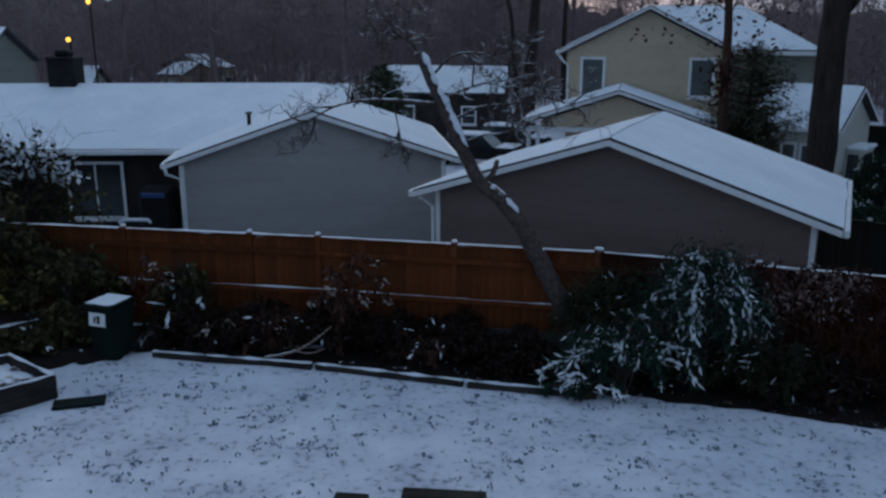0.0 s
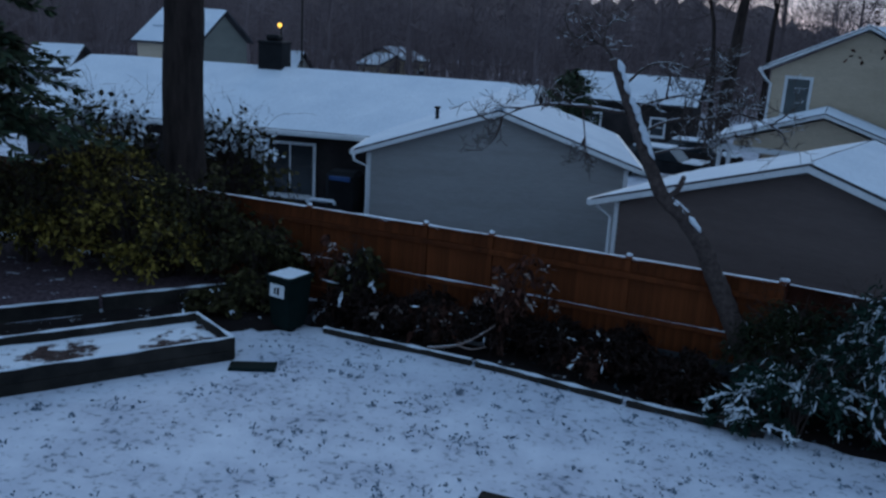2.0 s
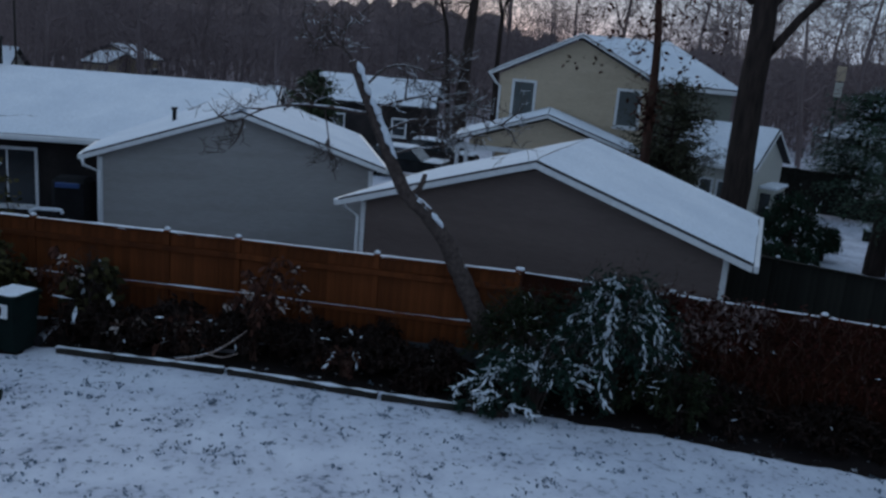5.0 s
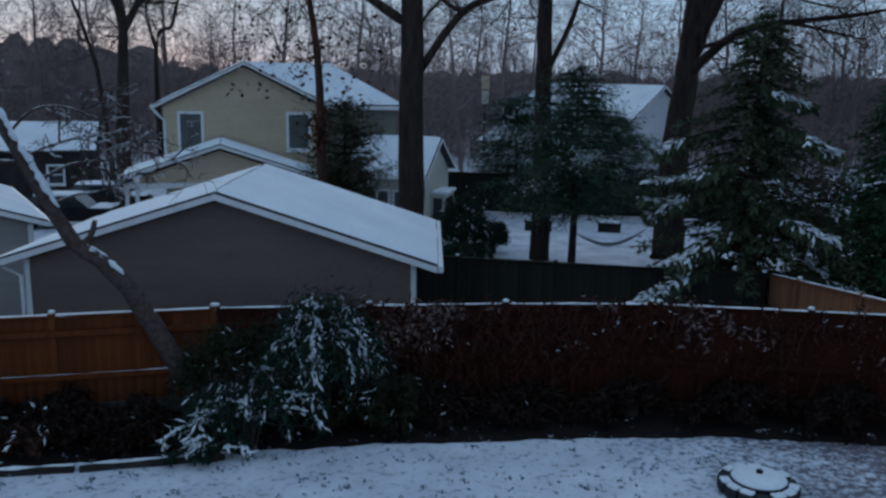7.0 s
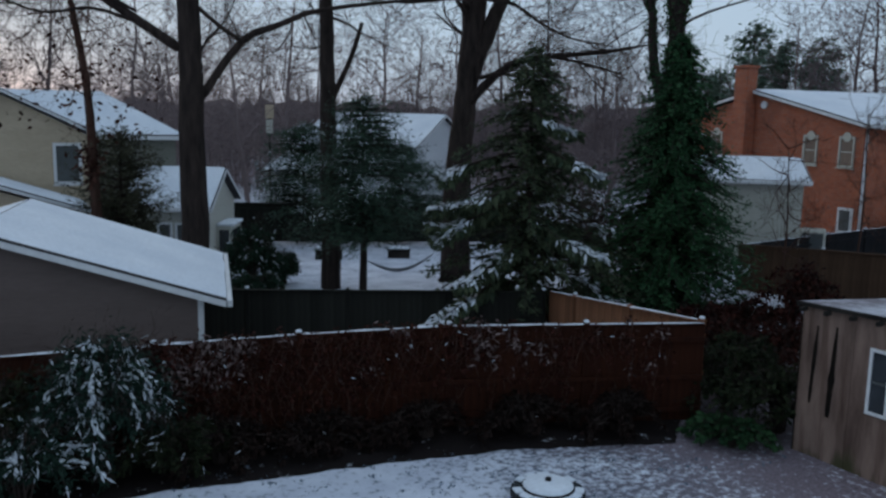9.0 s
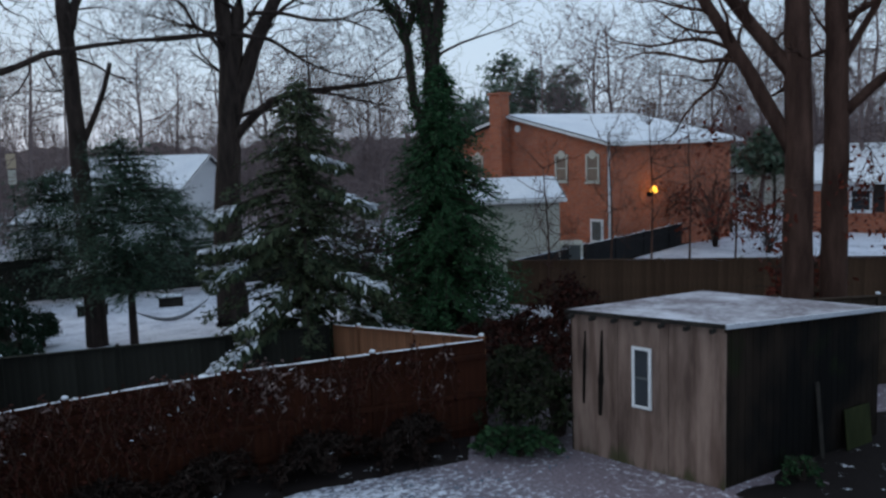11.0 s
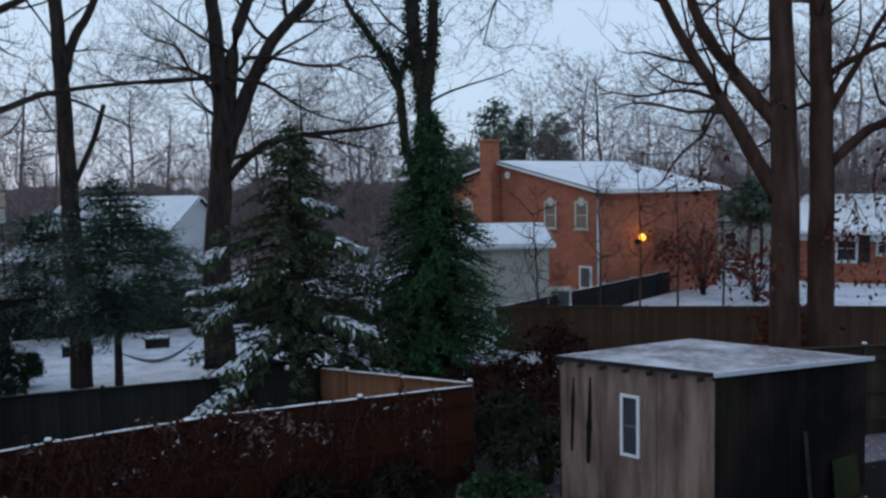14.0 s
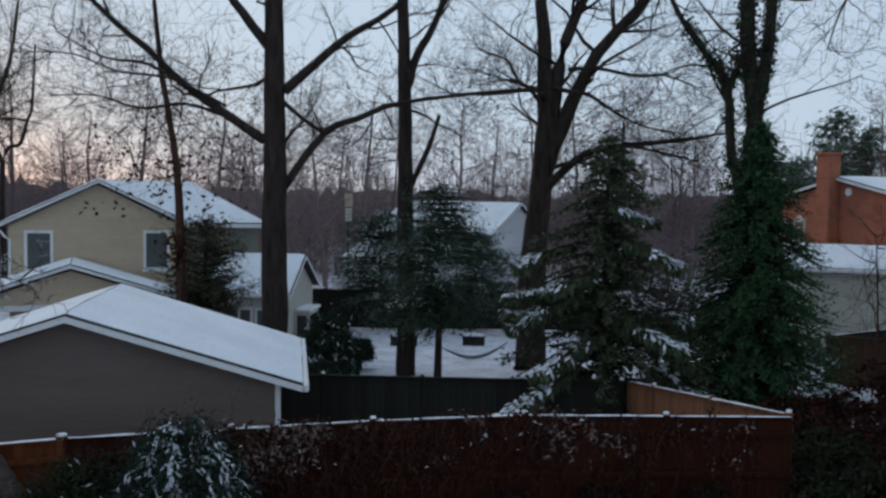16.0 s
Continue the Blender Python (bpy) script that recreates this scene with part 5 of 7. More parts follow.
rng = random.Random(56)
c = Cloud()
for at, size, k in (((20.4, 5.3, 3.7), (0.5, 1.1, 1.0), 110), ((21.6, 3.2, 4.2), (0.5, 1.1, 1.0), 150), ((20.8, 6.6, 3.4), (0.6, 1.0, 0.7), 90), ((22.0, 2.6, 3.2), (0.5, 1.2, 0.7), 90), ((21.8, 1.9, 5.9), (0.8, 1.2, 1.4), 190), ((21.2, 6.4, 5.6), (0.6, 1.2, 0.8), 60)):
    at = Vector(at)
    for j in range(9):
        grow(c, at + Vector((0.6, 0, 0.8)), rnd_dir(rng) + Vector((-0.4, 0, -0.5)), 1.3, 0.012, 1, rng, 3, 0.9, 0.0, 3)
twigs = c.make("branchwork", BARK_RED, bpy.data.objects["twin_tree.001"])
twigs["kind"] = "stuff"
c = Cloud()
for at, size, k in (((20.4, 5.3, 3.7), (0.5, 1.1, 1.0), 110), ((21.6, 3.2, 4.2), (0.5, 1.1, 1.0), 150), ((20.8, 6.6, 3.4), (0.6, 1.0, 0.7), 90), ((22.0, 2.6, 3.2), (0.5, 1.2, 0.7), 90), ((21.8, 1.9, 5.9), (0.8, 1.2, 1.4), 190), ((21.2, 6.4, 5.6), (0.6, 1.2, 0.8), 60)):
    for j in range(k):
        c.leaf(Vector(at) + rnd_dir(rng) * Vector(size) * rng.random() ** 0.7, rnd_dir(rng) + Vector((0, 0, -0.8)), rnd_dir(rng), rng.uniform(0.1, 0.2), 0.045)
c.make("dead_leaves", RED_L, bpy.data.objects["twin_tree.001"], "rust-red dead leaves")["kind"] = "stuff"
for az, d, hh, s in ((66.4, 33, 5.6, 91), (69.0, 34, 6.4, 92), (71.4, 36, 6.0, 93), (74.2, 33, 5.2, 94), (62.2, 27.6, 4.6, 95)):
    x, y = d * math.sin(radians(az)), d * math.cos(radians(az))
    bare_tree("sapling", "slender bare tree in front of the brick house", [([(x, y, 0), (x + 0.1, y, hh * 0.5), (x, y + 0.1, hh)], 0.045, 0.012, 20, 1.3)], BARK_RED, s)["group"] = "saplings"
ivy_c = bare_tree("ivy_tree", "forked tree wrapped in dark green ivy by the far fence", [
    ([(23.92, 2.0, 0.3), (23.9, 2.05, 2.2), (23.9, 1.98, 3.4), (23.88, 2.35, 4.7), (23.88, 2.4, 6.7), (23.88, 2.38, 8.6), (23.9, 2.4, 13)], 0.34, 0.15, 8, 2.0),
    ([(23.9, 1.98, 3.4), (23.92, 1.65, 4.7), (23.95, 1.3, 5.75), (23.97, 0.9, 7.1), (24.0, 0.5, 9.0), (24.0, 0.2, 12)], 0.22, 0.1, 8, 2.0)], BARK, 17)
left_tree = bare_tree("big_trunk_tree", "large tree trunk with furrowed grey-brown bark", [
    ([(-9.09, 16.45, 0), (-9.09, 16.46, 3.77), (-9.08, 16.46, 5.91), (-9.1, 16.5, 13)], 0.46, 0.34, 0, 2.0),
    ([(-9.1, 16.4, 8.6), (-8.2, 16.0, 9.6), (-7.0, 15.8, 11.0), (-6.0, 15.6, 13.0)], 0.16, 0.06, 8, 2.0),
    ([(-9.1, 16.5, 9.5), (-10.3, 16.6, 10.8), (-11.5, 16.9, 12.6)], 0.15, 0.06, 8, 2.0)], BARK, 18)


def leaning_tree():
    t = bare_tree("leaning_tree", "leaning dead tree with broken top and snow on its upper side", [
        ([(2.2, 13.35, 0.0), (2.07, 13.45, 0.72), (1.79, 13.5, 1.36), (1.54, 13.5, 1.84), (1.3, 13.5, 2.29), (0.96, 13.5, 2.72), (0.63, 13.5, 3.0), (0.32, 13.5, 3.56), (0.09, 13.5, 4.05), (-0.13, 13.5, 4.53), (-0.36, 13.5, 5.02)], 0.2, 0.06, 0, 1),
        ([(-0.08, 13.45, 4.24), (-0.69, 13.35, 4.3), (-1.21, 13.3, 4.3), (-1.65, 13.3, 4.2), (-2.05, 13.3, 3.98)], 0.035, 0.008, 6, 0.5),
        ([(0.63, 13.48, 2.98), (0.83, 13.45, 3.13), (0.9, 13.45, 3.36)], 0.06, 0.035, 0, 0.4),
        ([(-0.26, 13.5, 4.9), (-0.52, 13.5, 5.21), (-0.86, 13.5, 5.29), (-1.21, 13.5, 5.38)], 0.02, 0.007, 6, 0.4),
        ([(-0.17, 13.5, 4.61), (0.18, 13.5, 4.96), (0.61, 13.5, 5.0), (1.05, 13.5, 4.83), (1.4, 13.5, 4.96)], 0.024, 0.007, 7, 0.42),
        ([(0.18, 13.5, 3.96), (0.62, 13.5, 4.18), (1.06, 13.5, 4.22), (1.59, 13.5, 4.35), (2.03, 13.5, 4.22)], 0.028, 0.007, 8, 0.45),
        ([(0.0, 13.5, 4.3), (0.5, 13.5, 4.5), (1.0, 13.5, 4.6), (1.6, 13.5, 4.5)], 0.024, 0.007, 6, 0.42),
        ([(0.3, 13.5, 3.6), (0.7, 13.5, 3.75), (1.1, 13.5, 3.8), (1.5, 13.5, 4.0)], 0.022, 0.007, 5, 0.4),
        ([(-0.73, 13.38, 4.29), (-0.6, 13.3, 3.6), (-0.5, 13.25, 3.2)], 0.012, 0.005, 2, 0.3)], TWIG_SNOW, 21)
    c = Cloud()
    rng = random.Random(5)
    for a, b, k in (((-0.33, 13.44, 5.0), (-0.1, 13.42, 4.5), 8), ((-0.08, 13.42, 4.48), (0.36, 13.42, 3.56), 14), ((1.0, 13.4, 2.74), (1.2, 13.4, 2.5), 4)):
        a, b = Vector(a), Vector(b)
        pts = [a.lerp(b, i / k) + Vector((0.055 + rng.uniform(-0.01, 0.015), -0.03, 0.02)) for i in range(k + 1)]
        c.tube(pts, [max(0.01, 0.05 + rng.uniform(-0.025, 0.015)) if 0 < i < k else 0.01 for i in range(k + 1)], 6)
    c.make("bark_snow", SNOW, t, "snow lying on the trunk", True)["kind"] = "stuff"


leaning_tree()


# evergreens
def conifer(name, label, x, y, top_z, radius, mat, seed, tiers, per, snow=0.3, droop=0.25, base_z=0.6, gappy=0.2, spray=0.34, sprays=26, power=0.8, ragged=0.25, width=0.2, laden=(), puff=0.08):
    """A trunk with tiers of drooping boughs, each bough hung with needle sprays."""
    gz = ground_z(x, y)
    t = thing(name, Matrix.Translation((x, y, gz)), label, "tree")
    rng = random.Random(seed)
    h = top_z - gz
    c = Cloud()
    c.tube([(0, 0, -0.2), (0.03, 0, h * 0.3), (0, 0.03, h * 0.7), (0, 0, h)], [0.022 * h, 0.017 * h, 0.009 * h, 0.02], 8)
    c.make("trunk", BARK, t)
    boughs, needles, snows = Cloud(), Cloud(), Cloud()
    for i in range(tiers):
        f = i / (tiers - 1)
        z = base_z + (h - base_z) * f
        r = radius * (1 - f) ** power + 0.12
        for k in range(per):
            if rng.random() < gappy:
                continue
            a = rng.uniform(0, 2 * math.pi)
            rr = r * rng.uniform(0.9 - ragged, 0.9 + ragged)
            out = Vector((math.cos(a), math.sin(a), 0))
            n = 6
            pts = []
            for j in range(n + 1):
                s = j / n
                pts.append(Vector((0, 0, z)) + out * rr * s + Vector((0, 0, 0.25 * rr * s * (1 - s) - droop * rr * s * s + (0.10 * rr if s == 1 else 0))))
            boughs.tube(pts, [0.035 * (1 - 0.85 * j / n) for j in range(n + 1)], 4)
            heavy = rng.random() < snow
            m = max(6, int(sprays * rr / radius) + 6)
            for _ in range(m):
                s = rng.uniform(0.12, 1.0)
                j = min(int(s * n), n - 1)
                p = pts[j].lerp(pts[j + 1], s * n - j) + rnd_dir(rng) * puff * rng.random()
                side = out.cross(Vector((0, 0, 1))) * rng.choice((-1, 1))
                d = out * rng.uniform(0.3, 1.0) + side * rng.uniform(0.2, 1.0) + Vector((0, 0, rng.uniform(-0.7, 0.15)))
                ln = spray * rng.uniform(0.6, 1.3) * (1.15 - 0.5 * s)
                needles.leaf(p, d, Vector((0, 0, 1)) + rnd_dir(rng) * 0.5, ln, ln * width)
                needles.leaf(p, d + rnd_dir(rng) * 0.5, rnd_dir(rng), ln * 0.8, ln * width)
                if heavy and s > 0.25:
                    snows.leaf(p + Vector((0, 0, 0.04)), out * 0.8 + side * rng.uniform(-0.6, 0.6), Vector((0, 0, 1)), ln * 0.9, ln * width)
                    snows.leaf(p + Vector((0, 0, 0.03)), d * 0.9 + Vector((0, 0, 0.1)), Vector((0, 0, 1)), ln * 1.1, ln * width * 1.1)
    for pts in laden:
        way = smooth_path([(0, 0, pts[0][2] + 0.5 - gz)] + [(q[0] - x, q[1] - y, q[2] - gz) for q in pts], 6)
        boughs.tube(way, [0.05 * (1 - 0.8 * j / len(way)) for j in range(len(way))], 5)
        d0 = (way[-1] - way[0]).normalized()
        side = d0.cross(Vector((0, 0, 1))).normalized()
        for _ in range(420):
            s = rng.uniform(0.25, 0.999) * (len(way) - 1)
            j = int(s)
            p = way[j].lerp(way[j + 1], s - j)
            d = d0 * rng.uniform(0.1, 0.8) + side * rng.uniform(-0.7, 0.7) + Vector((0, 0, -rng.uniform(0.2, 1.1)))
            ln = 0.27 * rng.uniform(0.5, 1.4)
            p = p + side * rng.uniform(-0.22, 0.22)
            needles.leaf(p, d, rnd_dir(rng), ln, ln * 0.16)
            needles.leaf(p, d + rnd_dir(rng) * 0.6, rnd_dir(rng), ln, ln * 0.16)
            if j > 0.45 * len(way) and rng.random() < 0.2:
                snows.leaf(p + Vector((0, 0, 0.05)), d, Vector((0, 0, 1)) + rnd_dir(rng) * 0.4, ln * 0.9, ln * 0.13)
                snows.leaf(p + Vector((0, 0, 0.06)), d0 + rnd_dir(rng) * 0.5, Vector((0, 0, 1)), ln * 0.8, ln * 0.16)
    boughs.make("branchwork", BARK, t)["kind"] = "stuff"
    needles.make("foliage", mat, t)["kind"] = "stuff"
    if snows.k:
        snows.make("snow_load", SNOW_L, t, "snow lying on the boughs")["kind"] = "stuff"
    return t


def put(az, d):
    return d * math.sin(radians(az)), d * math.cos(radians(az))


conifer("spruce_tree", "dark green spruce with snow on its drooping boughs", *put(46.0, 23.0), 7.15, 3.2, SPRUCE_N, 31, 27, 11, 0.03, 0.28, 0.4, 0.16, 0.24, 90, 0.62, 0.42, 0.13,
        [[(14.4, 15.37, 3.4), (13.35, 16.1, 3.13)], [(13.95, 15.44, 2.9), (13.28, 15.9, 2.39)], [(16.02, 14.99, 5.3), (16.49, 14.48, 5.04)], [(16.13, 14.13, 4.3), (16.56, 13.62, 3.97)], [(15.07, 15.19, 2.0), (13.36, 15.15, 1.36)], [(13.96, 15.15, 1.1), (12.32, 14.98, 0.52)], [(14.53, 16.25, 2.6), (13.24, 16.04, 2.75)], [(16.0, 14.36, 2.4), (16.17, 13.08, 2.04)], [(14.7, 16.6, 4.1), (14.0, 16.5, 3.8)]], 0.2)
conifer("arborvitae", "dense dark green conical evergreen lightly touched by snow", *put(55.3, 24.6), 7.6, 2.9, ARBOR_N, 32, 46, 15, 0.01, 0.3, 0.2, 0.04, 0.17, 95, 0.66, 0.2, 0.17, (), 0.2)
conifer("pine_tree", "small pine with dark open branches", *put(34.9, 29.0), 5.9, 2.2, PINE_N, 33, 24, 9, 0.04, 0.08, 1.9, 0.25, 0.2, 150, 0.35, 0.5, 0.09, (), 0.5)
conifer("pine_tree", "young pine with snow on its upper boughs", *put(31.0, 43.5), 4.7, 2.7, PINE_N, 34, 18, 9, 0.5, 0.0, 1.5, 0.2, 0.32, 100, 0.3, 0.55, 0.08, (), 0.42)
conifer("pine_tree", "bushy young pine with a little snow", *put(37.4, 43.5), 3.7, 2.4, PINE_N, 38, 16, 9, 0.35, 0.0, 1.5, 0.2, 0.32, 90, 0.3, 0.55, 0.08, (), 0.42)
conifer("hemlock_tree", "dark hemlock with drooping feathery boughs by the fence", *put(-41.5, 17.5), 8.2, 2.25, SPRUCE_N, 35, 20, 11, 0.1, 0.3, 3.1, 0.1, 0.36, 50, 0.7, 0.3, 0.15)
conifer("cedar_tree", "dark soft evergreen beside the beige house", *put(19.6, 31.0), 4.6, 1.5, HAZE_L, 37, 16, 9, 0.0, -0.2, 1.4, 0.3, 0.26, 60, 0.2, 0.5, 0.09, (), 0.4)
conifer("holly_tree", "dark rounded evergreen with a little snow", *put(-4.0, 32.0), 3.75, 1.35, SPRUCE_N, 36, 18, 12, 0.06, 0.0, 0.3, 0.05, 0.26, 44, 0.3, 0.2, 0.2, (), 0.2)
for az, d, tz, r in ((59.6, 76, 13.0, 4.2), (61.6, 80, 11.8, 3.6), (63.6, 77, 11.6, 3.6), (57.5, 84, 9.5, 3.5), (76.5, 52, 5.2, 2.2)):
    conifer("far_pine", "tall green pine standing behind the brick house", *put(az, d), tz, r, HAZED_PINE_N, int(az * 10), 14, 7, 0.0, -0.15, 3.0, 0.25, 0.65, 70, 0.5, 0.4, 0.12, (), 0.8)["group"] = "far pines"


def ivy_wrapped():
    t = bare_tree("ivy_covered_tree", "many-stemmed tree thickly covered with dark ivy", [
        ([(21.2, 15.1, 0), (21.22, 15.02, 6.39), (21.28, 14.94, 7.99), (21.11, 15.18, 10.22), (21.12, 15.16, 11.79), (21.1, 15.2, 15)], 0.32, 0.16, 8, 2.4),
        ([(21.25, 14.94, 7.8), (21.43, 14.72, 9.72), (21.48, 14.65, 11.58), (21.6, 14.5, 15)], 0.2, 0.12, 7, 2.2),
        ([(21.1, 15.2, 5.8), (20.92, 15.43, 7.04), (20.82, 15.58, 8.81), (20.52, 15.96, 9.62), (20.01, 16.6, 10.78), (19.6, 17, 12)], 0.16, 0.06, 9, 1.4),
        ([(20.82, 15.5, 8.7), (20.95, 15.4, 9.3), (20.98, 15.35, 9.7)], 0.1, 0.08, 0, 0.5),
        ([(21.48, 14.65, 11.4), (22.1, 13.9, 11.2), (22.9, 12.9, 11.8), (23.6, 12.0, 11.7)], 0.08, 0.03, 8, 1.5),
        ([(22.9, 12.9, 11.8), (22.6, 13.3, 10.8), (22.4, 13.5, 9.8)], 0.04, 0.015, 5, 1.0)], BARK, 22)
    rng = random.Random(9)
    c = Cloud()
    for pts, r, n in (([(21.2, 15.1, 4), (21.25, 15.0, 8), (21.11, 15.18, 10.22), (21.12, 15.16, 12.5)], 0.36, 2200), ([(21.28, 14.94, 8), (21.43, 14.72, 9.72), (21.48, 14.65, 12.4)], 0.28, 1400),
                      ([(20.92, 15.43, 6.5), (20.82, 15.58, 8.81), (20.52, 15.96, 9.62), (20.1, 16.5, 10.6)], 0.22, 1200), ([(20.85, 15.5, 8.9), (20.98, 15.35, 9.7)], 0.22, 150)):
        way = smooth_path(pts, 10)
        for k in range(n):
            p = rng.choice(way) + rnd_dir(rng) * r * rng.uniform(0.55, 0.95) + Vector((0, 0, rng.uniform(-0.2, 0.2)))
            c.leaf(p, rnd_dir(rng) + Vector((0, 0, -0.4)), rnd_dir(rng), 0.11, 0.04)
    c.make("ivy", IVY_L, t, "glossy dark ivy leaves")


ivy_wrapped()
rng = random.Random(77)
c = Cloud()
for pts, r, n in (([(23.92, 2.0, 0.2), (23.9, 2.05, 2.2), (23.9, 1.98, 3.4), (23.88, 2.35, 4.7), (23.88, 2.4, 5.6)], 0.34, 2600), ([(23.9, 1.98, 3.4), (23.92, 1.65, 4.7), (23.95, 1.3, 5.75), (23.97, 0.9, 7.1), (24.0, 0.6, 8.4)], 0.3, 2600)):
    way = smooth_path(pts, 12)
    for k in range(n):
        p = rng.choice(way) + rnd_dir(rng) * r * rng.uniform(0.6, 1.15) + Vector((0, 0, rng.uniform(-0.25, 0.25)))
        c.leaf(p, rnd_dir(rng) + Vector((0, 0, -0.4)), rnd_dir(rng), 0.13, 0.05)
c.make("ivy", IVY_L, ivy_c, "dark ivy leaves")


# shrubs
def shrub(name, label, x, y, w, d, h, leaf_mat, seed, stems=26, leaves=900, size=0.1, snow=0.0, arch=0.5, bark=None, z=None, group="", thin=0.3, snow_from=0.25, patch=-0.12, strands=0.0):
    """Arching stems with small leaves and, where it has caught, snow."""
    gz = ground_z(x, y) if z is None else z
    t = thing(name, Matrix.Translation((x, y, gz)), label, "shrub", group)
    rng = random.Random(seed)
    st, lv, sn = Cloud(), Cloud(), Cloud()
    ways = []
    for k in range(stems):
        a = rng.uniform(0, 2 * math.pi)
        f = rng.uniform(0.3, 1.0)
        tip = Vector((math.cos(a) * w * 0.5 * f, math.sin(a) * d * 0.5 * f, h * rng.uniform(0.6, 1.0) * (1.15 - 0.55 * f)))
        mid = Vector((tip.x * 0.35, tip.y * 0.35, tip.z * (0.7 + arch * 0.4)))
        pts = smooth_path([(rng.uniform(-0.1, 0.1), rng.uniform(-0.1, 0.1), -0.05), mid, tip, tip + Vector((tip.x * 0.2, tip.y * 0.2, -arch * 0.3 * h * f))], 4)
        st.tube(pts, [0.02 * (1 - 0.8 * i / len(pts)) for i in range(len(pts))], 4)
        ways.append(pts)
        if rng.random() < strands:
            top = [p + Vector((rng.uniform(-0.02, 0.02), -0.04, 0.03)) for p in pts[len(pts) // 3:]]
            for i in range(len(top) - 1):
                if rng.random() < 0.8:
                    mid = top[i].lerp(top[i + 1], 0.5) + rnd_dir(rng) * 0.03
                    sn.tube([top[i], mid, top[i + 1]], [rng.uniform(0.008, 0.018), rng.uniform(0.014, 0.034), rng.uniform(0.006, 0.016)], 5)
                    for _ in range(2):
                        sn.leaf(mid + rnd_dir(rng) * 0.05, (top[i + 1] - top[i]) * 0.6 + rnd_dir(rng) * 0.1 + Vector((0, 0, -0.05)), Vector((0, -0.5, 1)), rng.uniform(0.1, 0.22), 0.02)
        for _ in range(3):
            i = rng.randrange(3, len(pts))
            grow(st, pts[i], rnd_dir(rng) + Vector((0, 0, 0.2)), h * 0.3, 0.008, 1, rng, 3, 0.9, 0.0, 4, 0.0, 0.006)
    for k in range(leaves):
        pts = rng.choice(ways)
        i = rng.randrange(len(pts) // 3, len(pts) - 1)
        p = pts[i].lerp(pts[i + 1], rng.random()) + rnd_dir(rng) * 0.16 * h * rng.random()
        out = (pts[i + 1] - pts[i]).normalized()
        lv.leaf(p, out + rnd_dir(rng) * 0.9, rnd_dir(rng), size * rng.uniform(0.6, 1.4), size * thin)
        if rng.random() < snow and p.z > h * snow_from and noise.noise(p * 2.2 + Vector((seed, 0, 0))) > patch:
            sn.leaf(p + Vector((0, -0.02, 0.03)), out + rnd_dir(rng) * 0.9, Vector((0, -0.3, 1)) + rnd_dir(rng) * 0.5, size * rng.uniform(0.6, 2.2), size * thin * 0.75)
    st.make("branchwork", bark or BARK, t)["kind"] = "stuff"
    if leaves:
        lv.make("foliage", leaf_mat, t)["kind"] = "stuff"
    if sn.k:
        sn.make("snow_load", SNOW_L, t, "snow clinging to the sprays")["kind"] = "stuff"
    return t


shrub("cedar_shrub", "bushy bluish-green cedar bowed down under snow", 3.95, 12.25, 2.1, 1.2, 2.15, CEDAR_L, 41, 50, 8500, 0.12, 0.08, 0.85, thin=0.13, snow_from=0.2, patch=0.08, strands=0.65)
shrub("cedar_shrub", "low spreading cedar branches weighed down with snow", 2.75, 12.05, 2.2, 0.8, 1.15, CEDAR_L, 42, 26, 4200, 0.1, 0.1, 0.9, thin=0.14, patch=0.05, strands=0.45)
shrub("cedar_shrub", "single cedar bough lying heavy with snow on the bed edging", 2.15, 11.85, 1.1, 0.5, 0.42, CEDAR_L, 40, 14, 1400, 0.09, 0.1, 0.9, thin=0.16, patch=0.0, strands=0.35)
shrub("cedar_shrub", "dark green upright cedar against the fence", 2.75, 12.9, 1.7, 0.7, 1.75, OLIVE_C, 43, 40, 6500, 0.09, 0.012, 0.4, thin=0.15)
shrub("cedar_shrub", "dark low evergreen at the foot of the fence", 4.9, 11.9, 1.5, 0.9, 0.9, OLIVE_C, 49, 34, 5500, 0.09, 0.03, 0.5, thin=0.15)
for x, y, w, h, s in ((-9.3, 18.9, 3.2, 2.95, 58), (-12.0, 18.2, 3.6, 2.9, 59)):
    shrub("snowy_bush", "tall twiggy bush with snow on its upper branches", x, y, w, 1.6, h + 0.5, OLIVE_L, s, 60, 1300, 0.14, 0.95, 0.6, BARK, group="bushes behind the fence", snow_from=0.7, patch=-0.5, thin=0.5)
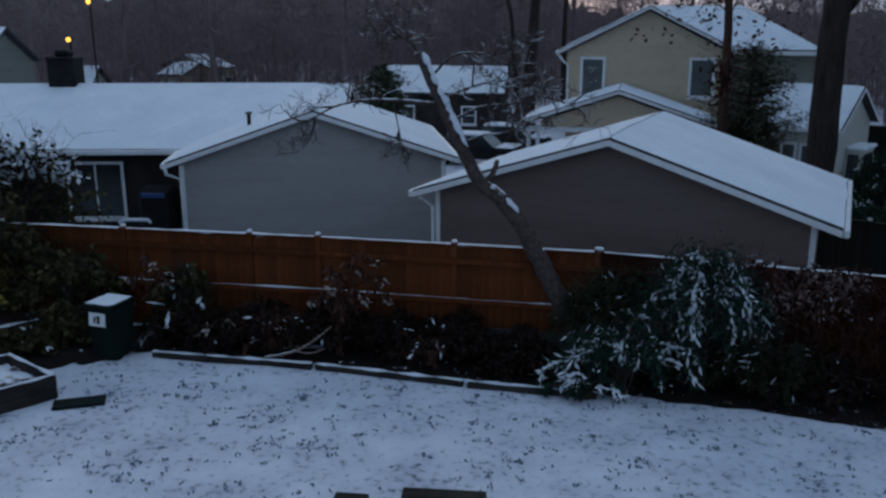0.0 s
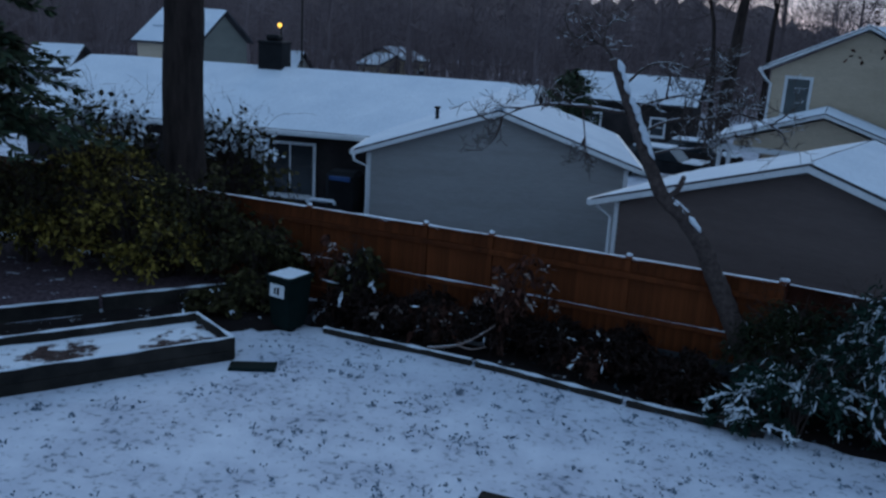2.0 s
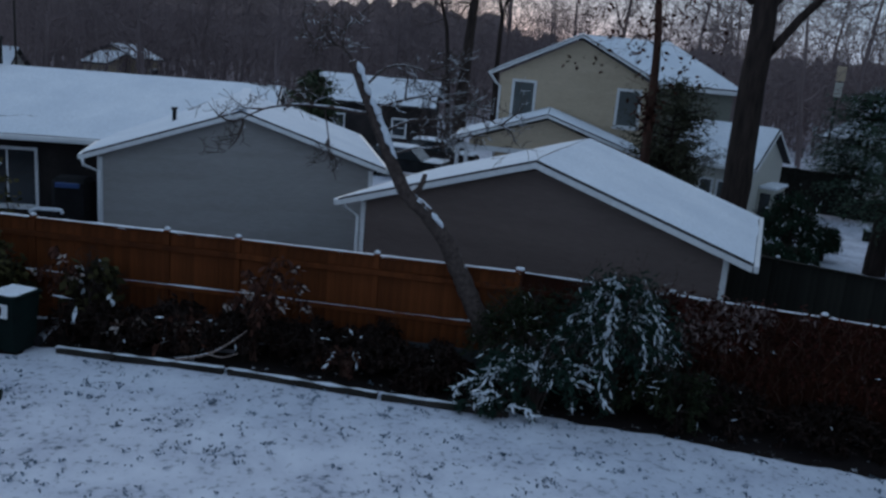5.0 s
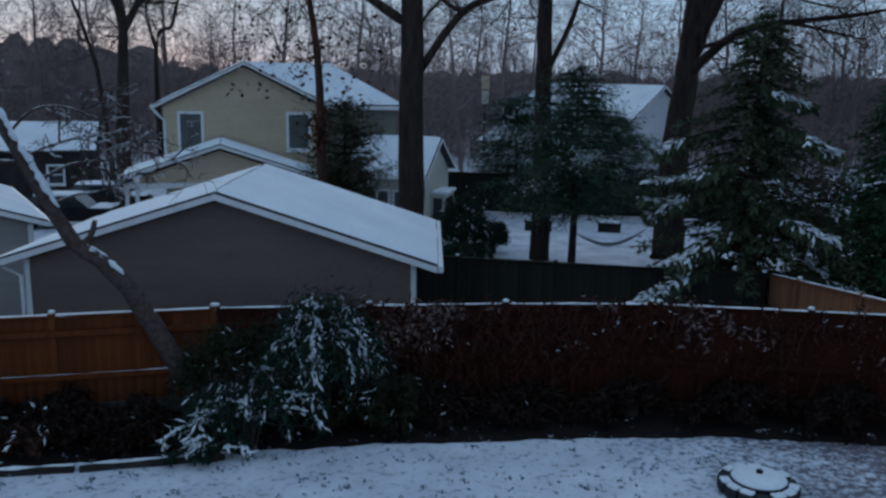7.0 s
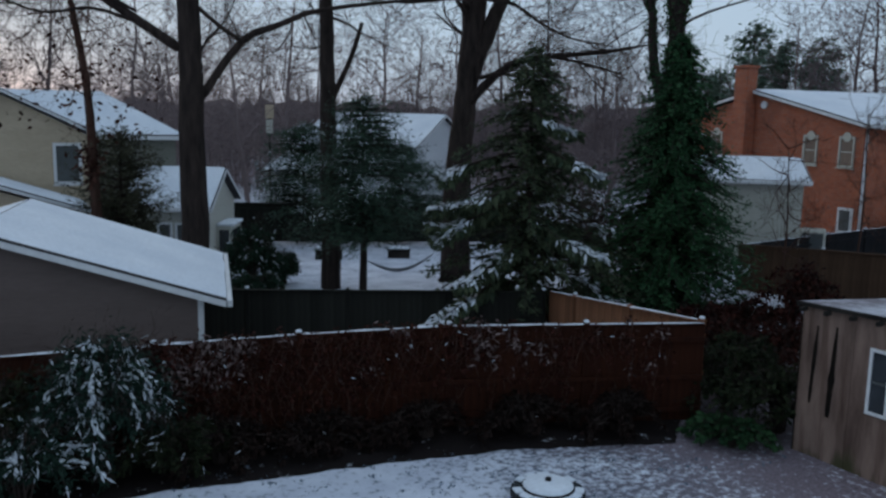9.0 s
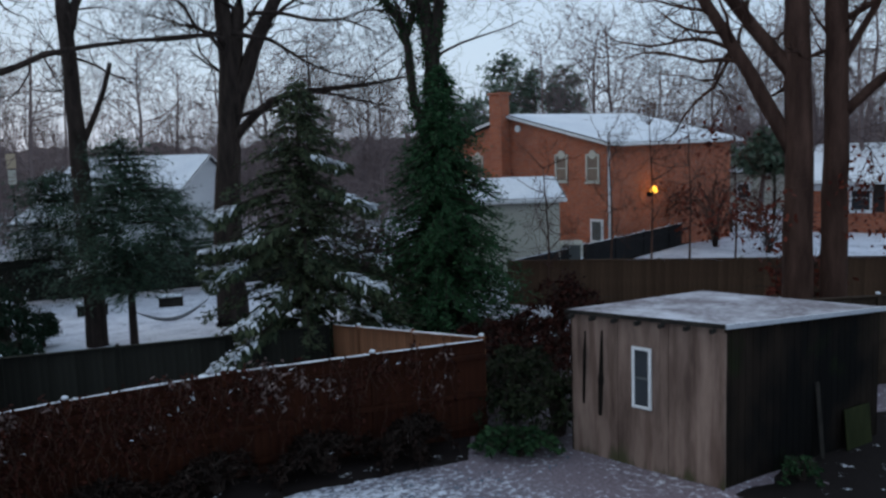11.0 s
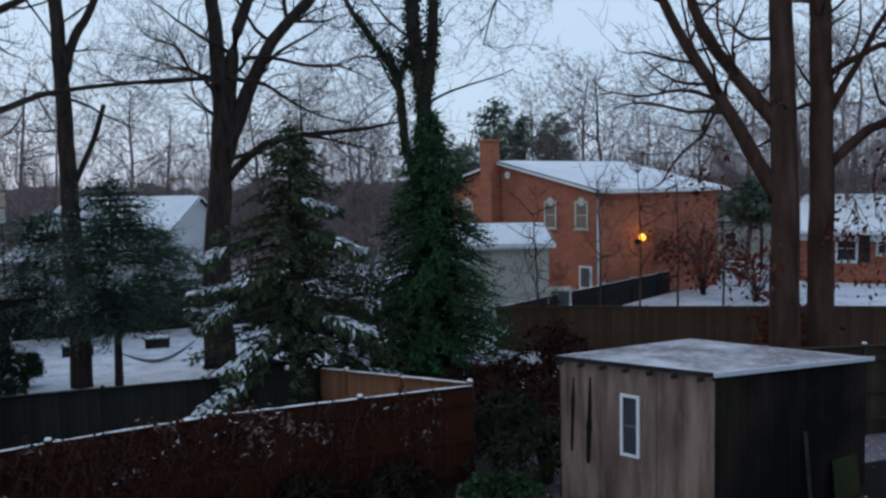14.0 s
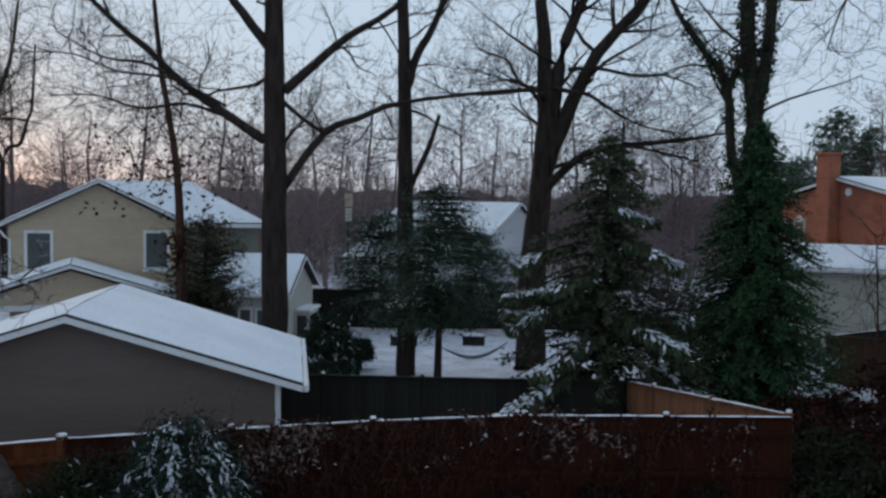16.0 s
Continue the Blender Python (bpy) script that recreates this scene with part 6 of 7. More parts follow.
def withered_plant(name, label, x, y, tips, seed, leaf_mat, head):
    """Arching dry stalks hung with dead leaves, each ending in a curled pale head."""
    t = thing(name, Matrix.Translation((x, y, 0)), label, "plant")
    rng = random.Random(seed)
    st, lv, hd = Cloud(), Cloud(), Cloud()
    for dx, dy, h, lean in tips:
        way = smooth_path([(rng.uniform(-0.12, 0.12), rng.uniform(-0.08, 0.08), -0.05), (dx * 0.2, dy * 0.3, h * 0.55), (dx * 0.6, dy * 0.7, h * 0.95), (dx, dy, h), (dx + lean, dy - 0.05, h - 0.12)], 5)
        st.tube(way, [0.014 - 0.009 * i / len(way) for i in range(len(way))], 5)
        for _ in range(46):
            i = rng.randrange(len(way) // 4, len(way) - 1)
            lv.leaf(way[i] + rnd_dir(rng) * 0.08, rnd_dir(rng) * Vector((1, 1, 0.5)) + Vector((0, 0, -0.9)), rnd_dir(rng), rng.uniform(0.08, 0.2), 0.03)
        for _ in range(head):
            hd.leaf(way[-1] + rnd_dir(rng) * 0.06, Vector((lean, -0.05, -0.3)) + rnd_dir(rng) * 0.5, rnd_dir(rng), rng.uniform(0.06, 0.15), 0.025)
    st.make("branchwork", BARK_RED, t)["kind"] = "stuff"
    lv.make("dead_leaves", leaf_mat, t, "dark drooping dead leaves")["kind"] = "stuff"
    hd.make("plume", HEAD_L, t, "pale curled seed heads dusted with snow")["kind"] = "stuff"


HEAD_L = leafy("pale_seed_heads", (0.16, 0.12, 0.10), (0.48, 0.42, 0.39))
withered_plant("withered_perennial", "tall withered perennial with arching stalks and pale heads", -1.75, 13.5, [(0.55, -0.05, 1.78, 0.14), (0.3, 0.05, 1.6, 0.12), (0.68, 0.0, 1.45, 0.1), (0.1, -0.1, 1.35, -0.1), (-0.25, 0.0, 1.1, -0.15), (0.75, 0.05, 1.1, 0.1), (0.35, -0.1, 1.2, 0.12), (-0.1, 0.1, 1.5, 0.08)], 44, DRY_L, 9)
withered_plant("withered_perennial", "low withered stalks with snowy heads in the bed", -3.3, 13.75, [(-0.5, 0, 0.55, -0.15), (-0.2, -0.1, 0.7, -0.1), (0.15, 0, 0.65, 0.12), (0.45, -0.1, 0.6, 0.14), (0.75, 0, 0.45, 0.15), (-0.8, 0, 0.45, -0.1)], 45, DARK_VINE_L, 12)
withered_plant("dry_reed", "few tall dry reeds with a drooping plume", -5.0, 14.2, [(-0.1, 0, 1.55, 0.16), (-0.3, 0.05, 1.2, -0.12), (0.15, 0, 1.25, 0.12)], 46, DRY_L, 7)
br = thing("fallen_branch", Matrix.Identity(4), "pale forked branch lying in the flower bed", "branch")
c = Cloud()
c.tube(smooth_path([(-2.9, 13.15, 0.12), (-2.4, 13.2, 0.22), (-2.05, 13.25, 0.42), (-1.8, 13.3, 0.62)], 4), [0.026 - 0.0012 * i for i in range(13)], 6)
c.tube(smooth_path([(-2.4, 13.2, 0.22), (-2.15, 13.15, 0.2), (-1.9, 13.1, 0.3)], 4), [0.018 - 0.001 * i for i in range(9)], 5)
c.make("branch", PALE_BRANCH, br, "", True)
shrub("low_shrub", "low tangled bare shrub dusted with snow", -2.9, 13.75, 1.8, 0.8, 0.7, DRY_L, 45, 30, 900, 0.09, 0.06, 0.6, BARK_RED)
shrub("low_shrub", "small snow-dusted bare shrub in the bed", -0.2, 13.1, 1.0, 0.7, 0.5, DRY_L, 46, 18, 350, 0.08, 0.1, 0.6, BARK_RED)
shrub("low_shrub", "dark leafless shrub beside the bin", -6.6, 13.9, 1.3, 0.8, 0.75, OLIVE_L, 106, 30, 1500, 0.1, 0.0, 0.6)
shrub("low_shrub", "dark trailing growth below the retaining timber", -7.0, 13.5, 1.3, 0.7, 0.5, OLIVE_L, 107, 30, 1500, 0.1, 0.01, 0.6)
shrub("dry_grass_clump", "tall dry stalks beside the bin", -4.6, 14.3, 0.9, 0.7, 1.5, OLIVE_L, 47, 24, 260, 0.2, 0.1, 0.5)
for x, y, w, h, s in ((-6.6, 14.7, 1.9, 1.4, 51), (-9.3, 14.6, 3.0, 2.2, 52), (-11.6, 14.6, 3.2, 2.5, 53), (-13.6, 14.8, 3.0, 2.4, 54), (-8.2, 15.0, 2.6, 2.4, 55), (-10.6, 15.4, 2.8, 3.0, 56), (-8.6, 14.7, 2.0, 1.3, 57), (-10.9, 14.6, 2.6, 1.5, 50), (-13.0, 14.4, 2.6, 1.8, 48)):
    gold = s in (52, 57, 50, 56)
    shrub("privet_shrub", "unkempt yellow-green shrub against the fence" if gold else "dark tangled shrub against the fence", x, y, w, 1.6, h, YELLOW_L if gold else OLIVE_L, s, 40, 1500 if gold else 2000, 0.13, 0.0, 0.5, z=0.1, group="west shrubs")
for x, y, w, h, s in ((13.95, 7.2, 1.8, 1.2, 61), (14.3, 8.4, 2.2, 1.25, 62), (12.7, 7.35, 1.0, 0.5, 63), (15.6, 9.0, 2.4, 1.1, 64)):
    shrub("dark_shrub", "dark dense shrub between fence and shed", x, y, w, 1.5, h, OLIVE_C if s != 63 else IVY_L, s, 46, 2600, 0.11, 0.0, 0.5, group="shed shrubs")
for x, y, w, h, s in ((5.6, 11.85, 1.8, 0.7, 92), (7.2, 11.4, 2.0, 0.6, 93), (8.8, 10.75, 2.0, 0.6, 94), (10.3, 9.9, 2.0, 0.7, 95), (11.7, 8.95, 1.8, 0.7, 96), (0.9, 12.9, 1.4, 0.5, 97), (-3.9, 14.1, 1.4, 0.6, 98), (-4.5, 14.2, 1.3, 0.8, 99), (-3.0, 14.0, 1.5, 0.8, 101), (-1.9, 13.9, 1.4, 0.9, 102), (-0.8, 13.6, 1.4, 0.7, 103), (0.3, 13.4, 1.4, 0.8, 104), (1.3, 13.05, 1.2, 0.6, 105)):
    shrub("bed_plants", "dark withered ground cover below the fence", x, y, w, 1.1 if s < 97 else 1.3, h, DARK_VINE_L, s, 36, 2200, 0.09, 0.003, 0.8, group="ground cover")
shrub("weed_clump", "low clump of dark green weeds by the shed", 13.9, 2.9, 1.1, 0.6, 0.35, IVY_L, 65, 20, 700, 0.07, 0.0, 0.6, group="weeds")
shrub("weed_clump", "low dark weeds in the litter by the shed", 16.6, 1.2, 1.2, 0.6, 0.3, IVY_L, 67, 20, 500, 0.07, 0.0, 0.6, group="weeds")
for x, y, w, h, mat, lab in ((15.9, 2.36, 0.72, 0.75, MOSSY, "mossy green plywood offcut leaning on the shed"), (14.98, 2.78, 0.1, 1.35, TIMBER, "narrow grey slat leaning on the shed")):
    o = thing("leaning_board", Matrix.Translation((x, y, -0.02)) @ Matrix.Rotation(radians(-23.6), 4, "Z") @ Matrix.Rotation(radians(-6), 4, "X"), lab, "board", "boards by the shed")
    box_part("sheet", (-w / 2, -0.02, 0), (w / 2, 0.0, h), mat, o, bevel=0.004)
for az, d, w, h, s in ((27.6, 29.5, 1.7, 2.3, 71), (29.6, 31, 1.2, 1.15, 72), (26.4, 26, 1.5, 1.2, 73), (28.3, 27.5, 1.3, 0.9, 74)):
    x, y = put(az, d)
    shrub("evergreen_shrub", "rounded dark evergreen shrub on the snowy lawn", x, y, w, w, h, LAWN_L, s, 60, 6500, 0.11, 0.03, 0.3, group="lawn shrubs")
for az, d, w, h, s in ((49.5, 22.0, 2.6, 1.4, 74), (52.0, 20.5, 2.4, 1.2, 75), (57.5, 21.5, 2.4, 1.0, 76), (60.5, 22.5, 2.6, 1.0, 77), (59.0, 19.5, 2.4, 1.0, 69), (62.3, 20.2, 2.6, 0.9, 70), (65.0, 21.5, 2.4, 0.9, 68), (48.0, 24.5, 2.6, 1.2, 79), (51.0, 25.5, 2.8, 1.4, 80), (50.6, 29.0, 4.5, 3.4, 85), (49.2, 31.0, 4.5, 3.6, 86), (52.5, 30.0, 4.0, 3.0, 87), (63.0, 24.0, 2.5, 1.8, 88), (19.8, 32, 2.6, 3.6, 78)):
    x, y = put(az, d)
    shrub("brush", "tangled bare brush with dead leaves", x, y, w, 1.8, h, HAZE_L if s == 78 else BRUSH_L if s in (85, 86, 87, 79, 80) else VINE_L, s, 40, 1700, 0.14, 0.006, 0.5, group="brush")
for az, d, w, h, s in ((73.0, 40, 5.0, 3.6, 81), (69.5, 40, 3.5, 3.4, 82), (76.2, 38, 4.2, 2.6, 83), (78.0, 23.6, 2.2, 2.6, 84)):
    x, y = put(az, d)
    shrub("red_leaf_tree", "small tree still holding rust-red leaves", x, y, w, w, h, RED_L, s, 34, 420 if s > 82 else 200, 0.2, 0.0, 0.1, group="red-leaved trees")


# dead vines hanging over the fence
def fence_vines():
    rng = random.Random(91)
    t = thing("fence_vines", Matrix.Identity(4), "dead reddish vines with curled leaves over the fence", "vine", kind="stuff")
    st, lv, sn, pale = Cloud(), Cloud(), Cloud(), Cloud()
    line = [Vector((4.6, 12.7, 0)), Vector((7.0, 11.85, 0)), Vector((9.45, 10.83, 0)), Vector((12.6, 8.72, 0))]
    for k in range(330):
        s = rng.random() ** 1.5 * 2.999
        i = int(s)
        p = line[i].lerp(line[i + 1], s - i)
        out = Vector((-0.45, -0.89, 0))
        p = p + out * rng.uniform(0.03, 0.16)
        p.z = 1.93 - 1.1 * rng.random() ** 2.2
        pts = [p.copy()]
        for j in range(5):
            pts.append(pts[-1] + Vector((rng.uniform(-0.14, 0.14), rng.uniform(-0.05, 0.02), -rng.uniform(0.03, 0.2))))
        pts = [q if q.z > 0.05 else Vector((q.x, q.y, 0.05)) for q in pts]
        st.tube(pts, [0.006] * 6, 3)
        for j in range(15):
            q = rng.choice(pts) + rnd_dir(rng) * 0.11
            lv.leaf(q, rnd_dir(rng) + Vector((0, 0, -0.6)), rnd_dir(rng), rng.uniform(0.05, 0.11), 0.022)
            if q.z > 1.1 and noise.noise(q * 0.95 + Vector((7, 0, 0))) > 0.06 and rng.random() < 0.42 * (q.z - 0.9):
                for _ in range(3):
                    pale.leaf(q + Vector((-0.02, -0.05, 0)) + rnd_dir(rng) * 0.06, rnd_dir(rng) + Vector((0, 0, -0.8)), rnd_dir(rng), rng.uniform(0.06, 0.15), 0.022)
            if q.z > 1.15 and noise.noise(q * 2.2) > 0.05 and rng.random() < 0.05:
                sn.leaf(q + Vector((0, -0.03, 0.02)), rnd_dir(rng) * Vector((1, 1, 0.4)), Vector((0, -0.5, 1)), rng.uniform(0.04, 0.15), 0.012)
    st.make("vine_stems", BARK_RED, t)
    lv.make("vine_leaves", VINE_L, t)
    pale.make("pale_leaves", PALE_DRY_L, t, "pale curled dry leaves")
    sn.make("vine_snow", SNOW_L, t, "bits of snow on the vines")


fence_vines()


# bare woods all round the distance
def wood_kind(seed, h, boughs, kids, level=2):
    """A bare tree with an open, twiggy crown."""
    rng = random.Random(seed)
    c = Cloud()
    pts = [Vector((0, 0, -0.5))]
    for i in range(6):
        pts.append(pts[-1] + Vector((rng.uniform(-0.3, 0.3), rng.uniform(-0.3, 0.3), (h * 0.75 + 0.5) / 6)))
    rad = [0.21 - 0.028 * i for i in range(7)]
    c.tube(pts, rad, 5)
    for k in range(boughs):
        f = 0.25 + 0.75 * (k + rng.random()) / boughs
        i = min(int(f * 6), 5)
        grow(c, pts[i].lerp(pts[i + 1], f * 6 - i), rnd_dir(rng) * Vector((1, 1, 0.5)) + Vector((0, 0, 0.35)), h * rng.uniform(0.2, 0.36) * (1.15 - 0.5 * f), rad[i] * 0.45, level, rng, 3, 0.95, 0.06, kids, 0.0, 0.028)
    return np.array(c.v), c.f


def woods(name, label, spots, kinds, mat, seed):
    rng = random.Random(seed)
    vs, fs, k = [], [], 0
    for x, y, z, s in spots:
        v, f = kinds[rng.randrange(len(kinds))]
        a = rng.uniform(0, 6.28)
        ca, sa = math.cos(a), math.sin(a)
        w = np.column_stack((v[:, 0] * ca - v[:, 1] * sa, v[:, 0] * sa + v[:, 1] * ca, v[:, 2])) * s + np.array((x, y, z))
        vs.append(w)
        fs += [tuple(i + k for i in q) for q in f]
        k += len(v)
    tagged(mesh_ob(name, np.vstack(vs).tolist(), fs, mat), label, "woods", kind="stuff")


far_kinds = [wood_kind(100 + i, 18, 15, 5) for i in range(5)]
near_kinds = [wood_kind(120 + i, 17, 18, 6) for i in range(4)]
rng = random.Random(200)
near, far = [], []
for i in range(185):
    az = rng.uniform(-48, 100)
    d = rng.uniform(70, 150)
    x, y = put(az, d)
    far.append((x, y, ground_z(x, y) - 0.3, rng.uniform(0.42, 0.86)))
for az, d, s in ((5, 58, 0.9), (9, 60, 1.0), (12.5, 55, 0.8), (16, 58, 1.0), (20, 52, 0.9), (25, 60, 1.0), (27.5, 50, 0.8), (30, 62, 1.0), (36, 66, 1.0), (41.5, 64, 0.9), (45, 62, 0.8), (48, 56, 0.7), (51, 62, 0.8), (66.5, 66, 0.95), (69.5, 60, 0.7), (73, 58, 0.75), (79, 62, 0.9), (82, 58, 0.9), (86, 64, 1.0), (89, 60, 0.9), (75.5, 52, 0.72), (78.5, 55, 0.85), (81.5, 50, 0.75), (84.5, 54, 0.85), (87, 52, 0.8)):
    x, y = put(az, d)
    near.append((x, y, ground_z(x, y) - 0.3, s * 1.12))
for az, d, s in ((-28, 74, 0.9), (-24.8, 66, 0.95), (-20.4, 72, 1.0), (-17.5, 84, 0.95), (-14.4, 70, 1.0), (-11, 80, 0.9), (-8.6, 72, 0.9), (-6.3, 66, 1.0), (-2.2, 78, 0.95), (1.5, 70, 1.0)):
    x, y = put(az, d)
    near.append((x, y, ground_z(x, y) - 0.3, s * 1.1))
for i in range(18):
    az, d = rng.uniform(2, 92), rng.uniform(56, 78)
    if 30 < az < 44 and d < 66:
        continue
    x, y = put(az, d)
    near.append((x, y, ground_z(x, y) - 0.3, rng.uniform(0.75, 1.15)))
woods("far_woods", "dense bare winter woods in the distance", far, far_kinds, BARK_HAZED, 201)
woods("near_woods", "bare winter trees standing behind the houses", near, near_kinds, BARK_HAZED, 202)


def thicket():
    """Understorey of thin upright saplings."""
    rng = random.Random(301)
    c = Cloud()
    for i in range(14000):
        az = rng.uniform(-50, 102)
        d = rng.uniform(68, 160)
        x, y = put(az, d)
        z = ground_z(x, y)
        h = 2.5 + 9.5 * rng.random() ** 2.4
        lean = Vector((rng.uniform(-0.25, 0.25), rng.uniform(-0.25, 0.25), 1))
        p = Vector((x, y, z - 0.2))
        c.tube([p, p + lean * h * 0.5, p + lean * h], [0.05, 0.035, 0.01], 3)
        for k in range(4):
            q = p + lean * h * rng.uniform(0.3, 0.95)
            c.leaf(q, rnd_dir(rng) + Vector((0, 0, 0.6)), rnd_dir(rng), rng.uniform(0.8, 2.4), 0.035)
    tagged(c.make("thicket", BARK_HAZED), "brown undergrowth of saplings along the woods", "undergrowth", kind="stuff")


thicket()


# ---------------------------------------------------------------- street things
def street_lamp(az, d, z, label):
    x, y = put(az, d)
    gz = ground_z(x, y)
    t = thing("street_lamp", Matrix.Translation((x, y, gz)), label, "street lamp", "street lamps")
    pipe(t, "pole", [(0, 0, 0), (0, 0, z - gz - 0.3)], 0.07, TIMBER)
    pipe(t, "arm", [(0, 0, z - gz - 0.3), (0.2, -0.3, z - gz + 0.1), (0.2, -0.6, z - gz + 0.1)], 0.04, BLACK)
    bm = bmesh.new()
    bmesh.ops.create_icosphere(bm, subdivisions=2, radius=0.15, matrix=Matrix.Translation((0.2, -0.75, z - gz)))
    part("globe", bm, YELLOW_GLOW, t, "glowing amber lamp", True)


street_lamp(-22.9, 60, 4.3, "street lamp glowing amber among bare trees")
street_lamp(-21.6, 62, 6.6, "tall street lamp glowing amber at the woods' edge")


def car(x, y, turn, mat, label):
    t = thing("parked_car", buildings_frame(x, y, turn, ground_z(x, y)), label, "car", "parked cars")
    ring = [(-2.1, -0.85, 0.35), (2.1, -0.85, 0.35), (2.15, -0.85, 0.75), (1.2, -0.85, 0.92), (-1.9, -0.85, 0.95), (-2.15, -0.85, 0.75)]
    bm = prism(bmesh.new(), ring, (0, 1.7, 0))
    bmesh.ops.bevel(bm, geom=bm.edges[:], offset=0.06, segments=2, affect="EDGES")
    part("body", bm, mat, t)
    ring = [(-1.7, -0.75, 0.93), (1.1, -0.75, 0.93), (0.5, -0.66, 1.42), (-1.2, -0.66, 1.42)]
    bm = prism(bmesh.new(), ring, (0, 1.45, 0))
    cab = part("cabin", bm, GLASS, t, "dark glazed cabin")
    part("roof_snow", slab(bmesh.new(), (-1.2, -0.65, 1.42), (0.52, 0.7, 1.5), 0.04), SNOW, cab, "snow on the roof")
    part("hood_snow", slab(bmesh.new(), (1.15, -0.75, 0.9), (2.05, 0.8, 0.96), 0.03), SNOW, t, "snow on the hood")
    for sx in (-1.3, 1.3):
        for sy in (-0.84, 0.84):
            bm = bmesh.new()
            bmesh.ops.create_cone(bm, cap_ends=True, segments=16, radius1=0.33, radius2=0.33, depth=0.2, matrix=Matrix.Translation((sx, sy, 0.33)) @ Matrix.Rotation(radians(90), 4, "X"))
            w = part("wheel", bm, BLACK, t)
            bm = bmesh.new()
            bmesh.ops.create_cone(bm, cap_ends=True, segments=12, radius1=0.19, radius2=0.19, depth=0.22, matrix=Matrix.Translation((sx, sy, 0.33)) @ Matrix.Rotation(radians(90), 4, "X"))
            part("rim", bm, CONCRETE, w)


car(1.6, 40.5, 20, BLACK, "dark parked car dusted with snow")
car(3.4, 44.0, 15, DARK_WALL, "dark parked car with snow on roof and hood")

# patio things behind the ranch house
gr = thing("covered_grill", Matrix.Translation((-7.6, 22.5, ground_z(-7.6, 22.5))), "grill under a dark cover with a blue handle", "grill")
bm = bmesh.new()
slab(bm, (-0.45, -0.35, 0.0), (0.5, 0.35, 1.85), 0.12)
part("cover", bm, BLACK, gr)
BLUE = plain("blue_plastic", (0.02, 0.05, 0.16), (0.04, 0.09, 0.25), 2.0, 0.5, 20.0)
box_part("handle", (-0.3, -0.42, 1.62), (0.3, -0.352, 1.74), BLUE, gr, "blue plastic handle")
ta = thing("patio_chair", Matrix.Translation((-7.95, 21.6, ground_z(-7.95, 21.6))), "metal patio chair with snow on its arms", "chair")
pipe(ta, "frame", [(-0.35, 0, 0), (-0.4, 0, 1.0), (-0.25, 0, 1.1), (0.35, 0, 1.1), (0.45, 0, 1.0), (0.4, 0, 0)], 0.03, BLACK)
box_part("seat", (-0.38, -0.4, 0.42), (0.4, 0.1, 0.48), BLACK, ta)
pipe(ta, "arm_snow", [(-0.4, -0.01, 1.06), (-0.25, -0.01, 1.15), (0.35, -0.01, 1.15), (0.42, -0.01, 1.06)], 0.05, SNOW, "snow on the chair back")

# hammock and lawn things behind the neighbours' fence
hm = thing("hammock", Matrix.Identity(4), "sagging hammock with snow between two trees", "hammock")
c = Cloud()
a, b = Vector((19.3, 27.5, -0.35)), Vector((22.3, 26.9, -0.3))
way = [a.lerp(b, i / 10) + Vector((0, 0, -0.55 * math.sin(math.pi * i / 10))) for i in range(11)]
c.tube(way, [0.015 + 0.06 * math.sin(math.pi * i / 10) for i in range(11)], 7)
o = c.make("cloth", CONCRETE, hm, "grey cloth dusted with snow", True)
for az, d, w, hgt in ((32.6, 38.3, 1.2, 0.55), (37.3, 38.8, 1.0, 0.5)):
    x, y, z = spot(az, d)
    q = thing("garden_planter", buildings_frame(x, y, az, z), "dark low garden planter under a cap of snow", "planter", "garden planters")
    box_part("box", (-w / 2, -0.25, -0.03), (w / 2, 0.25, hgt * 0.7), TIMBER, q, bevel=0.02)
    box_part("rim", (-w / 2 - 0.03, -0.28, hgt * 0.7), (w / 2 + 0.03, 0.28, hgt * 0.8), TIMBER, q)
    box_part("snow_cap", (-w / 2 + 0.02, -0.24, hgt * 0.8), (w / 2 - 0.02, 0.24, hgt), SNOW, q, "cap of snow", 0.06)

# lumber heap by the shed
lm = thing("lumber_pile", Matrix.Translation((20.4, 1.3, 0)), "heap of scrap lumber capped with snow", "lumber pile")
rng = random.Random(8)
for i in range(15):
    lay = i // 4
    p = Vector((rng.uniform(-0.35, 0.5) + 0.28 * lay, -0.75 + 0.42 * (i % 4) + rng.uniform(-0.1, 0.1), 0.1 + 0.13 * lay + rng.uniform(0, 0.05)))
    m = Matrix.Translation(p) @ Matrix.Rotation(rng.uniform(-0.35, 0.35) + 0.15, 4, "Z") @ Matrix.Rotation(-0.1 + rng.uniform(-0.08, 0.08), 4, "Y") @ Matrix.Rotation(rng.uniform(-0.2, 0.2), 4, "X")
    half = rng.uniform(0.3, 0.55)
    wide = rng.uniform(0.06, 0.1)
    bd = part("plank", slab(bmesh.new(), (-half, -wide, -0.03), (half, wide, 0.03), 0.006), TIMBER, lm)
    bd.matrix_basis = m
    if i % 5:
        sn = part("plank_snow", slab(bmesh.new(), (-half * 0.95, -wide * 0.9, 0.031), (half * 0.9, wide * 0.9, 0.062), 0.012), SNOW, bd, "snow on the plank")
pb = thing("leaning_board", Matrix.Translation((21.7, 0.8, 0)) @ Matrix.Rotation(radians(-20), 4, "Z") @ Matrix.Rotation(radians(-12), 4, "X"), "pale board standing beside the scrap lumber", "board")
box_part("sheet", (-0.35, -0.02, 0), (0.35, 0.02, 1.9), CONCRETE, pb)


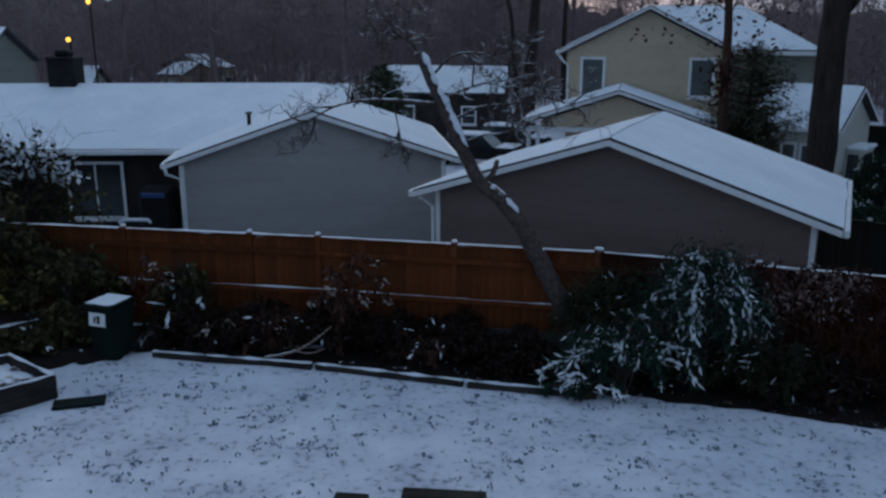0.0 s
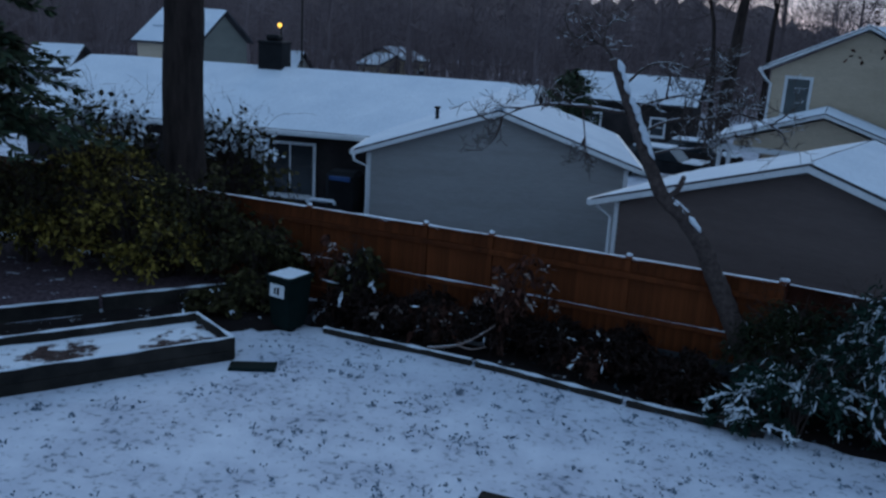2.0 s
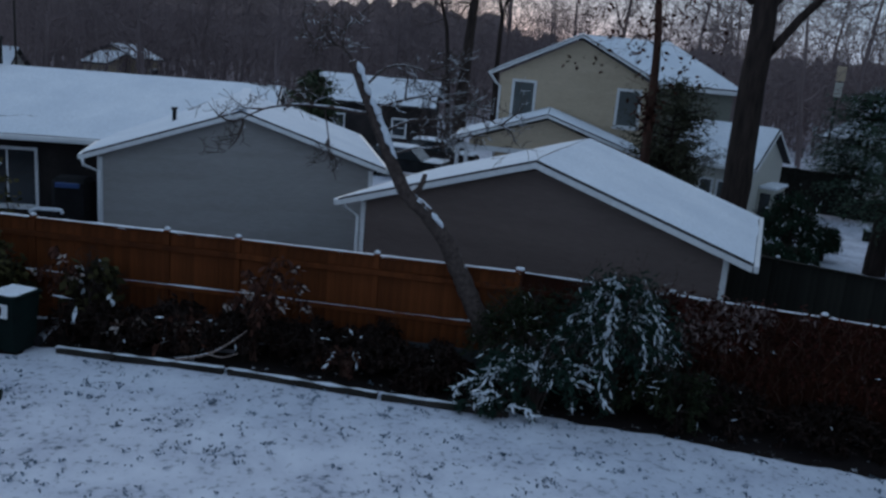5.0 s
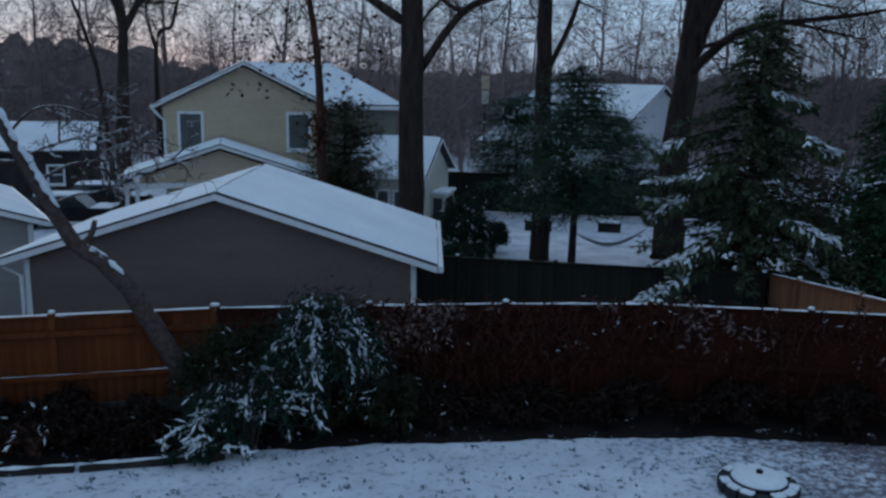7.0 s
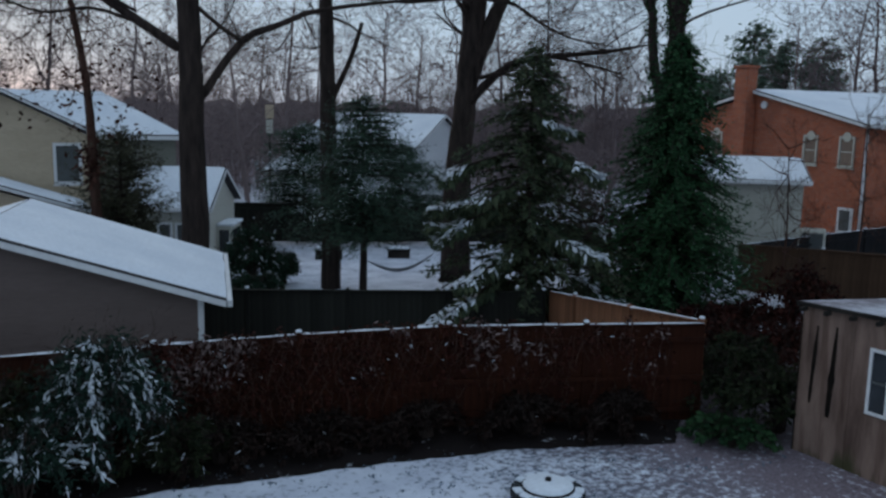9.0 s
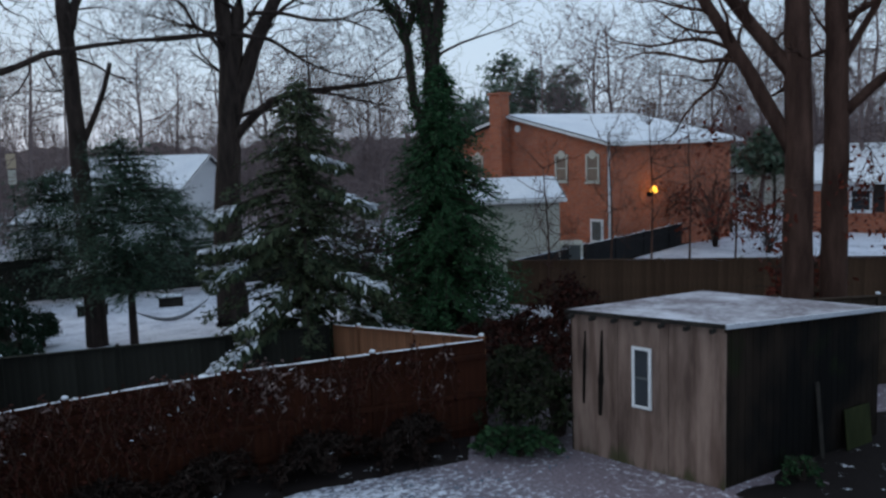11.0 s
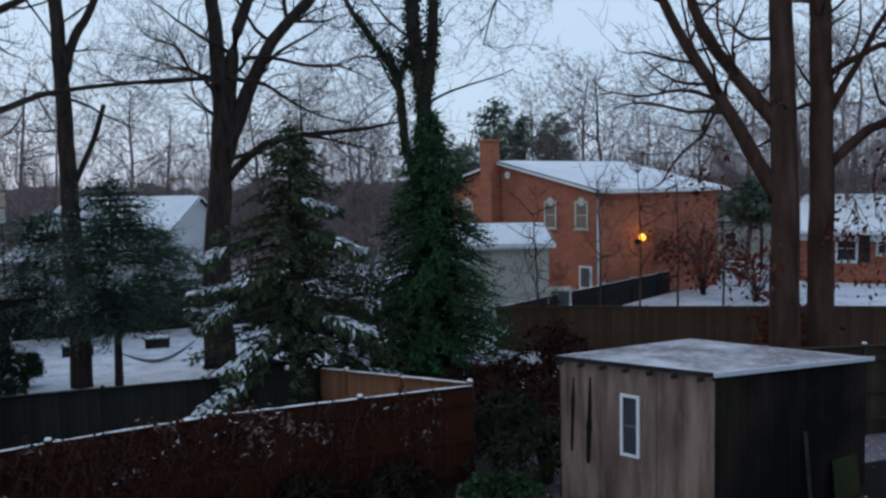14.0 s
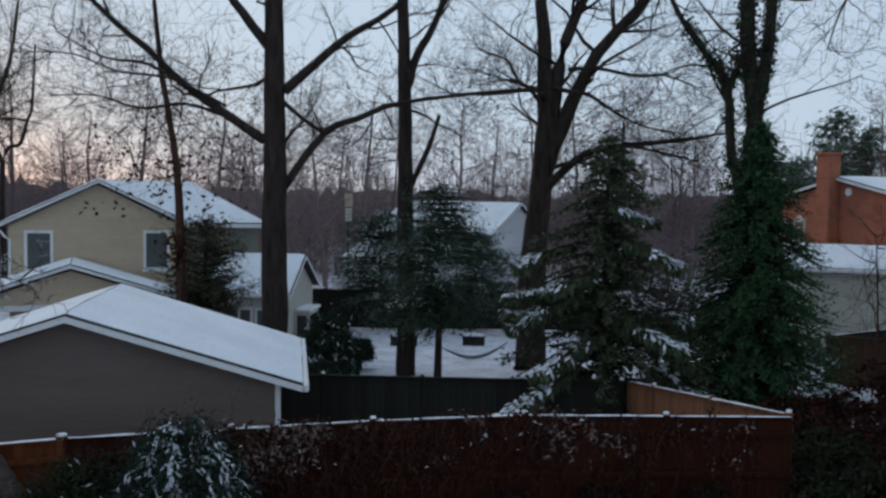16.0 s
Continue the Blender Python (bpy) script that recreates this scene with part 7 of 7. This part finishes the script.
# grass showing through the snow
def grass():
    rng = random.Random(400)
    c = Cloud()
    n = 0
    while n < 1000:
        x, y = rng.uniform(-8, 13), rng.uniform(6.5, 13.2)
        if 0.213 * x + 0.977 * y > 12.6 or 0.591 * x + 0.807 * y > 13.2:
            continue
        if noise.noise(Vector((x * 1.4, y * 1.4, 0))) + rng.uniform(-0.5, 0.35) < 0:
            continue
        z = ground_z(x, y)
        big = rng.random() ** 3
        for _ in range(3 + int(6 * big)):
            p = Vector((x + rng.gauss(0, 0.02 + 0.03 * big), y + rng.gauss(0, 0.02 + 0.03 * big), z))
            c.leaf(p, rnd_dir(rng) * Vector((1, 1, 0.3)) + Vector((0, 0, 0.8)), rnd_dir(rng), rng.uniform(0.03, 0.055 + 0.03 * big), 0.017)
        n += 1
    tagged(c.make("grass", GRASS_L), "short grass blades poking through thin snow", "grass", kind="stuff")


grass()

# ---------------------------------------------------------------- fences, board by board
bf = thing("back_fence", Matrix.Identity(4), "reddish-brown wooden privacy fence capped with snow", "fence")
line = [(-15.0, 17.25), (-8.2, 15.6), (-2.15, 14.53), (2.62, 13.5), (7.06, 11.95), (9.45, 10.93), (13.3, 8.4)]
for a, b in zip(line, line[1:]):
    fence_run(bf, a, b, 1.8, 1.8, 1.88, CEDAR if a[0] < 2.5 else CEDAR_SHADED, True, snow_rail=a[0] < 2.5)
sf = thing("side_fence", Matrix.Identity(4), "orange-brown side fence, coloured paler as if lit, stepping down from the corner", "fence")
fence_run(sf, (13.34, 8.46), (15.6, 14.2), 1.83, 1.1, 1.75, LIT_CEDAR, True, inward=1.0)
nf = thing("neighbour_fence", Matrix.Identity(4), "dark stained wooden fence behind the garage", "fence")
fence_run(nf, (15.5, 14.35), (7.6, 20.15), 1.08, 1.1, 1.8, DARK_BOARD, False, inward=1.0)
ef = thing("far_fence", Matrix.Identity(4), "weathered brown board fence at the back of the lot", "fence")
fence_run(ef, (24.6, 14.4), (28.2, 0.2), 1.5, 1.93, 1.9, BROWN_BOARD, False, inward=-1.0)
kf = thing("black_fence", Matrix.Identity(4), "long black fence with snow along its top", "fence")
fence_run(kf, (25.0, 14.6), (44.4, 12.75), 1.42, 1.5, 1.6, BLACK, True, inward=1.0, board_w=0.2)
df = thing("rear_fence", Matrix.Identity(4), "dark fence across the end of the snowy garden", "fence")
fence_run(df, (17.6, 39.5), (31.0, 30.5), 0.9, 0.9, 1.9, DARK_BOARD, False, inward=1.0, board_w=0.2)
sh = thing("shed_side_fence", Matrix.Identity(4), "old dark brown board fence beyond the shed", "fence")
fence_run(sh, (18.3, 4.3), (23.6, -0.3), 2.0, 1.8, 2.0, OLD_BOARD, False, inward=1.0, board_w=0.2)

# pale panels on an added post at the woods' edge, standing in for windows
x, y = put(28.8, 52)
sg = thing("window_stand_in", buildings_frame(x, y, 28.8, ground_z(x, y)), "two pale panels on an added post, standing in for far windows", "sign")
box_part("post", (-0.07, 0.0, -0.2), (0.07, 0.12, 6.88), TIMBER, sg)
box_part("upper_board", (-0.24, -0.06, 6.08), (0.24, -0.005, 6.86), BEIGE_SIDING, sg, "pale yellow panel standing in for a window")
box_part("lower_board", (-0.2, -0.06, 5.22), (0.2, -0.005, 6.0), PALE_SIDING, sg, "pale grey panel standing in for a window")
